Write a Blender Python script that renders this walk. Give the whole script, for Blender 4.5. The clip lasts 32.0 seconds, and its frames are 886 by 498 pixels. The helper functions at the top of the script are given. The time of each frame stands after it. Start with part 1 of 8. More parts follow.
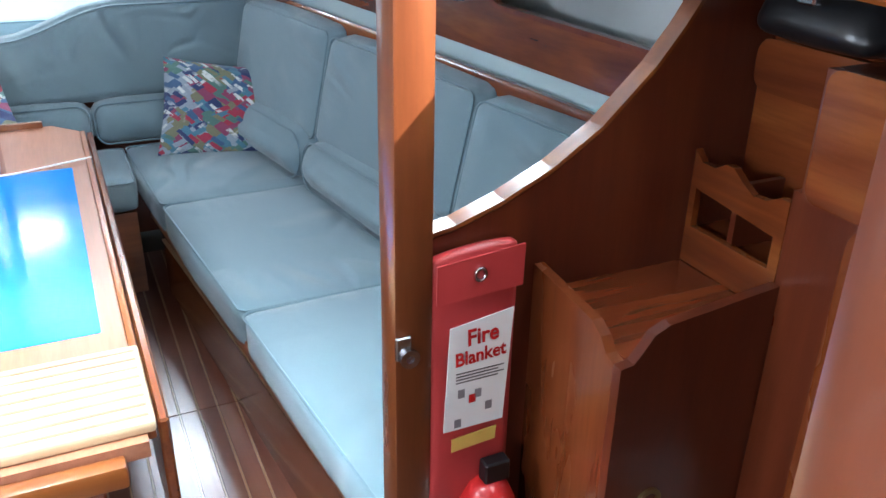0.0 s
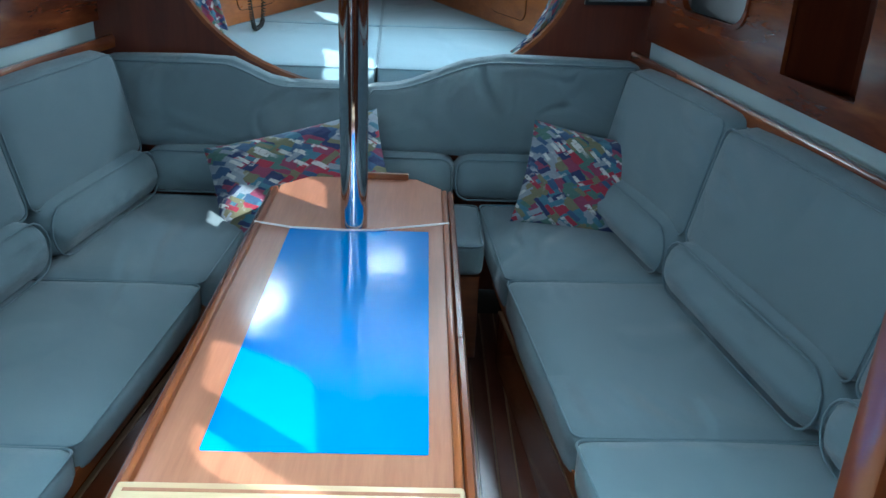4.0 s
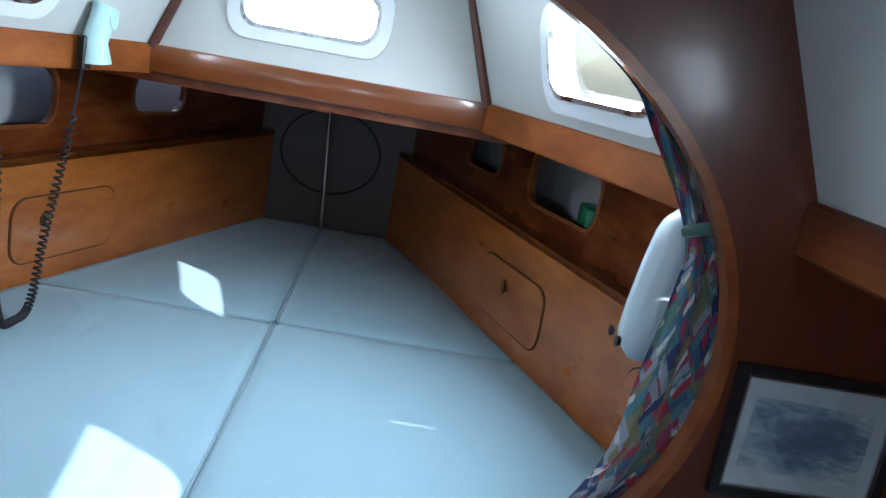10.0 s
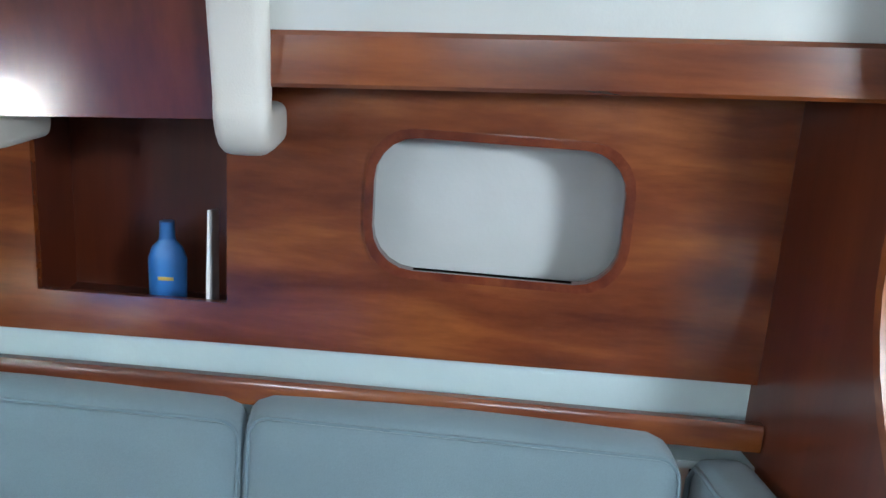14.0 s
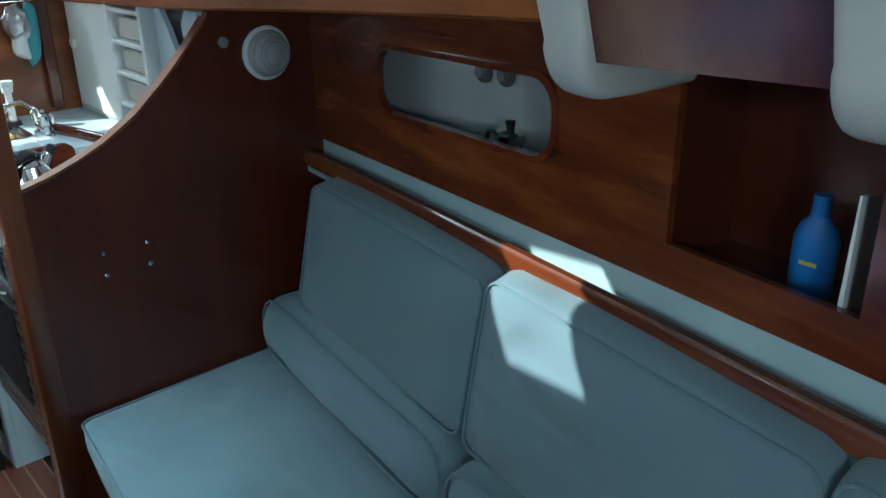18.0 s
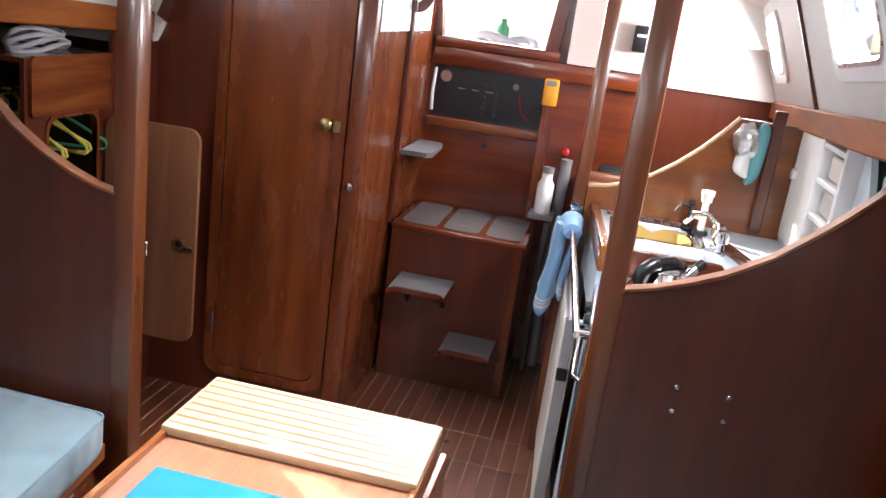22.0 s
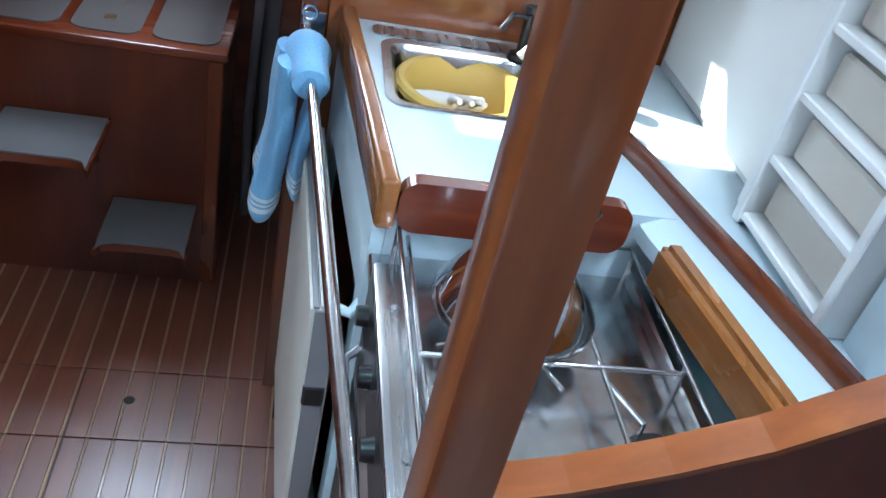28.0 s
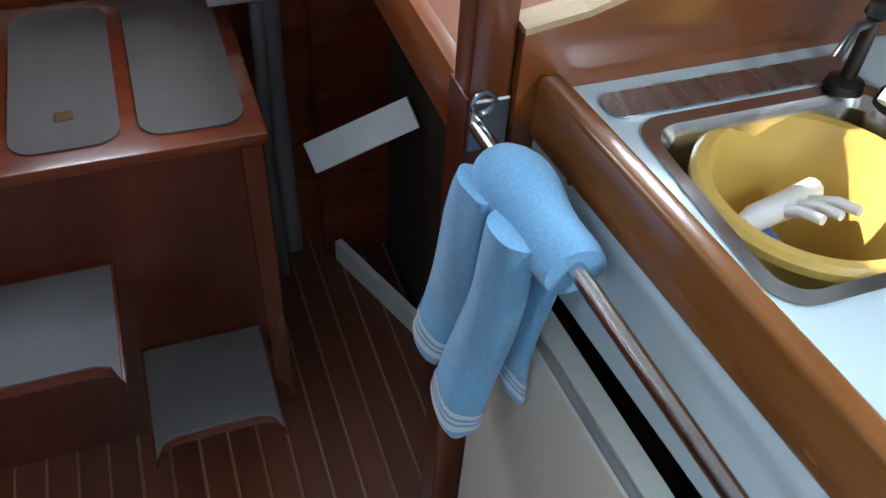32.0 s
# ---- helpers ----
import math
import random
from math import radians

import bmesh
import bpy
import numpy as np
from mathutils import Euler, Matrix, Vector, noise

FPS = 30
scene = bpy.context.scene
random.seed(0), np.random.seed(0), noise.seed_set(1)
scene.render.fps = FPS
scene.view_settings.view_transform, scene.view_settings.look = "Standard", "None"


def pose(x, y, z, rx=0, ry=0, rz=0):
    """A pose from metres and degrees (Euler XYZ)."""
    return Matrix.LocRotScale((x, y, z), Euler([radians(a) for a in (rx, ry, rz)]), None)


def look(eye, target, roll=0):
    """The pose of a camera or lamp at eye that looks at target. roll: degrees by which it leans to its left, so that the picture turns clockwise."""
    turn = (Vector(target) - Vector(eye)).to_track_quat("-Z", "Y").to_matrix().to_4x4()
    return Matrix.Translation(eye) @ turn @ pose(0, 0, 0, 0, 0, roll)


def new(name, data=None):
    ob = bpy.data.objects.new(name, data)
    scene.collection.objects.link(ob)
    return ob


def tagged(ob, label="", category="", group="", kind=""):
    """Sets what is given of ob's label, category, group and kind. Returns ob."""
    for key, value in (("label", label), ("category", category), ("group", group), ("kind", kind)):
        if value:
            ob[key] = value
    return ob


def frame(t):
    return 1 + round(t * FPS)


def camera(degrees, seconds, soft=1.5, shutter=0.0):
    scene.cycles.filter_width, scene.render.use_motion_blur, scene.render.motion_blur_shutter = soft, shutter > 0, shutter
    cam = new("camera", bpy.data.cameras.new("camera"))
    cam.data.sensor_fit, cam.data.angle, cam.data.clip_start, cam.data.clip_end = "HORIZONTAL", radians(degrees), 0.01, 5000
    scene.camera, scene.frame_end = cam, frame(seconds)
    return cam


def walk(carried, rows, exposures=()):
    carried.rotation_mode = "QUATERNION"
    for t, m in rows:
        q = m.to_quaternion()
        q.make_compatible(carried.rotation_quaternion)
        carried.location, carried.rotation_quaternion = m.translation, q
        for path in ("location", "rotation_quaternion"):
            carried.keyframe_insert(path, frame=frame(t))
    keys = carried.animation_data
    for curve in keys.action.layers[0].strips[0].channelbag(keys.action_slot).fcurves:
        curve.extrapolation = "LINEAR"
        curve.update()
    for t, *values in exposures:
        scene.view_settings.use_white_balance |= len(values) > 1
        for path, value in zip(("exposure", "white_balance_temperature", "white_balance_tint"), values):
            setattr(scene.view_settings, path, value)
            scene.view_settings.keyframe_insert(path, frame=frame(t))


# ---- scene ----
cam = camera(56.0, 32.0, soft=1.5, shutter=0.0)
PATH = [
    (0, (0.201, -3.296, 1.409), (0.973, -1.663, 0.55), 1.1),
    (0.5, (0.194, -3.178, 1.432), (0.986, -1.537, 0.609), 2.2),
    (1, (0.209, -3.14, 1.467), (0.981, -1.467, 0.688), 2.6),
    (1.5, (0.216, -3.117, 1.472), (0.838, -1.359, 0.748), 3.0),
    (2, (0.224, -3.098, 1.425), (0.608, -1.283, 0.678), 3.5),
    (2.5, (0.206, -3.113, 1.41), (0.438, -1.301, 0.596), 4.6),
    (4.5, (0.17, -2.804, 1.464), (0.216, -0.95, 0.715), 2.0),
    (5, (0.188, -2.603, 1.486), (0.385, -0.731, 0.811), 0.4),
    (5.5, (0.245, -2.395, 1.492), (0.491, -0.518, 0.847), -0.1),
    (6, (0.335, -2.142, 1.491), (0.381, -0.243, 0.864), 0.8),
    (6.5, (0.376, -1.989, 1.496), (0.449, -0.103, 0.832), 2.7),
    (7, (0.376, -1.763, 1.523), (0.516, 0.136, 0.911), 4.6),
    (7.5, (0.371, -1.59, 1.522), (0.527, 0.32, 0.95), 6.4),
    (8, (0.414, -1.399, 1.52), (0.49, 0.533, 1.008), 7.0),
    (8.5, (0.452, -1.313, 1.559), (0.48, 0.632, 1.094), 7.2),
    (9, (0.397, -1.192, 1.578), (0.446, 0.764, 1.163), 7.6),
    (9.5, (0.316, -1.076, 1.58), (0.452, 0.878, 1.175), 10.2),
    (10, (0.278, -1.004, 1.597), (0.357, 0.941, 1.137), 10.3),
    (10.5, (0.409, -0.795, 1.554), (0.039, 1.105, 1.052), 7.7),
    (11, (0.511, -0.553, 1.575), (-0.487, 1.11, 1.083), 6.0),
    (11.5, (0.489, -0.528, 1.569), (-0.774, 0.936, 1.059), 3.6),
    (12, (0.462, -0.554, 1.553), (-0.94, 0.771, 1.026), 2.3),
    (12.5, (0.31, -0.59, 1.461), (-1.294, 0.525, 1.03), 0.2),
    (13, (0.224, -0.678, 1.432), (-1.526, 0.211, 1.038), 2.4),
    (13.5, (0.177, -0.766, 1.445), (-1.613, 0.021, 1.018), 4.5),
    (14, (0.192, -0.596, 1.475), (-1.737, -0.424, 0.977), 3.8),
    (14.5, (0.033, -0.322, 1.429), (-1.811, -0.9, 0.917), 1.4),
    (15, (0.034, -0.329, 1.397), (-1.699, -1.139, 0.802), 2.0),
    (15.5, (0.038, -0.316, 1.413), (-1.557, -1.308, 0.708), 2.3),
    (17.5, (-0.088, -0.455, 1.497), (-1.328, -1.84, 0.711), -1.0),
    (18, (-0.119, -0.482, 1.509), (-1.355, -1.88, 0.739), -0.7),
    (18.5, (-0.135, -0.517, 1.492), (-1.33, -1.967, 0.758), -0.6),
    (19, (-0.211, -0.497, 1.473), (-1.264, -2.11, 0.886), -1.3),
    (19.5, (-0.338, -0.505, 1.449), (-1.049, -2.335, 1.012), -0.5),
    (20, (-0.325, -0.504, 1.465), (-0.965, -2.351, 0.987), 3.4),
    (20.5, (-0.378, -0.54, 1.465), (-0.776, -2.446, 0.950), 5.4),
    (21, (-0.439, -0.598, 1.454), (-0.596, -2.541, 0.948), 6.7),
    (21.5, (-0.459, -0.673, 1.455), (-0.321, -2.602, 0.886), 8.3),
    (22, (-0.467, -0.674, 1.472), (-0.139, -2.579, 0.901), 7.8),
    (22.5, (-0.435, -0.643, 1.497), (0.006, -2.538, 0.984), 5.9),
    (23, (-0.389, -0.655, 1.546), (0.154, -2.539, 1.108), 5.6),
    (23.5, (-0.412, -0.741, 1.537), (0.3, -2.589, 1.222), 8.3),
    (24, (-0.45, -0.868, 1.542), (0.464, -2.639, 1.349), 10.8),
    (24.5, (-0.491, -0.96, 1.548), (0.346, -2.768, 1.352), 12.9),
    (25, (-0.519, -1.143, 1.554), (0.162, -3.007, 1.297), 13.2),
    (25.5, (-0.462, -1.354, 1.518), (-0.124, -3.285, 1.122), 13.5),
    (26, (-0.439, -1.535, 1.509), (-0.368, -3.466, 0.99), 13.1),
    (26.5, (-0.402, -1.63, 1.493), (-0.624, -3.489, 0.791), 13.5),
    (28.5, (-0.395, -2.019, 1.423), (-0.83, -3.5, 0.151), 14.0),
    (29, (-0.321, -2.013, 1.459), (-0.764, -3.385, 0.072), 12.3),
    (29.5, (-0.298, -2.12, 1.42), (-0.69, -3.475, 0.002), 14.0),
    (30, (-0.277, -2.281, 1.38), (-0.667, -3.669, -0.006), 15.8),
    (30.5, (-0.236, -2.381, 1.374), (-0.731, -3.771, 0.022), 15.8),
    (31, (-0.176, -2.461, 1.418), (-0.749, -3.779, 0.027), 12.2),
    (31.5, (-0.184, -2.557, 1.352), (-0.665, -3.926, -0.027), 6.8),
    (32, (-0.142, -2.754, 1.354), (-0.676, -4.032, -0.045), 4.4),
]
EXPOSURES = [
    (0, 2.41, 6000, 10), (1, 2.31, 6050, 10), (2, 1.76, 5500, 9), (2.5, 1.61, 5500, 7), (4.5, 1.06, 5350, -3), (7, 1.34, 5650, 4), (9, 1.0, 5600, 5), (10, 1.05, 5700, 8), (11, 0.61, 5300, 0), (12, 0.36, 5350, 0), (13, 1.51, 6000, 8), (14, 2.31, 6200, 8), (15.5, 2.16, 5650, -2),
    (17.5, 0.76, 5450, -8), (19, 1.16, 5600, -3), (20, 1.66, 6200, 10), (21, 1.78, 6450, 13), (22, 1.98, 6900, 22), (23, 2.31, 7000, 20), (24, 1.64, 7050, 22), (25, 1.46, 6900, 22), (26, 2.11, 5900, 10), (26.5, 2.01, 5800, 10), (28.5, 1.48, 5350, 5), (31, 1.03, 5700, 7), (32, 1.28, 5850, 6),
]
walk(cam, [(t, look(eye, target, roll)) for t, eye, target, roll in PATH], EXPOSURES)

# ---- light ----
world = bpy.data.worlds.new("sky")
scene.world = world
world.use_nodes = True
SUN_DIR = Vector((-0.985, 0.82, -0.91)).normalized()
sky = world.node_tree.nodes.new("ShaderNodeTexSky")
sky.sky_type = "NISHITA"
sky.sun_disc = False
sky.sun_elevation = math.asin(-SUN_DIR.z)
sky.sun_rotation = math.atan2(-SUN_DIR.x, -SUN_DIR.y)
world.node_tree.links.new(sky.outputs[0], world.node_tree.nodes["Background"].inputs[0])
world.node_tree.nodes["Background"].inputs[1].default_value = 0.12
sun_data = bpy.data.lights.new("sun", "SUN")
sun_data.energy, sun_data.angle, sun_data.color = 5.0, radians(0.5), (1.0, 0.95, 0.87)
sun = new("sun", sun_data)
sun.matrix_world = Matrix.Translation((3, -4, 6)) @ SUN_DIR.to_track_quat("-Z", "Y").to_matrix().to_4x4()


def sky_lamp(name, at, aim, w, h, power, colour=(0.86, 0.94, 1.0)):
    """Skylight that enters through one opening."""
    d = bpy.data.lights.new(name, "AREA")
    d.shape, d.size, d.size_y, d.energy, d.color = "RECTANGLE", w, h, power, colour
    o = new(name, d)
    o.matrix_world = look(at, (at[0] + aim[0], at[1] + aim[1], at[2] + aim[2]))
    return o


# skylight that enters through the portlights, the roof hatch and the companionway
SIDE, SUNNY_SIDE, GALLEY, FORE = 0.47, 1.07, 6.4, 1.45
for at, aim, w, h, power in (
    ((-0.78, -0.77, 1.604), (0.81, 0.0, -0.587), 0.422, 0.17, SIDE),
    ((-0.821, -1.265, 1.577), (0.81, 0.0, -0.587), 0.372, 0.17, SIDE),
    ((-0.919, -2.45, 1.51), (0.81, 0.0, -0.587), 0.422, 0.17, GALLEY),
    ((-1.015, -3.85, 1.432), (0.81, 0.0, -0.587), 0.332, 0.17, GALLEY),
    ((-0.55, 0.526, 1.609), (0.833, -0.364, -0.416), 0.37, 0.14, FORE),
    ((0.784, -0.61, 1.605), (-0.81, 0.0, -0.587), 0.38, 0.17, SUNNY_SIDE),
    ((0.838, -1.52, 1.563), (-0.81, 0.0, -0.587), 0.29, 0.17, SUNNY_SIDE),
    ((0.932, -2.6, 1.502), (-0.81, 0.0, -0.587), 0.402, 0.17, 1.45),
    ((0.55, 0.526, 1.609), (-0.833, -0.364, -0.416), 0.37, 0.14, 4.6 * FORE),
    ((-0.06, 1.099, 1.601), (0.0, -0.954, 0.298), 0.36, 0.13, FORE),
):
    sky_lamp("window_light", at, aim, w, h, power)
hatch_lamp = sky_lamp("hatch_light", (0.01, -2.24, 1.95), (0, 0, -1), 0.46, 0.30, 3.8)
hatch_lamp.data.spread = radians(85)
sky_lamp("companionway_light", (0.03, -4.26, 1.64), (0, 0.8, -0.45), 0.42, 0.42, 5.1)


# ---- materials ----
def rgb(c):
    return (*c, 1)


def material(name, base, rough=0.5, metal=0.0, coat=0.0, spec=0.5):
    m = bpy.data.materials.new(name)
    m.use_nodes = True
    b = m.node_tree.nodes["Principled BSDF"]
    b.inputs["Base Color"].default_value = rgb(base)
    b.inputs["Roughness"].default_value, b.inputs["Metallic"].default_value = rough, metal
    b.inputs["Coat Weight"].default_value, b.inputs["Coat Roughness"].default_value = coat, 0.12
    b.inputs["Specular IOR Level"].default_value = spec
    return m


def nodes(m):
    nt = m.node_tree
    return nt, nt.nodes["Principled BSDF"], nt.nodes.new, nt.links.new


def texture(add, link, kind, scale, vec=None, stretch=(1, 1, 1), rot=(0, 0, 0), **kw):
    n = add(kind)
    for k, v in kw.items():
        n.inputs[k].default_value = v
    if scale:
        n.inputs["Scale"].default_value = scale
    mp = add("ShaderNodeMapping")
    mp.inputs["Scale"].default_value, mp.inputs["Rotation"].default_value = stretch, [radians(a) for a in rot]
    link(vec, mp.inputs["Vector"])
    link(mp.outputs[0], n.inputs["Vector"])
    return n


def ramp(add, link, fac, stops):
    r = add("ShaderNodeValToRGB")
    el = r.color_ramp.elements
    while len(el) < len(stops):
        el.new(0.5)
    for e, (p, c) in zip(el, stops):
        e.position, e.color = p, rgb(c)
    link(fac, r.inputs[0])
    return r


def mix(add, link, fac, a, b, mode="MIX"):
    n = add("ShaderNodeMix")
    n.data_type, n.blend_type = "RGBA", mode
    if isinstance(fac, (int, float)):
        n.inputs[0].default_value = fac
    else:
        link(fac, n.inputs[0])
    for sock, v in ((n.inputs[6], a), (n.inputs[7], b)):
        if isinstance(v, tuple):
            sock.default_value = rgb(v)
        else:
            link(v, sock)
    return n.outputs[2]


def bump(add, link, b, height, strength, distance=0.002):
    n = add("ShaderNodeBump")
    n.inputs["Strength"].default_value, n.inputs["Distance"].default_value = strength, distance
    link(height, n.inputs["Height"])
    link(n.outputs[0], b.inputs["Normal"])


def wood(name, dark, mid, light, along="y", rough=0.28, coat=0.6, scale=1.0, wear=0.0):
    """Varnished timber with the grain along one axis of the boat."""
    m = material(name, mid, rough, 0, coat)
    nt, b, add, link = nodes(m)
    co = add("ShaderNodeNewGeometry")
    info = add("ShaderNodeObjectInfo")
    off = add("ShaderNodeVectorMath")
    off.operation = "MULTIPLY_ADD"
    link(info.outputs["Random"], off.inputs[0])
    off.inputs[1].default_value = (3.1, 4.7, 2.9)
    link(co.outputs["Position"], off.inputs[2])
    v = off.outputs[0]
    st = {"x": (0.07, 1, 1), "y": (1, 0.07, 1), "z": (1, 1, 0.07)}[along]
    grain = texture(add, link, "ShaderNodeTexNoise", 90 * scale, v, st, Detail=6, Roughness=0.65)
    figure = texture(add, link, "ShaderNodeTexNoise", 17 * scale, v, tuple(0.09 if s < 1 else 1 for s in st), Detail=4, Distortion=0.35)
    stain = texture(add, link, "ShaderNodeTexNoise", 2.0, v, tuple(0.4 if s < 1 else 1 for s in st), Detail=1)
    r1 = ramp(add, link, figure.outputs[0], [(0.2, dark), (0.5, mid), (0.8, light)])
    r2 = ramp(add, link, grain.outputs[0], [(0.3, (0.66, 0.6, 0.56)), (0.65, (1, 1, 1))])
    c = mix(add, link, 0.55, r1.outputs[0], r2.outputs[0], "MULTIPLY")
    r3 = ramp(add, link, stain.outputs[0], [(0.0, (0.7, 0.66, 0.62)), (1.0, (1.12, 1.1, 1.06))])
    c = mix(add, link, 0.8, c, r3.outputs[0], "MULTIPLY")
    link(c, b.inputs["Base Color"])
    scuff = texture(add, link, "ShaderNodeTexNoise", 14, v, tuple(0.3 if s < 1 else 1 for s in st), Detail=3)
    rr = add("ShaderNodeMapRange")
    rr.clamp = False
    rr.inputs[3].default_value, rr.inputs[4].default_value = rough - 0.03, rough + 0.05 + wear
    link(scuff.outputs[0], rr.inputs[0])
    link(rr.outputs[0], b.inputs["Roughness"])
    bump(add, link, b, grain.outputs[0], 0.05, 0.001)
    return m


def cloth(name, base, second, weave=900, rough=0.9, fold=0.25):
    m = material(name, base, rough, 0, 0, 0.25)
    nt, b, add, link = nodes(m)
    v = add("ShaderNodeNewGeometry").outputs["Position"]
    a = texture(add, link, "ShaderNodeTexNoise", weave, v, (1, 1, 1), Detail=2)
    w = texture(add, link, "ShaderNodeTexNoise", 5, v, (1, 1, 1), Detail=4)
    c = mix(add, link, w.outputs[0], base, second)
    r = ramp(add, link, a.outputs[0], [(0.3, (0.8, 0.8, 0.8)), (0.7, (1.08, 1.08, 1.08))])
    c = mix(add, link, 0.7, c, r.outputs[0], "MULTIPLY")
    link(c, b.inputs["Base Color"])
    b.inputs["Sheen Weight"].default_value, b.inputs["Sheen Roughness"].default_value = 0.25, 0.5
    crease = texture(add, link, "ShaderNodeTexNoise", 3.6, v, (1, 0.45, 1), Detail=1, Distortion=0.8)
    away = add("ShaderNodeMath")
    away.operation = "SUBTRACT"
    link(crease.outputs[0], away.inputs[0])
    away.inputs[1].default_value = 0.5
    depth = add("ShaderNodeMath")
    depth.operation = "ABSOLUTE"
    link(away.outputs[0], depth.inputs[0])
    valley = add("ShaderNodeMapRange")
    valley.interpolation_type = "SMOOTHSTEP"
    valley.inputs[1].default_value, valley.inputs[2].default_value = 0.0, 0.13
    link(depth.outputs[0], valley.inputs[0])
    where = texture(add, link, "ShaderNodeTexNoise", 2.6, v, (1, 1, 1), Detail=1)
    some = add("ShaderNodeMapRange")
    some.inputs[1].default_value, some.inputs[2].default_value = 0.42, 0.62
    link(where.outputs[0], some.inputs[0])
    fade = add("ShaderNodeMath")
    fade.operation = "MULTIPLY"
    link(valley.outputs[0], fade.inputs[0])
    link(some.outputs[0], fade.inputs[1])
    s = add("ShaderNodeMath")
    s.operation = "MULTIPLY_ADD"
    link(a.outputs[0], s.inputs[0])
    s.inputs[1].default_value = 0.06
    link(fade.outputs[0], s.inputs[2])
    bump(add, link, b, s.outputs[0], fold, 0.012)
    return m


def painted(name, base, rough=0.5, tint=(0.93, 0.93, 0.92), coarse=0.15, scale=300, spec=0.5):
    m = material(name, base, rough, 0, 0, spec)
    nt, b, add, link = nodes(m)
    v = add("ShaderNodeNewGeometry").outputs["Position"]
    w = texture(add, link, "ShaderNodeTexNoise", 3.5, v, (1, 1, 1), Detail=5)
    a = texture(add, link, "ShaderNodeTexNoise", scale, v, (1, 1, 1), Detail=3)
    r = ramp(add, link, w.outputs[0], [(0.35, tint), (0.65, (1, 1, 1))])
    link(mix(add, link, 1.0, base, r.outputs[0], "MULTIPLY"), b.inputs["Base Color"])
    rr = add("ShaderNodeMapRange")
    rr.inputs[3].default_value, rr.inputs[4].default_value = max(rough - 0.08, 0.03), min(rough + 0.1, 1)
    link(w.outputs[0], rr.inputs[0])
    link(rr.outputs[0], b.inputs["Roughness"])
    bump(add, link, b, a.outputs[0], coarse, 0.001)
    return m


def steel(name, base=(0.62, 0.62, 0.63), rough=0.18, brushed=None):
    m = material(name, base, rough, 1.0)
    nt, b, add, link = nodes(m)
    v = add("ShaderNodeNewGeometry").outputs["Position"]
    a = texture(add, link, "ShaderNodeTexNoise", 60, v, brushed or (1, 1, 1), Detail=4)
    rr = add("ShaderNodeMapRange")
    rr.inputs[3].default_value, rr.inputs[4].default_value = rough * 0.6, rough * 1.7
    link(a.outputs[0], rr.inputs[0])
    link(rr.outputs[0], b.inputs["Roughness"])
    r = ramp(add, link, a.outputs[0], [(0.3, (0.86, 0.86, 0.86)), (0.7, (1, 1, 1))])
    link(mix(add, link, 1.0, base, r.outputs[0], "MULTIPLY"), b.inputs["Base Color"])
    return m


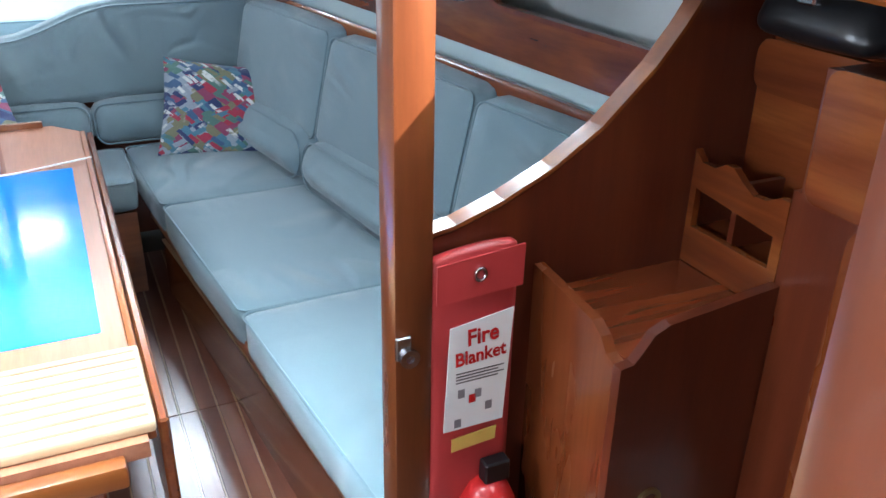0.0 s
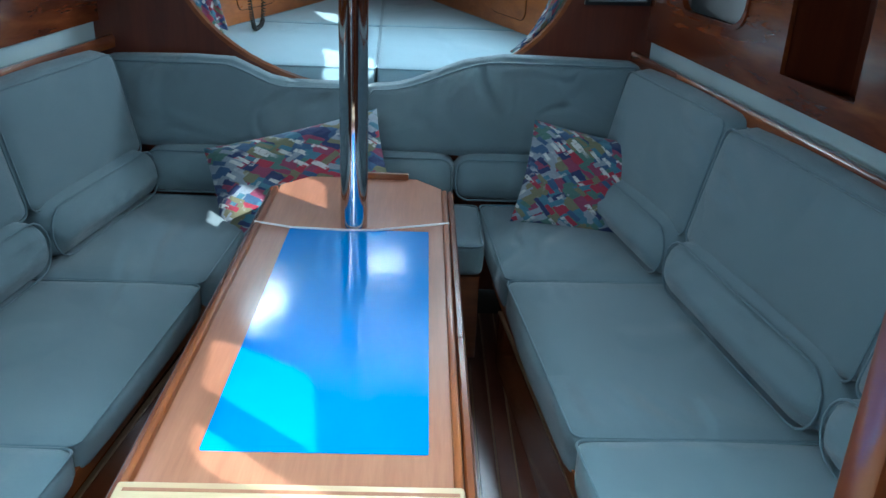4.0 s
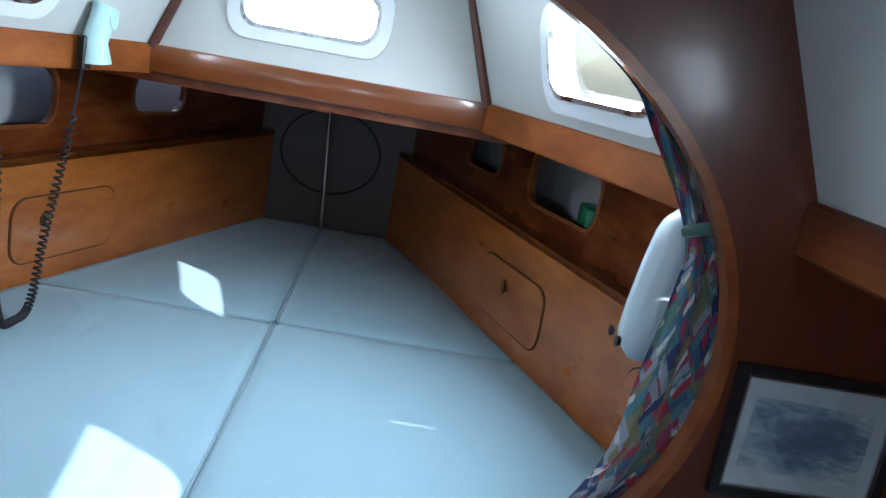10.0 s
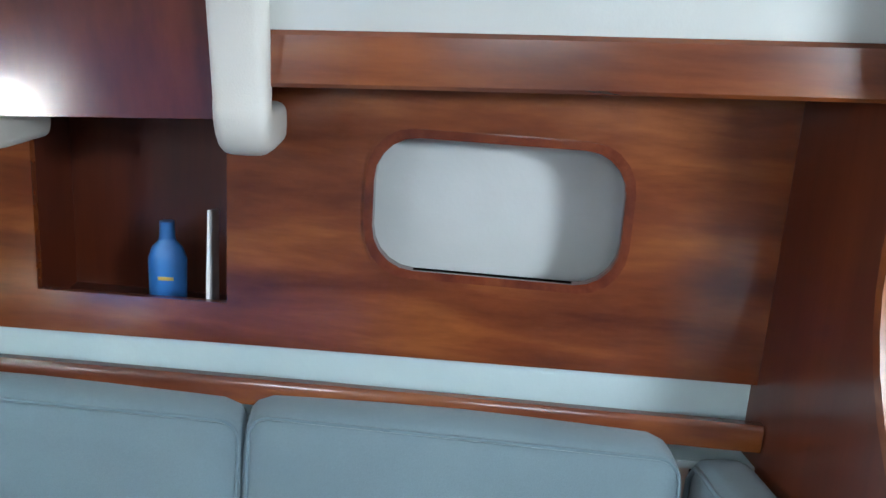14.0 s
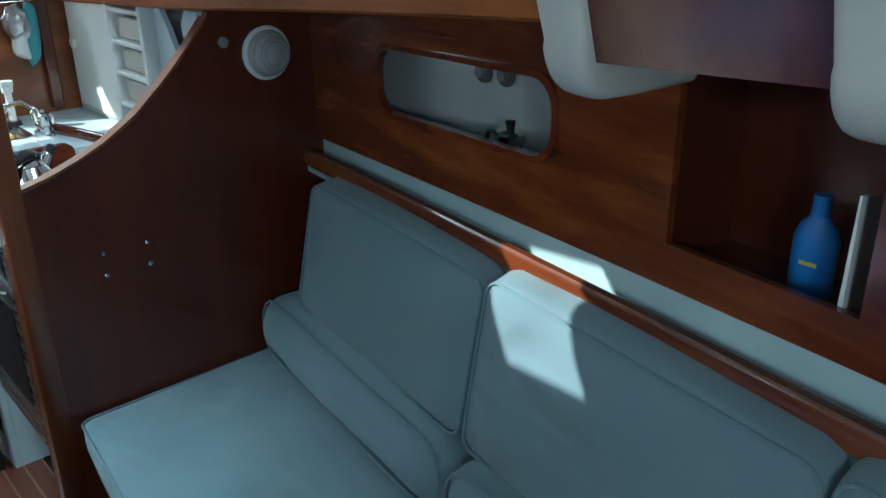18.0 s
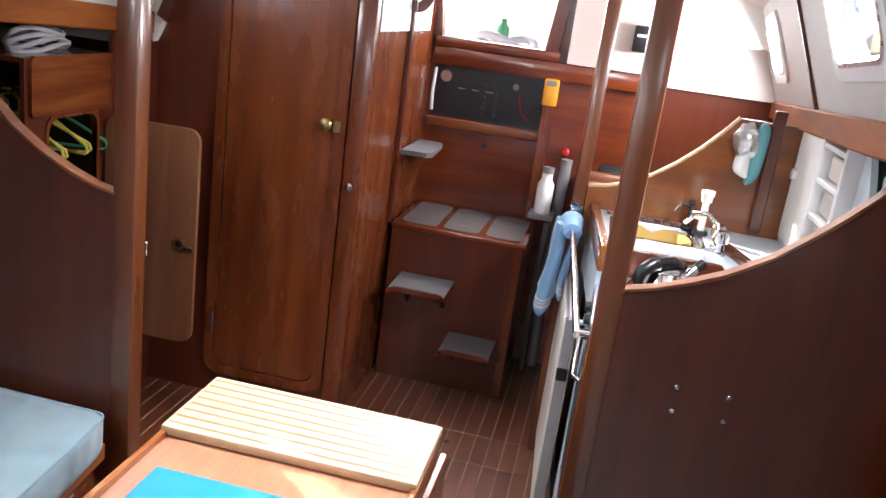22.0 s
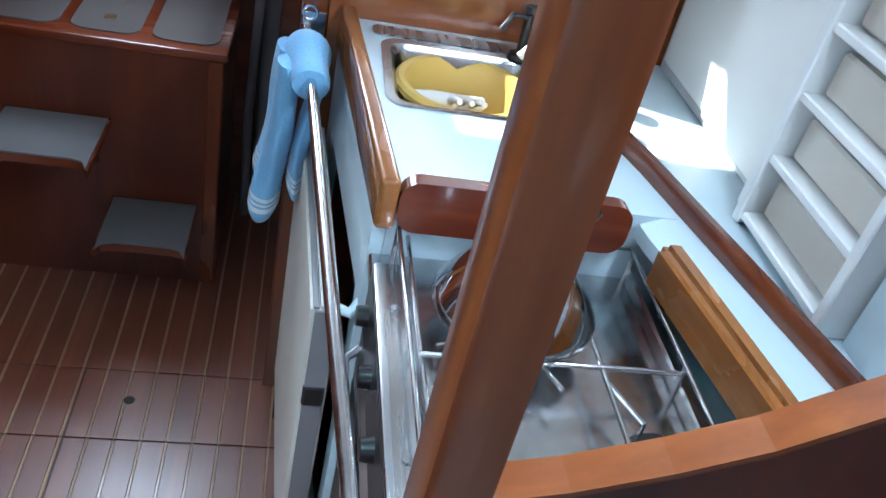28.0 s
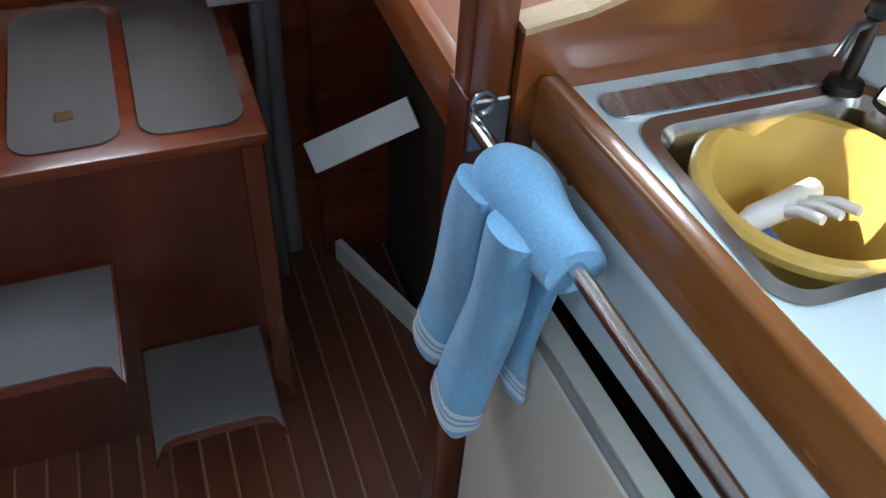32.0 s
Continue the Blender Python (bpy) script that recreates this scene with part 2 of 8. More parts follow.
def patchwork(name):
    """Printed cotton: jumbled slanted bars of navy, teal, red, olive and white laid over one another like brush strokes."""
    m = material(name, (0.2, 0.2, 0.3), 0.9, 0, 0, 0.2)
    nt, b, add, link = nodes(m)
    tc = add("ShaderNodeTexCoord").outputs["UV"]
    wob = texture(add, link, "ShaderNodeTexNoise", 6, tc, (1, 1, 1), Detail=3)
    wv = mix(add, link, 0.04, tc, wob.outputs["Color"], "ADD")
    paints = [(0.03, 0.045, 0.12), (0.31, 0.035, 0.065), (0.07, 0.17, 0.24), (0.17, 0.165, 0.10), (0.05, 0.10, 0.19), (0.08, 0.16, 0.14), (0.22, 0.05, 0.10), (0.24, 0.28, 0.33)]

    def strokes(scale, stretch, rot, k, rough):
        turn = add("ShaderNodeVectorRotate")
        turn.rotation_type = "Z_AXIS"
        turn.inputs["Angle"].default_value = radians(rot)
        link(wv, turn.inputs["Vector"])
        v = texture(add, link, "ShaderNodeTexVoronoi", scale, turn.outputs[0], stretch, (0, 0, 0), Randomness=rough)
        v.distance = "CHEBYCHEV"
        sp = add("ShaderNodeSeparateColor")
        link(v.outputs["Color"], sp.inputs[0])
        col = ramp(add, link, sp.outputs[0], [(i / 8, paints[(i * k + k) % 8]) for i in range(8)])
        col.color_ramp.interpolation = "CONSTANT"
        return v, sp, col

    ground = strokes(9.0, (1.0, 1.5, 1), 42, 1, 0.7)[2].outputs[0]
    for scale, stretch, rot, k, share, size in ((7.0, (0.9, 2.3, 1), -38, 3, 0.45, 0.36), (8.0, (2.4, 0.95, 1), -50, 5, 0.50, 0.34)):
        v, sp, col = strokes(scale, stretch, rot, k, 0.85)
        pick = ramp(add, link, sp.outputs[1], [(0.0, (0, 0, 0)), (share, (1, 1, 1))])
        body = ramp(add, link, v.outputs["Distance"], [(0.0, (1, 1, 1)), (size, (0, 0, 0))])
        pick.color_ramp.interpolation = body.color_ramp.interpolation = "CONSTANT"
        f = add("ShaderNodeMath")
        f.operation = "MULTIPLY"
        link(pick.outputs[0], f.inputs[0])
        link(body.outputs[0], f.inputs[1])
        ground = mix(add, link, f.outputs[0], ground, col.outputs[0])
    c = ground
    br = texture(add, link, "ShaderNodeTexNoise", 30, wv, (1, 1, 1), Detail=3)
    bk = ramp(add, link, br.outputs[0], [(0.36, (0, 0, 0)), (0.48, (1, 1, 1))])
    for scale, stretch, rot, part_, size in ((6.0, (1.0, 3.6, 1), 47, 0.40, 0.28), (6.6, (3.2, 1.0, 1), 38, 0.48, 0.25)):
        v, sp, col = strokes(scale, stretch, rot, 1, 0.9)
        pick = ramp(add, link, sp.outputs[2], [(0.0, (0, 0, 0)), (part_, (1, 1, 1))])
        body = ramp(add, link, v.outputs["Distance"], [(0.0, (1, 1, 1)), (size, (1, 1, 1)), (size + 0.05, (0, 0, 0))])
        pick.color_ramp.interpolation = "CONSTANT"
        fac = mix(add, link, 1.0, mix(add, link, 1.0, pick.outputs[0], body.outputs[0], "MULTIPLY"), bk.outputs[0], "MULTIPLY")
        c = mix(add, link, fac, c, (0.56, 0.57, 0.56))
    wv2 = texture(add, link, "ShaderNodeTexNoise", 160, tc, (1, 1, 1), Detail=1)
    rr = ramp(add, link, wv2.outputs[0], [(0.3, (0.72, 0.72, 0.72)), (0.7, (1.1, 1.1, 1.1))])
    link(mix(add, link, 0.8, c, rr.outputs[0], "MULTIPLY"), b.inputs["Base Color"])
    b.inputs["Sheen Weight"].default_value = 0.2
    bump(add, link, b, wob.outputs[0], 0.5, 0.03)
    return m


def etching(name):
    """A small print: blue-grey blots and washes gathered in the middle of pale paper."""
    m = material(name, (0.4, 0.4, 0.4), 0.5)
    nt, b, add, link = nodes(m)
    tc = add("ShaderNodeTexCoord").outputs["Object"]
    wash = texture(add, link, "ShaderNodeTexNoise", 26, tc, (0.6, 1, 1.7), (0, 12, 0), Detail=5, Roughness=0.65)
    fine = texture(add, link, "ShaderNodeTexNoise", 140, tc, (0.6, 1, 1.6), Detail=3)
    away = texture(add, link, "ShaderNodeTexGradient", 0, tc, (9, 0, 15))
    away.gradient_type = "SPHERICAL"
    f = add("ShaderNodeMath")
    f.operation = "MULTIPLY_ADD"
    link(away.outputs[1], f.inputs[0])
    f.inputs[1].default_value = 0.45
    link(wash.outputs[0], f.inputs[2])
    r = ramp(add, link, f.outputs[0], [(0.50, (0.24, 0.26, 0.275)), (0.60, (0.17, 0.205, 0.24)), (0.70, (0.085, 0.12, 0.17)), (0.9, (0.045, 0.07, 0.11))])
    g = ramp(add, link, fine.outputs[0], [(0.35, (0.7, 0.7, 0.72)), (0.65, (1.1, 1.1, 1.1))])
    link(mix(add, link, 0.8, r.outputs[0], g.outputs[0], "MULTIPLY"), b.inputs["Base Color"])
    return m


def glassy(name, tint=(0.95, 0.98, 1.0), rough=0.02):
    m = material(name, tint, rough)
    m.node_tree.nodes["Principled BSDF"].inputs["Transmission Weight"].default_value = 1.0
    m.node_tree.nodes["Principled BSDF"].inputs["IOR"].default_value = 1.45
    return m


MAHOGANY_Z = wood("mahogany_upright", (0.066, 0.0125, 0.0052), (0.098, 0.019, 0.007), (0.132, 0.029, 0.010), "z", 0.3, 0.28)
MAHOGANY_Y = wood("mahogany_fore_aft", (0.072, 0.014, 0.005), (0.155, 0.036, 0.010), (0.30, 0.094, 0.022), "y", 0.22)
MAHOGANY_X = wood("mahogany_athwart", (0.075, 0.012, 0.005), (0.14, 0.027, 0.009), (0.22, 0.054, 0.016), "x", 0.22)
TEAK_Y = wood("teak_fore_aft", (0.145, 0.034, 0.006), (0.25, 0.068, 0.012), (0.35, 0.115, 0.024), "y", 0.38, 0.2)
CARLIN = wood("satin_teak_carlin", (0.16, 0.040, 0.007), (0.27, 0.075, 0.013), (0.37, 0.125, 0.026), "y", 0.55, 0.0)
CARLIN.node_tree.nodes["Principled BSDF"].inputs["Specular IOR Level"].default_value = 0.2
TEAK_X = wood("teak_athwart", (0.125, 0.030, 0.006), (0.215, 0.060, 0.012), (0.32, 0.105, 0.024), "x", 0.3, 0.6)
# lighter varnished wood, its albedo raised further to hold the sun's glow
HONEY_GLOW = wood("sun_glow_honey_board", (0.29, 0.077, 0.013), (0.45, 0.14, 0.025), (0.57, 0.21, 0.047), "y", 0.28, 0.6)
TEAK_Z = wood("teak_upright", (0.095, 0.020, 0.006), (0.155, 0.036, 0.010), (0.22, 0.062, 0.018), "z", 0.26, 0.45)
POST_WOOD = wood("worn_teak_post", (0.085, 0.021, 0.007), (0.135, 0.037, 0.011), (0.20, 0.062, 0.018), "z", 0.28, 0.5)
FIDDLE_Y = wood("amber_teak_fiddle", (0.17, 0.058, 0.012), (0.29, 0.108, 0.022), (0.40, 0.165, 0.042), "y", 0.26, 0.6)
PALE_WOOD = wood("pale_planed_wood", (0.44, 0.31, 0.18), (0.56, 0.41, 0.25), (0.66, 0.51, 0.33), "x", 0.42, 0.2)
TABLE_WOOD = wood("table_laminate", (0.30, 0.115, 0.06), (0.36, 0.15, 0.085), (0.42, 0.19, 0.11), "y", 0.3, 0.3, 1.5)
LEAF_WOOD = wood("plain_sapele", (0.13, 0.05, 0.022), (0.17, 0.068, 0.032), (0.22, 0.095, 0.045), "z", 0.4, 0.2)
SOLE = wood("sole_planks", (0.085, 0.024, 0.013), (0.13, 0.038, 0.02), (0.19, 0.062, 0.03), "y", 0.32, 0.8, 1.0, 0.08)
SOLE.node_tree.nodes["Principled BSDF"].inputs["Coat Roughness"].default_value = 0.25
HOLLY = wood("holly_strips", (0.24, 0.14, 0.075), (0.31, 0.19, 0.105), (0.38, 0.25, 0.145), "y", 0.3, 0.5)
SEAM = material("dark_seam", (0.012, 0.009, 0.008), 0.8)
FABRIC = cloth("blue_grey_upholstery", (0.142, 0.202, 0.235), (0.166, 0.227, 0.260), 900, 0.9, 1.3)
PIPING = cloth("blue_grey_piping", (0.125, 0.185, 0.22), (0.14, 0.20, 0.235), 500)
BERTH_SEAM = cloth("pale_blue_berth_seam", (0.20, 0.31, 0.37), (0.22, 0.33, 0.39), 500)
BERTH = cloth("pale_blue_berth_cover", (0.27, 0.41, 0.48), (0.30, 0.44, 0.51), 700, 0.9, 0.45)
PATCH = patchwork("patchwork_cotton")
WHITE = painted("white_headlining", (0.77, 0.77, 0.74), 0.42, (0.93, 0.93, 0.92), 0.1)
PADDED = painted("grey_white_cabin_lining", (0.52, 0.53, 0.51), 0.5, (0.93, 0.93, 0.92), 0.25, 250)
SHELF = painted("pale_aqua_liner", (0.47, 0.58, 0.60), 0.4, (0.9, 0.91, 0.92), 0.3, 120)
LINER = painted("grey_white_hull_liner", (0.55, 0.57, 0.57), 0.5, (0.85, 0.86, 0.86), 0.3, 120)
CREAM = painted("cream_vinyl", (0.52, 0.50, 0.46), 0.5, (0.92, 0.91, 0.9), 0.4, 400)
PALEBLUE = painted("pale_blue_laminate", (0.60, 0.71, 0.76), 0.22, (0.94, 0.95, 0.96), 0.05)
AQUA = painted("pale_aqua_plastic", (0.46, 0.68, 0.68), 0.3)
FRAME = painted("window_frame_plastic", (0.72, 0.75, 0.77), 0.3)
STEEL = steel("polished_steel")
CHROME = steel("chrome", (0.7, 0.7, 0.71), 0.07)
BRUSHED = steel("brushed_steel", (0.55, 0.56, 0.57), 0.25, (1, 0.05, 1))
BRASS = steel("dull_brass", (0.36, 0.25, 0.12), 0.35)
BLACK = painted("black_plastic", (0.009, 0.009, 0.010), 0.3, (0.8, 0.8, 0.8))
RUBBER = painted("black_rubber", (0.02, 0.02, 0.02), 0.7)
# near-black base; inside lockers and the ice box it stands for shade
DARK = painted("dark_base_and_recess_shade", (0.03, 0.018, 0.012), 0.7, (0.7, 0.7, 0.7))
GREYPAD = painted("grey_nonslip", (0.115, 0.108, 0.108), 0.75, (0.75, 0.74, 0.74), 0.6, 250)
TREAD = painted("worn_brown_tread", (0.105, 0.088, 0.082), 0.62, (0.7, 0.66, 0.64), 0.5, 200)
BEIGE = painted("beige_panel", (0.58, 0.54, 0.48), 0.45)
PINKISH = painted("beige_bulkhead_cloth", (0.58, 0.50, 0.45), 0.8, (0.93, 0.92, 0.92), 0.4, 500)
RED = painted("red_pouch", (0.46, 0.045, 0.045), 0.38, (0.85, 0.8, 0.8), 0.3, 60)
REDCAN = painted("red_enamel", (0.45, 0.02, 0.02), 0.2)
PAPER = painted("white_label", (0.75, 0.75, 0.74), 0.5)
YELLOW = painted("yellow_plastic", (0.62, 0.42, 0.10), 0.3, (0.9, 0.88, 0.84))
LEMON = painted("yellow_hanger", (0.55, 0.48, 0.08), 0.35)
ORANGE = painted("orange_plastic", (0.7, 0.30, 0.02), 0.4)
GREEN = painted("green_plastic", (0.03, 0.22, 0.10), 0.35)
BLUE = painted("blue_plastic", (0.04, 0.18, 0.50), 0.3)
BLUEMAT = painted("glossy_blue_sheet", (0.015, 0.22, 0.60), 0.12, (0.85, 0.9, 1.0), 0.55, 11)
TOWEL = cloth("blue_terry_towel", (0.17, 0.36, 0.58), (0.21, 0.42, 0.64), 350, 0.95, 0.5)
TOWELWHITE = cloth("white_terry_band", (0.55, 0.62, 0.68), (0.6, 0.66, 0.7), 350, 0.95, 0.5)
ROPE = cloth("grey_rope", (0.36, 0.36, 0.37), (0.45, 0.45, 0.45), 300, 0.9)
PLASTIC = painted("white_plastic", (0.74, 0.75, 0.75), 0.3)
GREYPVC = painted("grey_tube", (0.20, 0.19, 0.20), 0.5)
OPAL = painted("frosted_lamp_glass", (0.40, 0.40, 0.39), 0.13, (0.85, 0.85, 0.85))
FOIL = steel("crumpled_foil", (0.6, 0.6, 0.6), 0.3)
# brown-grey darkened so the forepeak's shade sits in the colour
BOW_SHADE = painted("brown_grey_bow_shade", (0.075, 0.06, 0.056), 0.5)
TEAL = painted("teal_cloth", (0.10, 0.32, 0.36), 0.8)
PICTURE = etching("blue_grey_print")
MOUNT = painted("print_mount", (0.25, 0.265, 0.28), 0.4)
CLEAR = glassy("clear_acrylic")
SMOKED = glassy("sea_green_acrylic", (0.34, 0.60, 0.56), 0.12)


# ---- building helpers ----
def part(name, bm, mat, parent=None, label="", smooth=None, uv=False):
    """One bmesh as one mesh object under a thing or a part."""
    bmesh.ops.recalc_face_normals(bm, faces=bm.faces)
    me = bpy.data.meshes.new(name)
    bm.to_mesh(me)
    bm.free()
    me.materials.append(mat)
    if smooth is not None:
        me.set_sharp_from_angle(angle=radians(smooth))
        for p in me.polygons:
            p.use_smooth = True
    ob = new(name, me)
    if parent is not None:
        ob.parent = parent
    if label:
        ob["label"] = label
    return ob


def thing(name, label, category, group="", kind="", at=(0, 0, 0), rot=0):
    e = new(name)
    e.empty_display_size = 0.05
    e.matrix_basis = pose(*at, 0, 0, rot)
    return tagged(e, label, category, group, kind)


def solo(name, bm, mat, label, category, group="", kind="", smooth=None):
    return tagged(part(name, bm, mat, None, "", smooth), label, category, group, kind)


def box(x0, x1, y0, y1, z0, z1, bevel=0.0, seg=1, bm=None):
    b = bm or bmesh.new()
    vs = [b.verts.new((x, y, z)) for x in sorted((x0, x1)) for y in sorted((y0, y1)) for z in sorted((z0, z1))]
    fs = [b.faces.new([vs[i] for i in q]) for q in ((0, 1, 3, 2), (4, 6, 7, 5), (0, 4, 5, 1), (2, 3, 7, 6), (0, 2, 6, 4), (1, 5, 7, 3))]
    if bevel:
        es = list({e for f in fs for e in f.edges})
        bmesh.ops.bevel(b, geom=es, offset=bevel, segments=seg, affect="EDGES", profile=0.5)
    return b


def plate(outer, holes, origin, u, v, thick, bm=None):
    """A board with openings through it: outlines in the plane of u and v, thickness along u x v."""
    b = bm or bmesh.new()
    o, u, v = Vector(origin), Vector(u), Vector(v)
    n = u.cross(v).normalized()
    edges = []
    for loop in [outer, *holes]:
        vs = [b.verts.new(o + u * p[0] + v * p[1]) for p in loop]
        edges += [b.edges.new((vs[i], vs[(i + 1) % len(vs)])) for i in range(len(vs))]
    fs = [g for g in bmesh.ops.triangle_fill(b, edges=edges, use_beauty=True, use_dissolve=False)["geom"] if isinstance(g, bmesh.types.BMFace)]
    ext = bmesh.ops.extrude_face_region(b, geom=fs)
    bmesh.ops.translate(b, vec=n * thick, verts=[g for g in ext["geom"] if isinstance(g, bmesh.types.BMVert)])
    return b


def rrect(x0, x1, y0, y1, r, n=5):
    """A rectangle with round corners, as an outline."""
    out = []
    for cx, cy, a in ((x1 - r, y1 - r, 0), (x0 + r, y1 - r, 90), (x0 + r, y0 + r, 180), (x1 - r, y0 + r, 270)):
        out += [(cx + r * math.cos(radians(a + 90 * i / n)), cy + r * math.sin(radians(a + 90 * i / n))) for i in range(n + 1)]
    return out


def ring(outer, inner, origin, u, v, thick, bm=None):
    return plate(outer, [inner], origin, u, v, thick, bm)


def tube(pts, r, sides=10, closed=False, bm=None, cap=True):
    """A round bar along points; r may be a number or one radius for each point."""
    b = bm or bmesh.new()
    pts = [Vector(p) for p in pts]
    n = len(pts)
    loops, up = [], None
    for i, p in enumerate(pts):
        a, c = pts[i - 1] if i or closed else p, pts[(i + 1) % n] if i < n - 1 or closed else p
        d = (c - a).normalized()
        if up is None:
            up = d.orthogonal().normalized()
        up = (up - d * up.dot(d)).normalized()
        w = d.cross(up)
        rad = r[i] if isinstance(r, (list, tuple)) else r
        loops.append([b.verts.new(p + rad * (math.cos(2 * math.pi * k / sides) * up + math.sin(2 * math.pi * k / sides) * w)) for k in range(sides)])
    for i in range(n if closed else n - 1):
        for k in range(sides):
            b.faces.new((loops[i][k], loops[i][(k + 1) % sides], loops[(i + 1) % n][(k + 1) % sides], loops[(i + 1) % n][k]))
    if cap and not closed:
        b.faces.new(loops[0][::-1])
        b.faces.new(loops[-1])
    return b


def lathe(profile, at=(0, 0, 0), sides=24, axis="z", bm=None):
    """A turned body: (radius, height) pairs round an upright or level axis."""
    b = bm or bmesh.new()
    turn = {"z": Matrix(), "y": Matrix.Rotation(radians(-90), 4, "X"), "x": Matrix.Rotation(radians(90), 4, "Y")}[axis]
    m = Matrix.Translation(at) @ turn
    loops = []
    for r, h in profile:
        if r < 1e-5:
            loops.append([b.verts.new(m @ Vector((0, 0, h)))])
        else:
            loops.append([b.verts.new(m @ Vector((r * math.cos(2 * math.pi * k / sides), r * math.sin(2 * math.pi * k / sides), h))) for k in range(sides)])
    for a, c in zip(loops, loops[1:]):
        for k in range(sides):
            j = (k + 1) % sides
            q = [a[k % len(a)], a[j % len(a)], c[j % len(c)], c[k % len(c)]]
            q = list(dict.fromkeys(q))
            if len(q) > 2:
                b.faces.new(q)
    return b


def sweep(path, section, bm=None):
    """A moulding: a section of (out, up) pairs carried along points; out is to the right of the way, level."""
    b = bm or bmesh.new()
    pts = [Vector(p) for p in path]
    loops = []
    for i, p in enumerate(pts):
        d = (pts[min(i + 1, len(pts) - 1)] - pts[max(i - 1, 0)])
        d.z = 0
        d.normalize()
        w = Vector((d.y, -d.x, 0))
        loops.append([b.verts.new(p + w * s[0] + Vector((0, 0, s[1]))) for s in section])
    k = len(section)
    for a, c in zip(loops, loops[1:]):
        for j in range(k):
            b.faces.new((a[j], a[(j + 1) % k], c[(j + 1) % k], c[j]))
    b.faces.new(loops[0][::-1])
    b.faces.new(loops[-1])
    return b


def hexa(c8, bm=None):
    """A solid from eight corners: four below, four above, both counterclockwise."""
    b = bm or bmesh.new()
    v = [b.verts.new(c) for c in c8]
    for q in ((3, 2, 1, 0), (4, 5, 6, 7), (0, 1, 5, 4), (1, 2, 6, 5), (2, 3, 7, 6), (3, 0, 4, 7)):
        b.faces.new([v[i] for i in q])
    return b


def cushion(c8, puff=0.012, r=0.03, cuts=7, seed=0, sag=0.004):
    """A stuffed cushion between eight corners, rounded at its edges and a little uneven."""
    c = [Vector(p) for p in c8]
    b = bmesh.new()
    size = ((c[1] - c[0]).length, (c[3] - c[0]).length, (c[4] - c[0]).length)

    def spot(u, v, w):
        lo = (c[0] * (1 - u) + c[1] * u) * (1 - v) + (c[3] * (1 - u) + c[2] * u) * v
        hi = (c[4] * (1 - u) + c[5] * u) * (1 - v) + (c[7] * (1 - u) + c[6] * u) * v
        return lo * (1 - w) + hi * w

    bmesh.ops.create_cube(b, size=1.0)
    bmesh.ops.subdivide_edges(b, edges=b.edges[:], cuts=cuts, use_grid_fill=True)
    mid = spot(0.5, 0.5, 0.5)
    for vert in b.verts:
        q = [vert.co.x + 0.5, vert.co.y + 0.5, vert.co.z + 0.5]
        t = []
        for k in range(3):
            edge = min(r / size[k], 0.45)
            s = q[k]
            # crowd the cuts towards the rims
            s = 0.5 + (s - 0.5) * (1 + 0.0) if size[k] < 3 * r else (0.5 + 0.5 * math.copysign(abs(2 * s - 1) ** 0.6, 2 * s - 1))
            t.append(s)
        d = [(t[k] - 0.5) * size[k] for k in range(3)]
        inner = [max(-size[k] / 2 + r, min(size[k] / 2 - r, d[k])) if size[k] > 2 * r else 0.0 for k in range(3)]
        off = Vector([d[k] - inner[k] for k in range(3)])
        lim = [min(r, size[k] / 2) for k in range(3)]
        if off.length > 1e-9:
            unit = Vector([off[k] / lim[k] for k in range(3)])
            if unit.length > 1:
                unit.normalize()
            elif max(abs(x) for x in unit) > 0.999:
                pass
            off = Vector([unit[k] * lim[k] for k in range(3)])
        t = [(inner[k] + off[k]) / size[k] + 0.5 for k in range(3)]
        p = spot(*t)
        face = [abs(t[k] - 0.5) * 2 for k in range(3)]
        for k in range(3):
            if face[k] > 0.98:
                a, o = [j for j in range(3) if j != k]
                bulge = puff * (1 - face[a] ** 2) * (1 - face[o] ** 2)
                dirs = (c[1] - c[0], c[3] - c[0], c[4] - c[0])
                p += dirs[k].normalized() * math.copysign(bulge, t[k] - 0.5)
        p += Vector(noise.noise_vector(p * 4 + Vector((seed, 0, 0)))) * sag
        vert.co = p
    return b


def piping(c8, r=0.03, w=1.0, inset=0.0, rad=0.0034):
    """The corded seam round the upper or front face of a cushion."""
    c = [Vector(p) for p in c8]
    f = [c[4], c[5], c[6], c[7]] if w == 1.0 else [c[0], c[1], c[2], c[3]]
    back = [c[0], c[1], c[2], c[3]] if w == 1.0 else [c[4], c[5], c[6], c[7]]
    pts = []
    for i in range(4):
        p, a, n = f[i], f[i - 1], f[(i + 1) % 4]
        da, dn, dz = (a - p).normalized(), (n - p).normalized(), (back[i] - p).normalized()
        for k in range(5):
            t = k / 4
            q = p + da * r * (1 - math.sin(t * math.pi / 2)) + dn * r * (1 - math.cos(t * math.pi / 2)) + dz * r * 0.32
            q += (da + dn) * 0.30 * r * (1 if False else 0.18)
            pts.append(q)
    return tube(pts, rad, 6, True)


def cushion_thing(name, c8, label, group, mat=FABRIC, seam=PIPING, r=0.03, puff=0.012, seed=0, w=1.0, cuts=9, category="cushion"):
    e = thing(name, label, category, group)
    cover = part("cover", cushion(c8, puff, r, cuts, seed), mat, e, "", 60)
    part("piping", piping(c8, r, w), seam, cover, "", 60)
    return e


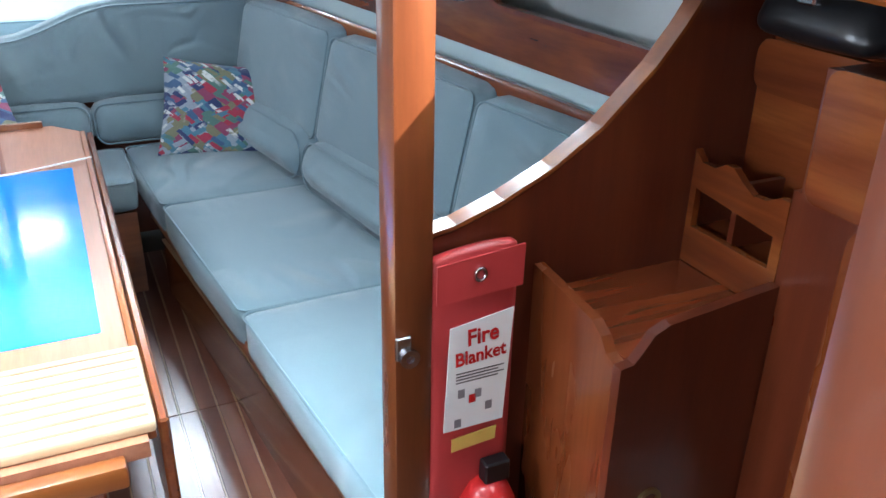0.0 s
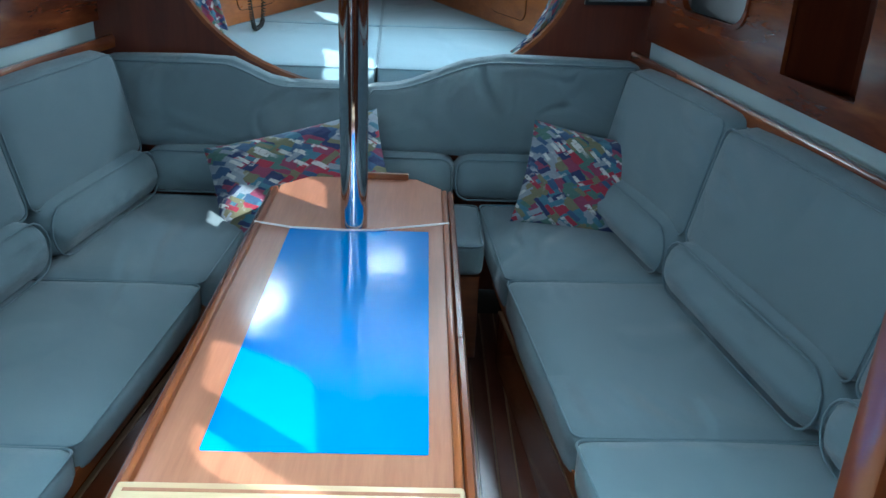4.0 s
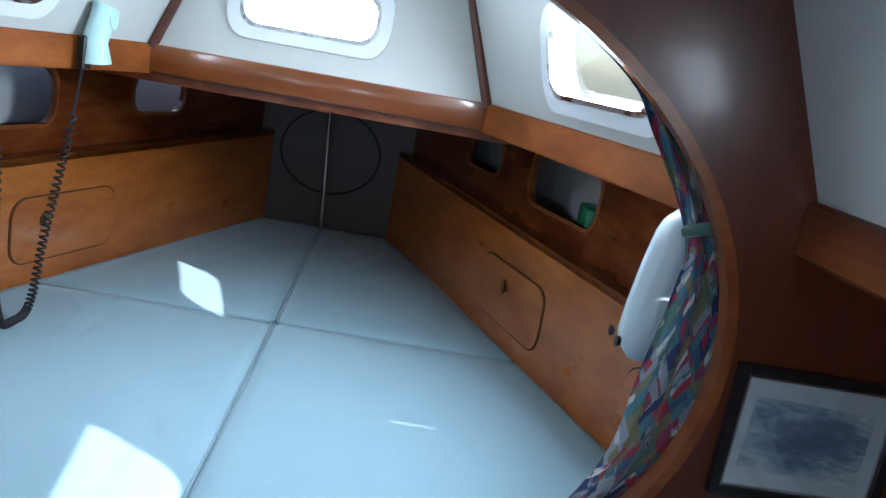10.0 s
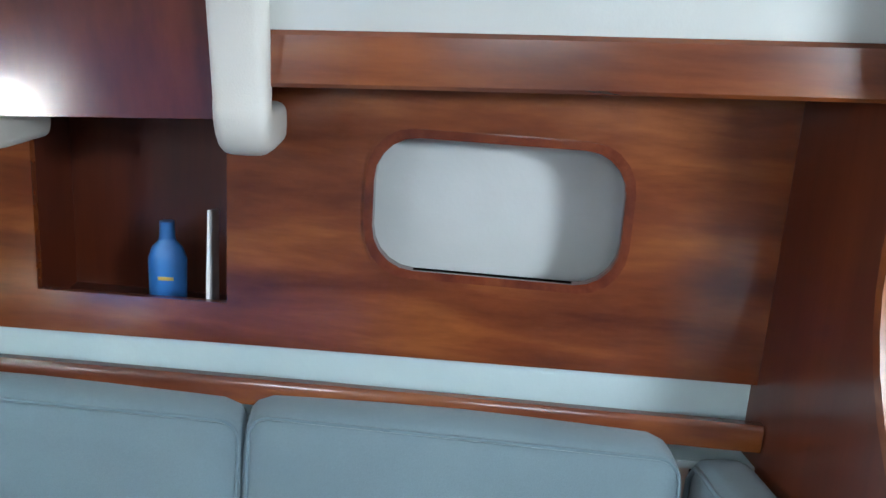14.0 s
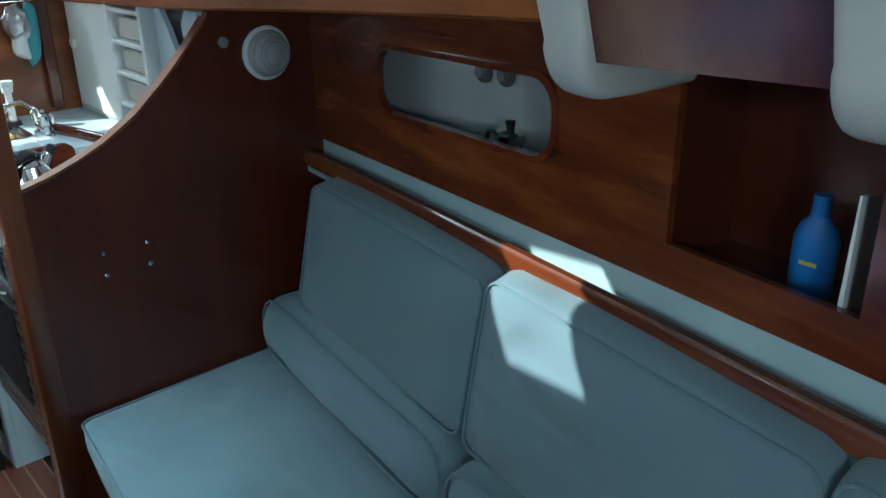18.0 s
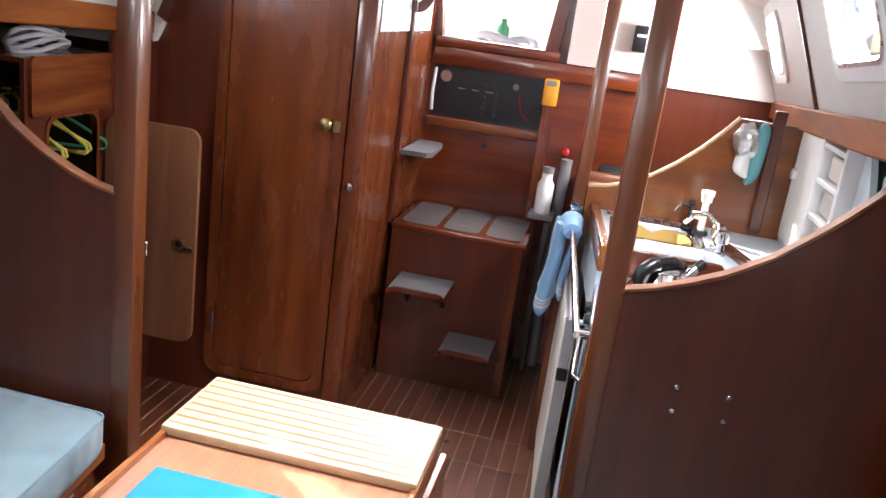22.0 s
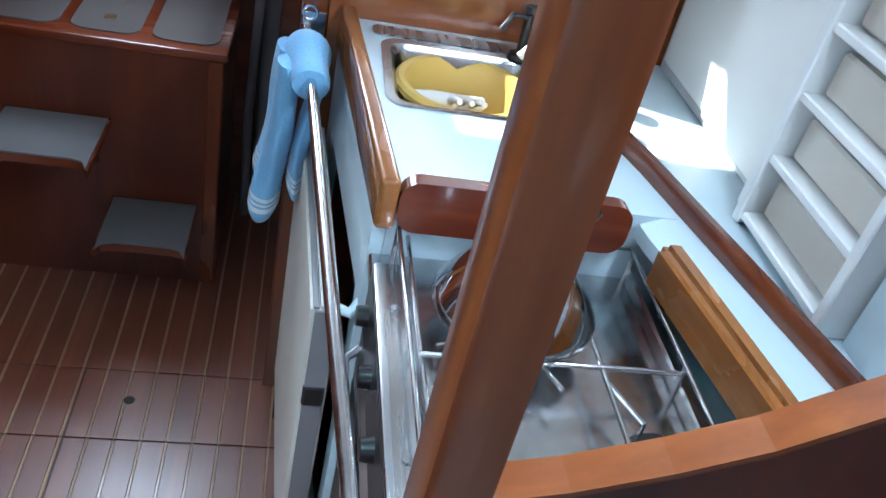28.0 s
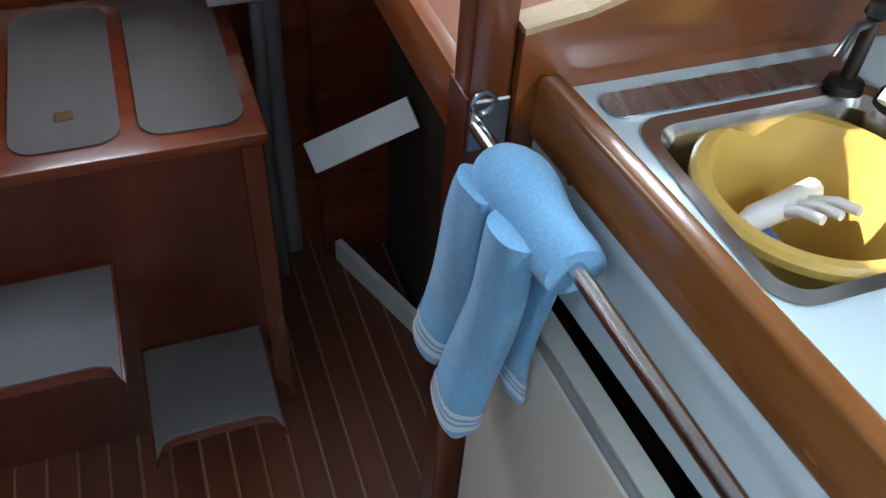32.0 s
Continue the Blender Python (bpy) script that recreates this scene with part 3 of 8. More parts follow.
def text(name, body, size, m, mat, parent, label=""):
    cu = bpy.data.curves.new(name, "FONT")
    cu.body, cu.size, cu.extrude, cu.align_x, cu.align_y = body, size, 0.0004, "CENTER", "CENTER"
    cu.offset = size * 0.022
    tmp = bpy.data.objects.new(name, cu)
    scene.collection.objects.link(tmp)
    bpy.context.view_layer.update()
    me = bpy.data.meshes.new_from_object(tmp.evaluated_get(bpy.context.evaluated_depsgraph_get()))
    bpy.data.objects.remove(tmp)
    me.materials.clear()
    me.materials.append(mat)
    ob = new(name, me)
    ob.parent = parent
    ob.matrix_basis = m
    if label:
        ob["label"] = label
    return ob


# ---- plan of the boat: y runs forward, x to starboard ----
def swell(y):
    t = min(max(-y / 2.33, 0), 1)
    return 0.06 * t * (1 - t)


def side(y):
    """Half breadth to the locker fronts in the saloon, which follow the curve of the hull."""
    return 0.947 - 0.155 * y + swell(y)


def carlin(y):
    """Half breadth and top height of the deck carlin."""
    if y <= 0.02:
        t = min(max(-y / 2.4, 0), 1)
        return 0.76 - 0.083 * y + 0.2 * t * (1 - t), 1.498 + 0.056 * y
    return 0.76 - 0.353 * y, 1.492


def rooftop(y):
    """Height of the headlining on the centreline."""
    return min(1.875, 1.935 + 0.0523 * y) if y < 0 else 1.875 - 0.06 * y


def trunk(y):
    """Half breadth and height of the upper edge of the cabin side."""
    x, z = carlin(y)
    return x - 0.125, min(z + 0.335, rooftop(y) - 0.08)


MID = -2.33


def structure(name, bm, mat, label, category, smooth=None):
    return solo(name, bm, mat, label, category, "", "structure", smooth)


# ---- sole ----
floor = structure("floor", box(-1.45, 1.45, -4.45, 0.03, -0.06, -0.009), DARK, "dark subfloor under teak and holly sole planks", "floor")
PW = 0.052


def plank_mesh(w, length, mat, h):
    bm = box(-w / 2, w / 2, -length / 2, length / 2, -0.009, h, 0.0006)
    me = bpy.data.meshes.new("plank")
    bmesh.ops.recalc_face_normals(bm, faces=bm.faces)
    bm.to_mesh(me)
    bm.free()
    me.materials.append(mat)
    return me


JOINTS = [-4.3, -3.362, -3.166, -2.3, -1.3, -0.2]
for y0, y1 in zip(JOINTS, JOINTS[1:]):
    L = y1 - y0 - 0.0035
    pm, hm = plank_mesh(PW - 0.006, L, SOLE, 0.0), plank_mesh(0.0046, L, HOLLY, 0.0002)
    last = 20 if y1 < -2.2 else 11
    for i in range(-11 if y1 > -2.9 else -10, last):
        for nm, me, dx in (("plank", pm, 0.5 * PW), ("holly_strip", hm, 0.0)):
            o = new(nm, me)
            o.parent = floor
            o.location = (i * PW - 0.012 + dx, (y0 + y1) / 2, 0)
part("hatch_joint", box(-0.0200, -0.0173, -3.362, -2.30, -0.004, 0.0006), SEAM, floor, "dark joint at the edge of the sole hatch")
solo("finger_hole", lathe([(0.0, 0.0006), (0.011, 0.0006), (0.012, 0.0)], (-0.125, -3.275, 0.0), 16), SEAM, "round black finger hole in the sole hatch", "finger hole")

# ---- forward bulkhead with its oval opening ----
OVAL = [(0.708 * math.cos(a), 1.268 + 0.507 * math.sin(a)) for a in np.linspace(0, 2 * math.pi, 64, endpoint=False)]
OVAL_IN = [(0.694 * math.cos(a), 1.268 + 0.493 * math.sin(a)) for a in np.linspace(0, 2 * math.pi, 64, endpoint=False)]
half = [(1.10, 0.0), (1.10, 1.43), (0.765, 1.445), (0.765, 1.50), (0.65, 1.80), (0.3, 1.866)]
BULK = half + [(-x, z) for x, z in half[::-1]]
wall_forward = structure("wall_forward", plate(BULK, [OVAL], (0, 0.028, 0), (1, 0, 0), (0, 0, 1), 0.028), MAHOGANY_Z, "varnished mahogany bulkhead with a wide oval opening", "wall")
part("edging", ring(OVAL, OVAL_IN, (0, 0.031, 0), (1, 0, 0), (0, 0, 1), 0.034), TEAK_X, wall_forward, "worn lighter edge of the oval opening", 30)


# ---- saloon sides: locker fronts, shelf strip and rail ----
def on_side(s, d, z, out=0.0):
    y = -d / 1.012
    return Vector((s * (side(y) + out), y, z))


def bend(bm, s):
    """Lets flat work follow the curve of the hull."""
    for v in bm.verts:
        v.co.x += s * swell(v.co.y)
    return bm


def ribbon(s, out0, out1, z0, z1, d0=0.0, d1=None):
    """A long piece that follows the hull between two offsets and two heights."""
    bm = bmesh.new()
    ds = np.linspace(d0, d1 if d1 else LEN, 9)
    for a, b in zip(ds, ds[1:]):
        q = [on_side(s, a, 0, out0), on_side(s, b, 0, out0), on_side(s, b, 0, out1), on_side(s, a, 0, out1)]
        hexa([(p.x, p.y, z0) for p in q] + [(p.x, p.y, z1) for p in q], bm)
    bmesh.ops.remove_doubles(bm, verts=bm.verts[:], dist=1e-5)
    inner = [f for f in bm.faces if all(len(e.link_faces) > 2 for e in f.edges)]
    bmesh.ops.delete(bm, geom=inner, context="FACES_ONLY")
    return bm


LEN = -MID * 1.012
HOLES = {"fore": rrect(0.230, 0.618, 1.122, 1.325, 0.065), "fore_port": rrect(0.230, 0.603, 1.122, 1.325, 0.065), "cubby": [(0.830, 1.040), (1.142, 1.036), (1.142, 1.36), (0.830, 1.36)]}
AFT_P = [(d, z - 0.03 * (d - 1.41)) for d, z in rrect(1.41, 2.015, 1.099, 1.238, 0.055)]
AFT_S = [(d, z - 0.03 * (d - 1.46)) for d, z in rrect(1.462, 2.08, 1.085, 1.230, 0.055)]


def grow(loop, k):
    cx, cz = sum(p[0] for p in loop) / len(loop), sum(p[1] for p in loop) / len(loop)
    w, h = max(p[0] for p in loop) - cx, max(p[1] for p in loop) - cz
    return [(cx + (p[0] - cx) * (w + k) / w, cz + (p[1] - cz) * (h + k) / h) for p in loop]


for s, word, aft in ((-1, "port", AFT_P), (1, "starboard", AFT_S)):
    org = (s * 0.947, 0, 0)
    u = Vector((s * 0.155, -1, 0)).normalized()
    fore = HOLES["fore"] if s > 0 else HOLES["fore_port"]
    holes = [fore, HOLES["cubby"], aft]
    outer = [(d, 0.988 - 0.045 * d / LEN) for d in np.linspace(0, LEN, 9)] + [(d, 1.455 - 0.13 * d / LEN) for d in np.linspace(LEN, 0, 9)]
    w = structure(f"wall_{word}_lockers", bend(plate(outer, holes, org, u, (0, 0, 1), s * -0.014), s), MAHOGANY_Y, "varnished mahogany locker front with rounded openings", "wall")
    for loop in (fore, aft):
        part("window_trim", bend(ring(grow(loop, 0.013), loop, on_side(s, 0, 0, -0.006), u, (0, 0, 1), s * -0.02), s), MAHOGANY_X, w, "rounded teak trim of a locker opening", 40)
    # inside of the lockers
    lin = thing(f"locker_liner_{word}", "pale grey moulded liner inside the lockers", "liner", "", "structure")
    for d0, d1, zb, deep in ((0.02, 0.805, 1.085, 0.13), (1.185, LEN - 0.02, 1.005 if s > 0 else 1.023, 0.24)):
        a, b = on_side(s, d0, 0, 0.016), on_side(s, d1, 0, 0.016)
        a2, b2 = on_side(s, d0, 0, deep), on_side(s, d1, 0, deep)
        th = Vector((0, 0.008, 0))
        for q, z0, z1 in (((a, b, b2, a2), zb - 0.01, zb), ((a, a2, a2 + th, a + th), zb - 0.02, 1.42), ((b - th, b2 - th, b2, b), zb - 0.02, 1.42), ((a2, b2, b2 + Vector((s * 0.01, 0, 0)), a2 + Vector((s * 0.01, 0, 0))), zb - 0.02, 1.42)):
            part("panel", hexa([(p.x, p.y, z0) for p in q] + [(p.x, p.y, z1) for p in q]), LINER, lin)
    cub = thing(f"cubby_{word}", "dark mahogany cubbyhole behind the locker front", "cubbyhole", "", "structure")
    a, b = on_side(s, 0.822, 0, 0.014), on_side(s, 1.152, 0, 0.014)
    a2, b2 = on_side(s, 0.822, 0, 0.2), on_side(s, 1.152, 0, 0.2)
    for q, z0, z1 in (((a, b, b2, a2), 0.972, 0.986), ((a2, b2, b2 * 1.01, a2 * 1.01), 0.972, 1.4), ((a, a2, a2 + Vector((0, 0.01, 0)), a + Vector((0, 0.01, 0))), 0.972, 1.4), ((b, b2, b2 - Vector((0, 0.01, 0)), b - Vector((0, 0.01, 0))), 0.972, 1.4)):
        part("board", hexa([(p.x, p.y, z0) for p in q] + [(p.x, p.y, z1) for p in q]), MAHOGANY_Z, cub)
    # pale strip under the lockers, shelf and rail
    structure(f"shelf_liner_{word}", ribbon(s, 0.02, 0.04, 0.86, 1.0), SHELF, "pale blue-grey strip of hull liner behind the settee", "trim")
    structure(f"shelf_{word}", ribbon(s, -0.035, 0.02, 0.855, 0.868), SHELF, "narrow pale shelf behind the backrests", "shelf")
    rail = sweep([tuple(on_side(s, d, (0.904 - 0.014 * d if s > 0 else 0.899 - 0.009 * d), -0.035)) for d in np.linspace(0, LEN, 12)], [(-0.012, 0), (0.012, 0), (0.013, 0.034), (0.007, 0.042), (-0.007, 0.042), (-0.013, 0.034)])
    structure(f"trim_rail_{word}", rail, MAHOGANY_Y, "glossy mahogany fiddle rail along the settee back", "rail", 40)
    # hull behind everything
    hull = hexa([(s * 1.2, 0.03, 0.0), (s * 1.42, -1.2, 0), (s * 1.52, -1.2, 0), (s * 1.3, 0.03, 0.0)] + [(s * 1.22, 0.03, 1.5), (s * 1.42, -1.2, 1.5), (s * 1.52, -1.2, 1.5), (s * 1.32, 0.03, 1.5)])
    hexa([(s * 1.42, -1.2, 0.0), (s * 1.42, -4.45, 0), (s * 1.52, -4.45, 0), (s * 1.52, -1.2, 0.0)] + [(s * 1.42, -1.2, 1.5), (s * 1.42, -4.45, 1.5), (s * 1.52, -4.45, 1.5), (s * 1.52, -1.2, 1.5)], hull)
    structure(f"hull_{word}", hull, LINER, "pale grey hull side behind the joinery", "hull")

# ---- carlins, side decks, cabin sides with windows ----
AFT_END = -4.30
WINDOWS = {-1: [(-0.56, -0.98), (-1.08, -1.45), (-2.24, -2.66), (-3.68, -4.02)], 1: [(-0.412, -0.79), (-1.37, -1.67), (-2.40, -2.80)]}


def crown(y, s):
    """How far the carlin arches above its straight run."""
    return (0.030 if s > 0 else 0.012) * math.sin(math.pi * min(max(-y / 2.25, 0), 1))


def belly(bm, s):
    """Bows a piece of the cabin side outwards with the carlin below it."""
    for v in bm.verts:
        t = min(max(-v.co.y / 2.4, 0), 1)
        v.co.x += s * 0.2 * t * (1 - t)
    return bm


def window_in(parent, org, u, v, n, loop, sgn, s=0):
    """A plastic framed portlight set into a cabin side."""
    frame_ = part("window_frame", belly(ring(grow(loop, 0.035), loop, org + n * 0.010, u, v, sgn * 0.03), s), FRAME, parent, "rounded white plastic window frame", 40)
    part("window_rim", belly(ring(grow(loop, 0.006), grow(loop, -0.004), org + n * 0.0115, u, v, sgn * 0.012), s), BRUSHED, frame_, "thin grey inner rim", 40)
    g = part("pane", belly(plate(grow(loop, 0.004), [], org - n * 0.022, u, v, sgn * 0.004), s), CLEAR, parent, "clear acrylic pane")
    g.visible_shadow = False


for s, word in ((-1, "port"), (1, "starboard")):
    end = AFT_END if s < 0 else -3.26
    c0, z0 = carlin(0)
    c1, z1 = carlin(end)
    t0, tz0 = trunk(0)
    A, B = Vector((s * c0, 0, z0)), Vector((s * c1, end, z1))
    u = (B - A).normalized()
    v = (Vector((s * t0, 0, tz0)) - A)
    h = v.length
    v.normalize()
    L = (B - A).length
    n = Vector((-s, 0, 0)) - v * v.dot(Vector((-s, 0, 0)))
    n.normalize()
    k = L / -end
    # plate() thickens along u x v; make it go outwards
    sgn = 1 if u.cross(v).dot(n) < 0 else -1
    loops = [rrect(-y0 * k, -y1 * k, 0.155 if s < 0 and y0 > -0.6 else 0.112, 0.32 if s < 0 and y0 > -0.6 else 0.284, 0.045) for y0, y1 in WINDOWS[s]]
    outer = [(L * t, -0.01) for t in np.linspace(0, 1, 19)] + [(L * t, h + 0.04) for t in np.linspace(1, 0, 19)]
    w = structure(f"wall_{word}_cabin_side", belly(plate(outer, loops, A, u, v, sgn * 0.02), s), PADDED, "white padded cabin side with portlights", "wall")
    for i, lp in enumerate(loops):
        win = thing(f"window_{'ps'[s > 0]}{i + 1}", "rounded white-framed portlight in the cabin side", "window", "portlights", "structure")
        window_in(win, A, u, v, n, lp, sgn, s)
    for y in ((-2.05, -3.12) if s < 0 else (-2.3, -1.0)):
        if s > 0 and y > -1.1:
            continue
        bt = plate([(-y * k - 0.012, 0), (-y * k + 0.012, 0), (-y * k + 0.012, h), (-y * k - 0.012, h)], [], A + n * 0.009, u, v, sgn * 0.009)
        structure(f"trim_batten_{word}", belly(bt, s), MAHOGANY_Z, "dark mahogany batten on the cabin side", "trim")
    # carlin board
    hgt = 0.068 if s < 0 else 0.072
    run = [Vector((s * carlin(y)[0], y, carlin(y)[1] + crown(y, s))) for y in np.linspace(0, end, 25)]
    sec_ = [(-0.012, -hgt + 0.005), (-0.007, -hgt), (0.03, -hgt), (0.03, 0), (-0.006, 0), (-0.012, -0.006)] if s < 0 else [(0.012, -hgt + 0.005), (0.012, -0.006), (0.006, 0), (-0.03, 0), (-0.03, -hgt), (0.007, -hgt)]
    mid = next(i for i, p in enumerate(run) if p.y < -0.92)
    structure(f"trim_carlin_fore_{word}", sweep([tuple(p) for p in run[:mid + 1]], sec_), MAHOGANY_Y, "dark mahogany carlin board along the cabin side", "trim", 30)
    structure(f"trim_carlin_{word}", sweep([tuple(p) for p in run[mid:]], sec_), CARLIN, "orange teak carlin board along the cabin side", "trim", 30)
    # side deck
    sd = bmesh.new()
    for p, r in zip(run, run[1:]):
        q = [p + Vector((s * 0.019, 0, -0.05)), r + Vector((s * 0.019, 0, -0.05)), Vector((s * 1.6, r.y, r.z - 0.05)), Vector((s * 1.6, p.y, p.z - 0.05))]
        hexa(q + [v + Vector((0, 0, 0.02)) for v in q], sd)
    structure(f"side_deck_{word}", sd, LINER, "pale underside of the side deck", "deck")
    # trunk of the fore cabin
    A2, B2 = Vector((s * 0.755, 0.03, 1.496)), Vector((s * 0.41, 1.03, 1.490))
    u2 = (B2 - A2).normalized()
    v2 = (Vector((s * 0.675, 0.03, 1.805)) - A2)
    h2 = v2.length
    v2.normalize()
    n2 = (Vector((-s, -0.35, 0)) - v2 * v2.dot(Vector((-s, -0.35, 0)))).normalized()
    sg2 = 1 if u2.cross(v2).dot(n2) < 0 else -1
    lp = rrect(0.33, 0.70, 0.06, 0.20, 0.045)
    L2 = (B2 - A2).length
    w = structure(f"wall_{word}_fore_cabin", plate([(-0.028, 0), (L2 + 0.01, 0), (L2 + 0.13, h2 + 0.02), (-0.028, h2 + 0.02)], [lp], A2, u2, v2, sg2 * 0.02), PADDED, "white cabin side of the fore cabin", "wall")
    win = thing(f"window_{'ps'[s > 0]}0", "white-framed portlight of the fore cabin", "window", "portlights", "structure")
    window_in(win, A2, u2, v2, n2, lp, sg2)
    off = Vector((-s * 0.012, 0, 0))
    out = Vector((s * 0.03, 0.01, 0))
    dz = Vector((0, 0, -0.07))
    cb = hexa([A2 + off + dz, B2 + off + dz, B2 + out + dz, A2 + out + dz, A2 + off, B2 + off, B2 + out, A2 + out])
    bmesh.ops.bevel(cb, geom=cb.edges[:], offset=0.004, segments=2, affect="EDGES")
    structure(f"trim_fore_carlin_{word}", cb, CARLIN, "teak carlin board in the fore cabin", "trim", 30)
    q = [A2 + Vector((s * 0.02, 0, -0.05)), B2 + Vector((s * 0.02, 0, -0.05)), Vector((s * 1.0, 1.03, 1.43)), Vector((s * 1.5, 0.03, 1.43))]
    structure(f"fore_side_deck_{word}", hexa(q + [p + Vector((0, 0, 0.02)) for p in q]), LINER, "underside of the foredeck edge", "deck")

# front of the cabin trunk
FW = rrect(-0.212, 0.112, 0.088, 0.208, 0.045)
vf = Vector((0, 0.10, 0.32)).normalized()
nf = Vector((0, -0.32, 0.10)).normalized()
w = structure("wall_cabin_front", plate([(-0.42, 0), (0.42, 0), (0.36, 0.36), (-0.36, 0.36)], [FW], (0, 1.03, 1.488), (1, 0, 0), vf, -0.02), PADDED, "white front of the cabin trunk with a portlight", "wall")
win = thing("window_f1", "rounded white-framed portlight looking out over the foredeck", "window", "portlights", "structure")
window_in(win, Vector((0, 1.03, 1.488)), Vector((1, 0, 0)), vf, nf, FW, -1)
cb = box(-0.42, 0.42, 1.015, 1.05, 1.425, 1.490, 0.004, 2)
structure("trim_fore_beam", cb, TEAK_X, "mahogany deck beam under the cabin front", "trim", 30)
for s in (-1, 1):
    structure("trim_corner_post", tube([(s * 0.405, 1.022, 1.48), (s * 0.298, 1.118, 1.815)], 0.013, 8), MAHOGANY_Z, "dark corner bead of the cabin front", "trim", 40)
# dark wood colour on the deck underside stands for forepeak shade
structure("fore_deck", hexa([(-0.8, 1.045, 1.40), (0.8, 1.045, 1.40), (0.3, 2.45, 1.40), (-0.3, 2.45, 1.40), (-0.8, 1.045, 1.44), (0.8, 1.045, 1.44), (0.3, 2.45, 1.44), (-0.3, 2.45, 1.44)]), MAHOGANY_Y, "underside of the foredeck, coloured dark for the forepeak's shade", "deck")

# ---- headlining ----
HATCH = (-0.235, 0.255, -2.42, -2.06)


def roof_z(x, y):
    xt, zt = (trunk(y) if y <= 0 else (0.675 - 0.30 * y, 1.795 + 0.01 * y))
    top = rooftop(y) if y <= 0 else 1.87
    return top - (top - zt) * abs(x / xt) ** 3


bm = bmesh.new()
rows = [1.13, 0.5, 0.0, -0.6, -1.2, HATCH[3], HATCH[2], -2.8, -3.2, -3.73, -4.14]
cols = []
for y in rows:
    xt = trunk(y)[0] if y <= 0 else 0.675 - 0.30 * y
    if y > 0:
        xs = [-xt, -(xt + 0.30) / 2, -0.22, -0.07, 0.13, 0.22, (xt + 0.22) / 2, xt] if y > 1 else [-xt, -(xt + 0.3) / 2, -0.30, -0.07, 0.16, 0.30, (xt + 0.3) / 2, xt]
    else:
        xs = [-xt - 0.03, -(xt + 0.30) / 2, HATCH[0], -0.07, HATCH[1], 0.30, (xt + 0.30) / 2, xt + 0.03]
    cols.append([bm.verts.new((x, y, roof_z(x, y))) for x in xs])
for i in range(len(rows) - 1):
    for j in range(7):
        if (rows[i] == HATCH[3] and j in (2, 3)) or (i == len(rows) - 2 and j in (2, 3, 4)):
            continue
        bm.faces.new((cols[i][j], cols[i][j + 1], cols[i + 1][j + 1], cols[i + 1][j]))
bmesh.ops.recalc_face_normals(bm, faces=bm.faces)
if bm.faces[0].normal.z < 0:
    bmesh.ops.reverse_faces(bm, faces=bm.faces)
bmesh.ops.solidify(bm, geom=bm.faces[:], thickness=-0.03)
structure("ceiling", bm, WHITE, "white panelled headlining with small screws", "ceiling")


def ceiling_strip(name, pts, w, mat, drop=0.014):
    bm = bmesh.new()
    for (xa, ya), (xb, yb) in zip(pts, pts[1:]):
        d = Vector((xb - xa, yb - ya, 0)).normalized()
        o = Vector((d.y, -d.x, 0)) * w / 2
        a, b = Vector((xa, ya, roof_z(xa, ya))), Vector((xb, yb, roof_z(xb, yb)))
        dz = Vector((0, 0, -drop))
        hexa([a - o + dz, b - o + dz, b + o + dz, a + o + dz, a - o + dz * -0.6, b - o + dz * -0.6, b + o + dz * -0.6, a + o + dz * -0.6], bm)
    return structure(name, bm, mat, "varnished mahogany strip covering a headlining joint", "trim")


for s in (-1, 1):
    ceiling_strip("trim_headlining_edge", [(s * (trunk(y)[0] - 0.004), y) for y in (0, -0.8, -1.6, -2.4, -3.26)], 0.02, MAHOGANY_Y)
    strip = [(0.60, -0.02), (0.60, -1.2), (0.58, -2.38), (0.55, -2.8), (0.515, -3.26)] if s > 0 else [(-0.56, -0.02), (-0.565, -1.2), (-0.565, -2.32), (-0.51, -2.85), (-0.455, -3.40)]
    ceiling_strip("trim_headlining_strip", strip, 0.03, MAHOGANY_Y)
ceiling_strip("trim_centre_strip", [(-0.06 + 0.06 * t, -2.45 - 1.27 * t) for t in (0, 0.33, 0.66, 1)], 0.035, MAHOGANY_Y)

# roof hatch
hx0, hx1, hy0, hy1 = HATCH
hz = roof_z(-0.07, -2.2)
hatch = thing("roof_hatch", "sea-green tinted acrylic roof hatch in a dark frame", "hatch", "", "structure", (0, 0, 0))
fr = ring([(hx0 - 0.03, hy0 - 0.03), (hx1 + 0.03, hy0 - 0.03), (hx1 + 0.03, hy1 + 0.03), (hx0 - 0.03, hy1 + 0.03)], [(hx0, hy0), (hx1, hy0), (hx1, hy1), (hx0, hy1)], (0, 0, hz - 0.012), (1, 0, 0), (0, 1, 0), 0.02)
part("frame", fr, BLACK, hatch)
co = ring([(hx0 - 0.02, hy0 - 0.02), (hx1 + 0.02, hy0 - 0.02), (hx1 + 0.02, hy1 + 0.02), (hx0 - 0.02, hy1 + 0.02)], [(hx0, hy0), (hx1, hy0), (hx1, hy1), (hx0, hy1)], (0, 0, hz + 0.008), (1, 0, 0), (0, 1, 0), 0.14)
part("coaming", co, GREYPVC, hatch)
g = part("pane", box(hx0 + 0.001, hx1 - 0.001, hy0 + 0.001, hy1 - 0.001, hz + 0.009, hz + 0.015), SMOKED, hatch, "sea-green acrylic pane")
g.visible_shadow = False

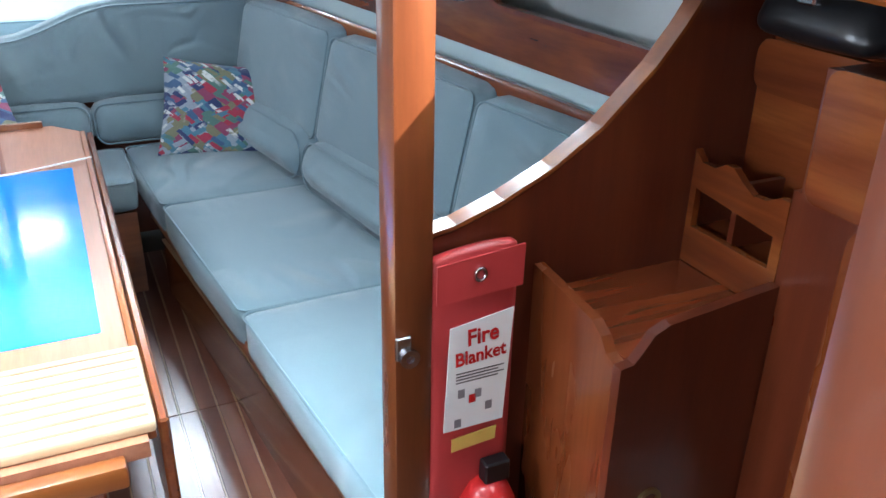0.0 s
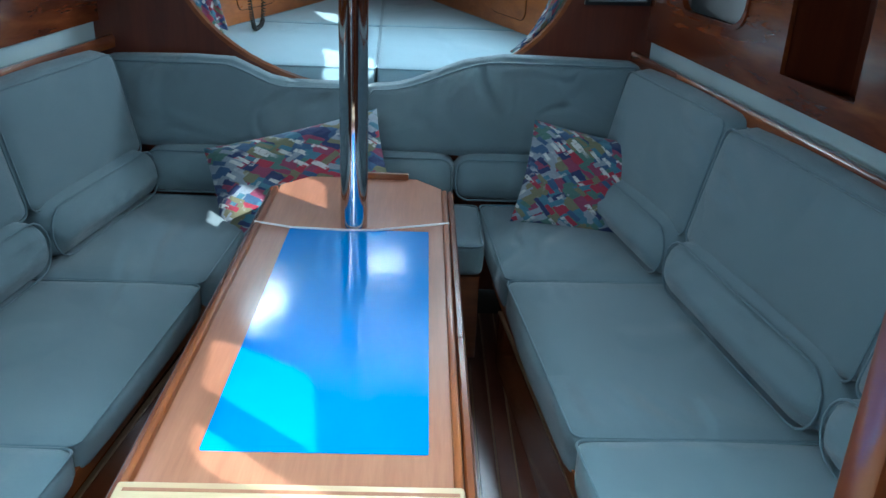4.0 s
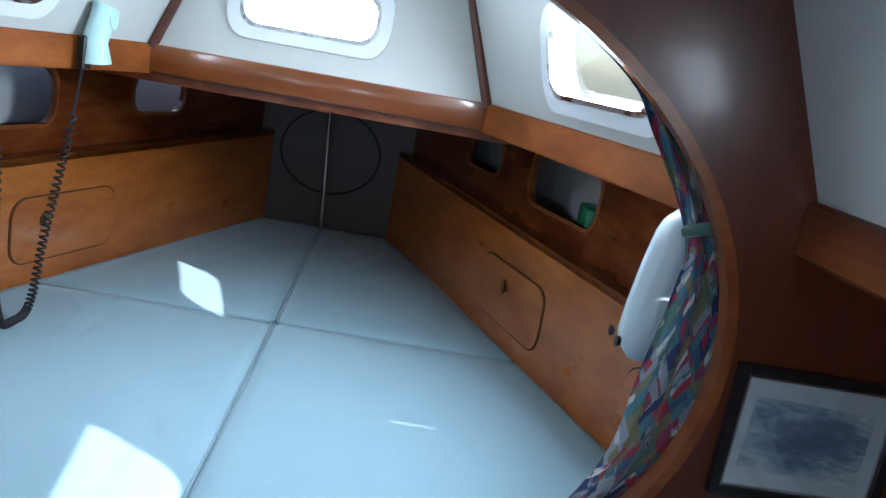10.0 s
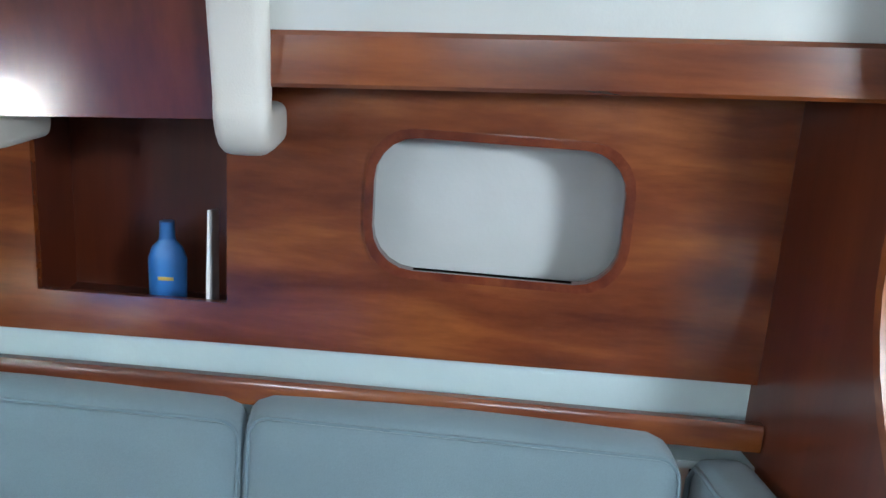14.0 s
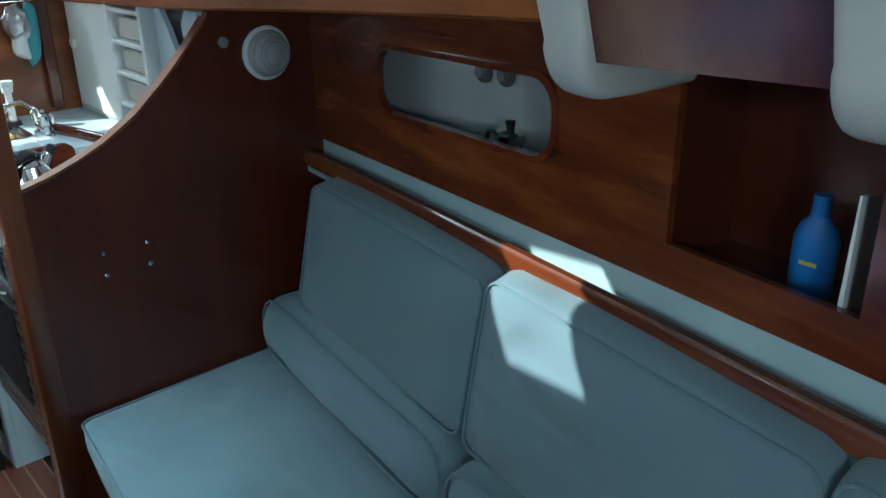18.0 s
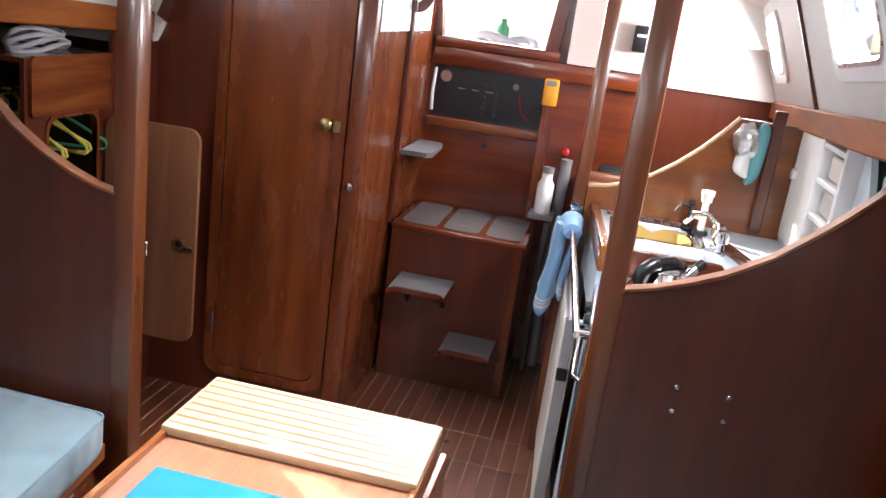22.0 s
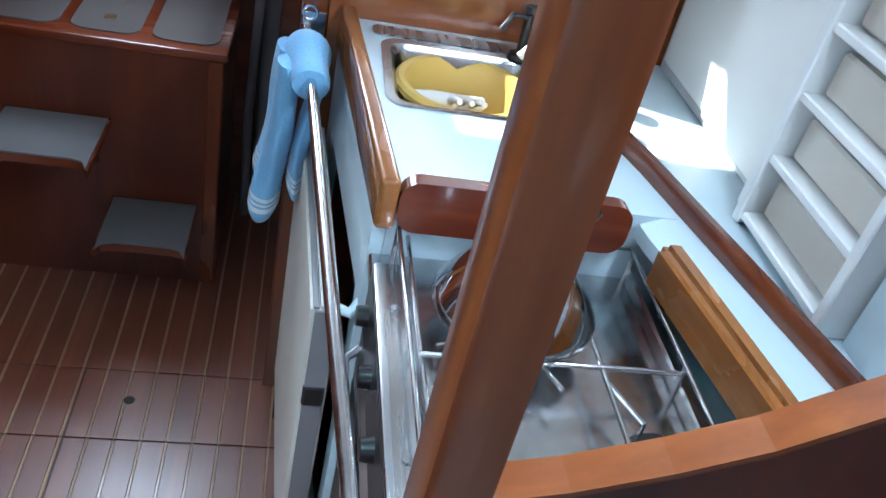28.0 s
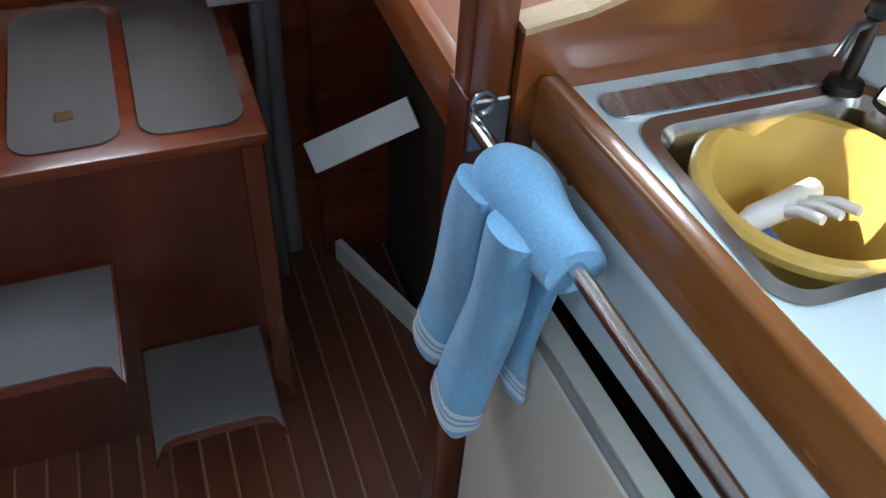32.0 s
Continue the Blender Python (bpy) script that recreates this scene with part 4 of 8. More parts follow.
# ---- the two bulkheads amidships ----
ARC = [(0.56, 0.952), (0.62, 0.967), (0.69, 0.993), (0.755, 1.023), (0.835, 1.074), (0.90, 1.131), (0.945, 1.174), (0.99, 1.222), (1.03, 1.270)]
ARC_S = [(0.60, 0.946), (0.65, 0.955), (0.72, 0.980), (0.795, 1.016), (0.87, 1.066), (0.95, 1.143), (0.99, 1.193), (1.03, 1.252)]
for s, word in ((-1, "port"), (1, "starboard")):
    zc = carlin(MID)[1] - 0.055
    arc = ARC_S if s > 0 else ARC
    by = MID - (0.032 if s > 0 else 0.0)
    o = [(0.56, 0.0), (1.40, 0.0), (1.40, zc), (1.04, zc), *arc[::-1], (0.56, arc[0][1] - 0.004)]
    o = [(s * x, z) for x, z in o]
    structure(f"wall_{word}_mid", plate(o, [], (0, by - 0.026, 0), (1, 0, 0), (0, 0, 1), -0.026), MAHOGANY_Z, "dark varnished mahogany half bulkhead with a sweeping cut-away", "wall")
    edge = bmesh.new()
    pts = [Vector((s * x, by - 0.013, z + 0.004)) for x, z in arc]
    for a, b in zip(pts, pts[1:]):
        d = (b - a).normalized()
        nn = Vector((-d.z * s, 0, d.x * s))
        if nn.z < 0:
            nn = -nn
        w0, w1 = Vector((0, -0.0165, 0)), Vector((0, 0.0165, 0))
        hexa([a + w0, b + w0, b + w1, a + w1, a + w0 + nn * 0.006, b + w0 + nn * 0.006, b + w1 + nn * 0.006, a + w1 + nn * 0.006], edge)
    structure(f"trim_arc_{word}", edge, TEAK_X, "pale worn wooden capping on the cut-away bulkhead", "trim")

POSTS = [("starboard", 0.577, -2.388, 0.056), ("port", -0.540, -2.353, 0.052), ("galley", -0.425, -3.367, 0.044)]
for word, px, py, pw in POSTS:
    top = roof_z(px, py) + 0.004
    solo("support_post", box(px - pw / 2, px + pw / 2, py - pw / 2, py + pw / 2, 0, top, 0.006, 2), POST_WOOD, "square varnished teak post from sole to headlining" if word != "galley" else "slim square teak post at the end of the galley", "post", "cabin posts", smooth=30)
solo("overhead_beam", hexa([(-0.555, -2.38, 1.70), (-0.525, -2.38, 1.70), (-0.425, -3.346, 1.66), (-0.455, -3.346, 1.66), (-0.555, -2.38, 1.75), (-0.525, -2.38, 1.75), (-0.425, -3.346, 1.71), (-0.455, -3.346, 1.71)]), MAHOGANY_Z, "mahogany grab beam joining two galley posts under the headlining", "beam")
mast = thing("mast_post", "polished stainless steel mast support post through the table", "post", at=(0, -0.90, 0))
part("pole", lathe([(0.036, 0), (0.036, rooftop(-0.90) + 0.006)], (0, 0, 0), 40), CHROME, mast, "", 40)
part("foot_flange", lathe([(0.0, 0.0), (0.07, 0.0), (0.07, 0.008), (0.04, 0.014), (0.037, 0.02)], (0, 0, 0), 32), STEEL, mast, "", 40)

# ---- fore cabin ----
BZ = 0.85


def berth_half(y, s):
    """Half breadth of the fore berth, which tapers a little more to starboard."""
    return 0.976 - 0.363 * y if s > 0 else 0.966 - 0.30 * y


def berth_seam(y):
    return 0.004 - 0.036 * y


for s, word in ((-1, "port"), (1, "starboard")):
    # lower board with cut-out doors, upper board with openings
    k1 = 0.363 if s > 0 else 0.30
    o1 = Vector((s * (berth_half(0.03, s) + 0.004), 0.03, 0))
    u1 = Vector((-s * k1, 1, 0)).normalized()
    L1 = 2.19 / u1.y
    k = 1 / u1.y
    doors = [rrect(0.21 * k, 0.57 * k, 0.885, 1.055, 0.05), rrect(0.93 * k, 1.30 * k, 0.90, 1.070, 0.05)]
    low = structure(f"wall_{word}_berth_low", plate([(0, 0.55), (L1, 0.55), (L1, 1.19), (0, 1.155)], [], o1, u1, (0, 0, 1), s * 0.014), HONEY_GLOW, "varnished board beside the berth with flush locker doors", "wall")
    for i, dl in enumerate(doors):
        d = part("locker_door", plate(grow(dl, -0.003), [], o1 + Vector((-s * 0.0045, 0, 0)), u1, (0, 0, 1), s * 0.006), HONEY_GLOW, low, "flush wooden locker door", 40)
        part("door_gap", ring(grow(dl, 0.0012), grow(dl, -0.0012), o1 + Vector((-s * 0.002, 0, 0)), u1, (0, 0, 1), s * 0.004), SEAM, low, "dark joint round a locker door")
        fy = (0.375, 1.035 if s < 0 else 1.145)[i]
        c = o1 + u1 * fy * k
        part("finger_ring", lathe([(0.012, 0), (0.019, 0), (0.019, 0.004), (0.012, 0.004), (0.012, 0)], (c.x - s * (0.004 if s < 0 else 0.012), c.y, (0.99, 1.008)[i]), 20, "x"), BRASS, low, "dull ring of a finger hole", 40)
        part("finger_hole", lathe([(0.0, 0.0), (0.0125, 0.0), (0.0125, 0.002), (0, 0.002)], (c.x - s * (0.0045 if s < 0 else 0.0095), c.y, (0.99, 1.008)[i]), 16, "x"), BLACK, low)
    o2 = Vector((s * (berth_half(0.03, s) + 0.054), 0.03, 0))
    u2 = Vector((-s * k1, 1, 0)).normalized()
    k2 = 1 / u2.y
    ops = [rrect(0.10 * k2, 0.525 * k2, 1.228, 1.380, 0.06), rrect((0.83 if s < 0 else 0.885) * k2, (1.115 if s < 0 else 1.225) * k2, 1.242, 1.382, 0.045), rrect(1.42 * k2, 1.66 * k2, 1.262, 1.372, 0.045)]
    L3 = 2.19 * k2
    up = structure(f"wall_{word}_berth_high", plate([(0, 1.14), (L3, 1.14), (L3, 1.425), (0, 1.435)], ops, o2, u2, (0, 0, 1), s * 0.014), MAHOGANY_Y, "mahogany shelf front with rounded openings", "wall")
    for lp in ops:
        part("opening_trim", ring(grow(lp, 0.010), lp, o2 + Vector((-s * 0.004, 0, 0)), u2, (0, 0, 1), s * 0.018), TEAK_Y, up, "", 40)
    e1, e2 = o1 + u1 * L1, o2 + u2 * L3
    sh = hexa([(o1.x, o1.y, 1.138), (e1.x, e1.y, 1.17), (e2.x + s * 0.2, e2.y, 1.17), (o2.x + s * 0.25, o2.y, 1.138), (o1.x, o1.y, 1.156), (e1.x, e1.y, 1.191), (e2.x + s * 0.2, e2.y, 1.191), (o2.x + s * 0.25, o2.y, 1.156)])
    structure(f"shelf_fore_{word}", sh, MAHOGANY_Y, "narrow mahogany shelf along the berth", "shelf")
    bk = hexa([(o2.x + s * 0.16, o2.y, 1.16), (e2.x + s * 0.16, e2.y, 1.16), (e2.x + s * 0.19, e2.y, 1.16), (o2.x + s * 0.19, o2.y, 1.16), (o2.x + s * 0.16, o2.y, 1.44), (e2.x + s * 0.16, e2.y, 1.44), (e2.x + s * 0.19, e2.y, 1.44), (o2.x + s * 0.19, o2.y, 1.44)])
    structure(f"hull_fore_{word}", bk, LINER, "grey hull liner behind the shelf openings", "hull")
# bow bulkhead carries the dimness of the forepeak in its base colour
bow = structure("wall_bow", box(-0.42, 0.42, 2.21, 2.24, 0.5, 1.44), BOW_SHADE, "brown-grey bulkhead at the bow with a round hatch, darkened for forepeak shade", "wall")
part("round_hatch", ring([(0.195 * math.cos(a) - 0.085, 1.14 + 0.165 * math.sin(a)) for a in np.linspace(0, 6.283, 40, endpoint=False)], [(0.187 * math.cos(a) - 0.085, 1.14 + 0.157 * math.sin(a)) for a in np.linspace(0, 6.283, 40, endpoint=False)], (0, 2.208, 0), (1, 0, 0), (0, 0, 1), 0.004), SEAM, bow)
structure("berth_base", hexa([(s * berth_half(y, s), y, z) for z in (0.55, 0.735) for s, y in ((-1, 0.03), (1, 0.03), (1, 2.2), (-1, 2.2))]), TEAK_Y, "plywood base of the fore berth", "berth base")
structure("berth_front", box(-1.1, 1.1, 0.03, 0.05, 0, 0.72), MAHOGANY_Z, "closing board under the berth", "wall")


YC = 1.04
for nm, x0a, x1a, x0b, x1b, ya, yb, lab in (
        ("berth_cushion", -berth_half(0.04, -1), berth_seam(0.04), -berth_half(YC, -1), berth_seam(YC), 0.04, YC, "wide pale blue berth cushion with a shallow middle seam"),
        ("berth_cushion", berth_seam(0.04), berth_half(0.04, 1), berth_seam(YC), berth_half(YC, 1), 0.04, YC, "wide pale blue berth cushion with shallow creases"),
        ("berth_cushion", -berth_half(YC, -1), berth_seam(YC), -berth_half(2.18, -1), berth_seam(2.18), YC, 2.18, "tapered pale blue berth cushion in the bow"),
        ("berth_cushion", berth_seam(YC), berth_half(YC, 1), berth_seam(2.18), berth_half(2.18, 1), YC, 2.18, "tapered pale blue berth cushion in the bow")):
    g = 0.003
    c8 = [(x0a + g, ya + g, 0.737), (x1a - g, ya + g, 0.737), (x1b - g, yb - g, 0.737), (x0b + g, yb - g, 0.737), (x0a + g, ya + g, BZ), (x1a - g, ya + g, BZ), (x1b - g, yb - g, BZ), (x0b + g, yb - g, BZ)]
    cushion_thing(nm, c8, lab, "fore berth cushions", BERTH, BERTH_SEAM, 0.016, 0.006, len(scene.objects), cuts=13)

# ---- settees ----
def front(y):
    """Half breadth of the front edge of the settee seats."""
    return 0.348 - 0.10 * y


SZ = 0.418


def sag(s, y):
    """How far the port seat lies below the rest towards its aft end."""
    return 0.03 * min(max((-y - 0.55) / 0.6, 0), 1) if s < 0 else 0.0


for s, word, splits, bsplits in ((-1, "port", (-0.15, -0.83, -1.56, -2.32), (-0.13, -0.775, -1.455, -2.325)), (1, "starboard", (-0.15, -0.78, -1.535, -2.32), (-0.13, -0.805, -1.57, -2.325))):
    base = thing("settee_base", "mahogany settee base with a panelled front", "settee base", "settee bases")
    ya, yb = -0.55, -2.32
    q = [Vector((s * (front(y) + 0.035), y, 0)) for y in (ya, yb)]
    part("front_board", hexa([(q[0].x, ya, 0), (q[1].x, yb, 0), (q[1].x + s * 0.018, yb, 0), (q[0].x + s * 0.018, ya, 0), (q[0].x, ya, 0.285), (q[1].x, yb, 0.285), (q[1].x + s * 0.018, yb, 0.285), (q[0].x + s * 0.018, ya, 0.285)]), MAHOGANY_Y, base)
    part("front_panel", hexa([(q[0].x - s * 0.008, ya - 0.1, 0.05), (q[1].x - s * 0.008, yb + 0.1, 0.05), (q[1].x - s * 0.001, yb + 0.1, 0.05), (q[0].x - s * 0.001, ya - 0.1, 0.05), (q[0].x - s * 0.008, ya - 0.1, 0.235), (q[1].x - s * 0.008, yb + 0.1, 0.235), (q[1].x - s * 0.001, yb + 0.1, 0.235), (q[0].x - s * 0.001, ya - 0.1, 0.235)]), MAHOGANY_Y, base)
    part("panel_edge", hexa([(q[0].x - s * 0.012, ya - 0.1, 0.236), (q[1].x - s * 0.012, yb + 0.1, 0.236), (q[1].x - s * 0.0005, yb + 0.1, 0.236), (q[0].x - s * 0.0005, ya - 0.1, 0.236), (q[0].x - s * 0.012, ya - 0.1, 0.243), (q[1].x - s * 0.012, yb + 0.1, 0.243), (q[1].x - s * 0.0005, yb + 0.1, 0.243), (q[0].x - s * 0.0005, ya - 0.1, 0.243)]), HOLLY, base, "worn pale top edge of the panel")
    part("lip", sweep([(s * (front(ya) + 0.02), ya, 0.285), (s * (front(yb) + 0.02), yb, 0.285)], [(-0.012, 0), (0.012, 0), (0.012, 0.042), (-0.012, 0.042)]), TEAK_Y, base)
    part("seat_board", hexa([(s * (front(ya) + 0.032), ya, 0.287), (s * (front(yb) + 0.032), yb, 0.287), (s * 1.25, yb, 0.287), (s * 1.25, ya, 0.287), (s * (front(ya) + 0.032), ya, 0.303), (s * (front(yb) + 0.032), yb, 0.303), (s * 1.25, yb, 0.303), (s * 1.25, ya, 0.303)]), MAHOGANY_Y, base)
    for i, (a, b) in enumerate(zip(splits, splits[1:])):
        g = 0.003
        x0 = (lambda y: front(y)) if i else (lambda y: 0.382 if y > -0.5 else front(y))
        xa, xb = x0(a), x0(b)
        za = 0.304
        c = [(s * xa, a - g, za), (s * xb, b + g, za), (s * (side(b) - 0.13), b + g, za), (s * (side(a) - 0.13), a - g, za)]
        c8 = [*c, *[(p[0], p[1], SZ - sag(s, p[1]) + (0.004 if k > 1 else 0)) for k, p in enumerate(c)]]
        cushion_thing("seat_cushion", c8, ("blue-grey piped seat cushion in the forward corner", "long blue-grey piped seat cushion", "blue-grey piped seat cushion against the bulkhead")[i], f"{word} seat cushions", r=0.024, puff=0.014, seed=i * 3 + s, cuts=11)
    for i, (a, b) in enumerate(zip(bsplits, bsplits[1:])):
        g = 0.006
        # tall back cushion
        def bp(y, z, out):
            return (s * (side(y) - out), y, z)
        zt = 0.922 - 0.012 * i - (0.006 if s < 0 else 0)
        bo, b = b, (b if i < 2 or s > 0 else b + 0.15)
        c8 = [bp(a - g, 0.58, 0.05), bp(b + g, 0.58, 0.05), bp(b + g, zt, 0.0), bp(a - g, zt, 0.0), bp(a - g, 0.565, 0.155), bp(b + g, 0.565, 0.155), bp(b + g, zt - 0.015, 0.085), bp(a - g, zt - 0.015, 0.085)]
        c8 = [Vector(p) + Vector((s * -0.028, 0, 0)) for p in c8]
        cushion_thing("back_cushion", c8, "tall blue-grey piped back cushion leaning on the rail", f"{word} back cushions", r=0.03, puff=0.012, seed=20 + i + s, cuts=11)
        b = bo
        c8 = [bp(a - g, 0.425, 0.03), bp(b + g, 0.425, 0.03), bp(b + g, 0.585, 0.05), bp(a - g, 0.585, 0.05), bp(a - g, 0.425, 0.25), bp(b + g, 0.425, 0.25), bp(b + g, 0.59, 0.235), bp(a - g, 0.59, 0.235)]
        c8 = [(x, y, z - sag(s, y)) for x, y, z in c8]
        cushion_thing("bolster", c8, "long rounded blue-grey lumbar bolster below the back cushion", f"{word} bolsters", r=0.075, puff=0.02, seed=40 + i + s, cuts=11)

# seat across the front
base = thing("settee_base", "teak front of the seat across the forward bulkhead", "settee base", "settee bases")
part("front_board", box(-0.37, 0.37, -0.525, -0.505, 0, 0.30), TEAK_X, base)
part("seat_board", box(-0.37, 0.37, -0.505, -0.02, 0.285, 0.303), TEAK_X, base)
c8 = [(-0.377, -0.545, 0.304), (0.377, -0.545, 0.304), (0.377, -0.16, 0.304), (-0.377, -0.16, 0.304), (-0.377, -0.545, SZ), (0.377, -0.545, SZ), (0.377, -0.16, SZ), (-0.377, -0.16, SZ)]
cushion_thing("seat_cushion", c8, "blue-grey piped seat cushion across the front", "front seat cushions", r=0.024, puff=0.014, seed=77)
for a, b in ((-0.80, -0.29), (-0.29, 0.29), (0.29, 0.80)):
    c8 = [(a + 0.004, -0.02, 0.425), (b - 0.004, -0.02, 0.425), (b - 0.004, -0.02, 0.575), (a + 0.004, -0.02, 0.575), (a + 0.004, -0.165, 0.425), (b - 0.004, -0.165, 0.425), (b - 0.004, -0.155, 0.575), (a + 0.004, -0.155, 0.575)]
    cushion_thing("bolster", c8, "short rounded blue-grey lumbar bolster", "front bolsters", r=0.045, puff=0.01, seed=int(a * 100))


def backrest_top(x):
    t = max(0.0, min(1.0, (x - 0.03) / 0.40 if x > -0.1 else (-x - 0.30) / 0.22))
    return 0.812 + (0.107 if x > -0.1 else 0.072) * (t * t * (3 - 2 * t))


def front_backrest(x0, x1, seed):
    """A tall back cushion whose upper edge dips in the middle."""
    c8 = [(x0, -0.005, 0), (x1, -0.005, 0), (x1, -0.005, 1), (x0, -0.005, 1), (x0, -0.10, 0), (x1, -0.10, 0), (x1, -0.10, 1), (x0, -0.10, 1)]
    flat = [(x, y, 0.575 + z * 0.30) for x, y, z in c8]
    b = cushion(flat, 0.010, 0.028, 15, seed, 0.003)
    for v in b.verts:
        t = (v.co.z - 0.575) / 0.30
        v.co.z = 0.575 + t * (backrest_top(v.co.x) - 0.575)
    return b


for x0, x1, sd in ((-0.93, -0.036, 5), (-0.028, 0.925, 9)):
    e = thing("back_cushion", "wide blue-grey back cushion with a dipping top edge", "cushion", "front back cushions")
    cover = part("cover", front_backrest(x0, x1, sd), FABRIC, e, "", 60)
    pts = [(x, -0.098, backrest_top(x) - 0.012) for x in np.linspace(x0 + 0.03, x1 - 0.03, 24)]
    pts = [(x0 + 0.006, -0.098, 0.60)] + [(x0 + 0.008, -0.098, backrest_top(x0) - 0.045)] + pts + [(x1 - 0.008, -0.098, backrest_top(x1) - 0.045), (x1 - 0.006, -0.098, 0.60)]
    part("piping", tube(pts, 0.0045, 6), PIPING, cover, "", 60)

# ---- saloon table ----
table = thing("saloon_table", "drop-leaf saloon table with pale laminate top and teak fiddles", "table", at=(0, 0, 0))
TZ = 0.617
TOP = [(-0.243, -2.222), (0.235, -2.222), (0.235, -0.59), (0.16, -0.505), (-0.165, -0.505), (-0.243, -0.59)]
part("tabletop", plate(TOP, [], (0, 0, TZ - 0.028), (1, 0, 0), (0, 1, 0), 0.028), TABLE_WOOD, table)
for s in (-1, 1):
    x = 0.2355 if s > 0 else 0.2435
    part("fiddle", box(s * x, s * (x + 0.014), -2.18, -0.63, TZ - 0.03, TZ + 0.012, 0.004, 2), TEAK_Y, table, "teak fiddle rail", 30)
    part("leaf", box(s * (x + 0.018), s * (x + 0.036), -2.16, -0.57, 0.30, TZ - 0.012, 0.004, 1), MAHOGANY_Y, table, "hanging mahogany leaf", 30)
    part("corner_fiddle", plate([(-0.055, -0.006), (0.055, -0.006), (0.055, 0.006), (-0.055, 0.006)], [], (s * 0.2025, -0.546, TZ - 0.02), Vector((s * -0.66, 0.75, 0)), Vector((0.75, s * 0.66, 0)), 0.03), TEAK_X, table, "teak fiddle at a cut corner")
part("end_fiddle", box(-0.075, 0.135, -0.515, -0.50, TZ - 0.02, TZ + 0.02, 0.004, 2), TEAK_X, table, "teak fiddle at the forward end", 30)
part("end_rail", box(-0.2, 0.2, -2.255, -2.224, TZ - 0.05, TZ - 0.01, 0.006, 2), TEAK_X, table, "teak rail under the aft end", 30)
for y in (-2.08, -0.75):
    part("pedestal", box(-0.16, 0.16, y - 0.016, y + 0.016, 0.0, TZ - 0.028, 0.004), MAHOGANY_X, table)
part("stretcher", box(-0.012, 0.012, -2.06, -0.77, 0.12, 0.24, 0.003), MAHOGANY_Y, table)
solo("table_mat", plate(rrect(-0.165, 0.197, -1.872, -0.935, 0.004, 2), [], (0, 0, TZ + 0.0002), (1, 0, 0), (0, 1, 0), 0.0015), BLUEMAT, "glossy bright blue plastic sheet on the table", "table mat")
board = thing("chopping_board", "thick grooved pale wooden board on the aft end of the table", "board")
part("slab", box(-0.255, 0.25, -2.205, -1.972, TZ + 0.0005, TZ + 0.022, 0.006, 2), PALE_WOOD, board, "", 30)
for i in range(8):
    y = -2.188 + i * 0.0275
    part("groove", box(-0.242, 0.242, y, y + 0.007, TZ + 0.0215, TZ + 0.0226), TABLE_WOOD, board)
solo("tie_cord", tube([(-0.258, -0.922, TZ + 0.012), (-0.16, -0.935, TZ + 0.004), (-0.02, -0.944, TZ + 0.004), (0.06, -0.938, TZ + 0.004), (0.251, -0.895, TZ + 0.012)], 0.003, 6), PAPER, "thin white cord tied across the table round the mast", "cord", smooth=60)

# ---- head compartment and its door ----
DOOR = rrect(0.372, 0.768, 0.11, 1.608, 0.055)
HEADW = [(0.285, 0.0), (1.42, 0.0), (1.42, 1.24), (1.0, 1.28), (0.845, 1.658), (0.6, 1.715), (0.285, 1.755)]
w = structure("wall_head", plate(HEADW, [DOOR], (0, -3.26, 0), (1, 0, 0), (0, 0, 1), 0.024), MAHOGANY_Z, "dark varnished mahogany bulkhead of the head compartment", "wall")
part("door_moulding", ring(grow(DOOR, 0.028), grow(DOOR, -0.006), (0, -3.246, 0), (1, 0, 0), (0, 0, 1), 0.014), TEAK_Z, w, "rounded teak moulding round the door", 40)
door = thing("door_1", "closed varnished mahogany door with rounded corners", "door", "", "structure")
dleaf = part("leaf", plate(grow(DOOR, -0.009), [], (0, -3.256, 0), (1, 0, 0), (0, 0, 1), 0.022), TEAK_Z, door, "", 40)
part("door_handle", lathe([(0.0, 0.0), (0.008, 0.0), (0.008, 0.02), (0.02, 0.026), (0.022, 0.036), (0.014, 0.044), (0, 0.046)], (0.406, -3.257, 1.045), 20, "y"), BRASS, dleaf, "round dull brass knob", 40)
part("catch", box(0.362, 0.387, -3.246, -3.24, 1.02, 1.06, 0.002), BRASS, door, "small brass catch")
for z in (0.28, 1.425):
    part("hinge", box(0.763, 0.783, -3.245, -3.236, z - 0.035, z + 0.035, 0.002), STEEL, door, "bright steel hinge")
solo("latch_plate", lathe([(0.0, 0.0), (0.013, 0.0), (0.013, 0.005), (0.006, 0.008), (0, 0.008)], (0.312, -3.238, 0.852), 18, "y"), STEEL, "small round steel catch on the door post", "catch", smooth=40)
structure("trim_door_post", box(0.276, 0.338, -3.274, -3.238, 0, 1.745, 0.006, 2), TEAK_Z, "varnished teak corner post beside the door", "trim", 30)
structure("trim_head_raking", hexa([(0.825, -3.235, 1.64), (0.965, -3.235, 1.29), (0.965, -3.21, 1.29), (0.825, -3.21, 1.64), (0.855, -3.235, 1.665), (1.0, -3.235, 1.31), (1.0, -3.21, 1.31), (0.855, -3.21, 1.665)]), MAHOGANY_Z, "raking mahogany bead where bulkhead meets cabin side", "trim")
solo("wall_hook", lathe([(0.0, 0.0), (0.022, 0.0), (0.022, 0.012), (0.01, 0.03), (0, 0.03)], (0.84, -3.26, 1.42), 14, "y"), BLACK, "dark knob on the bulkhead below the cabin side", "knob", smooth=40)

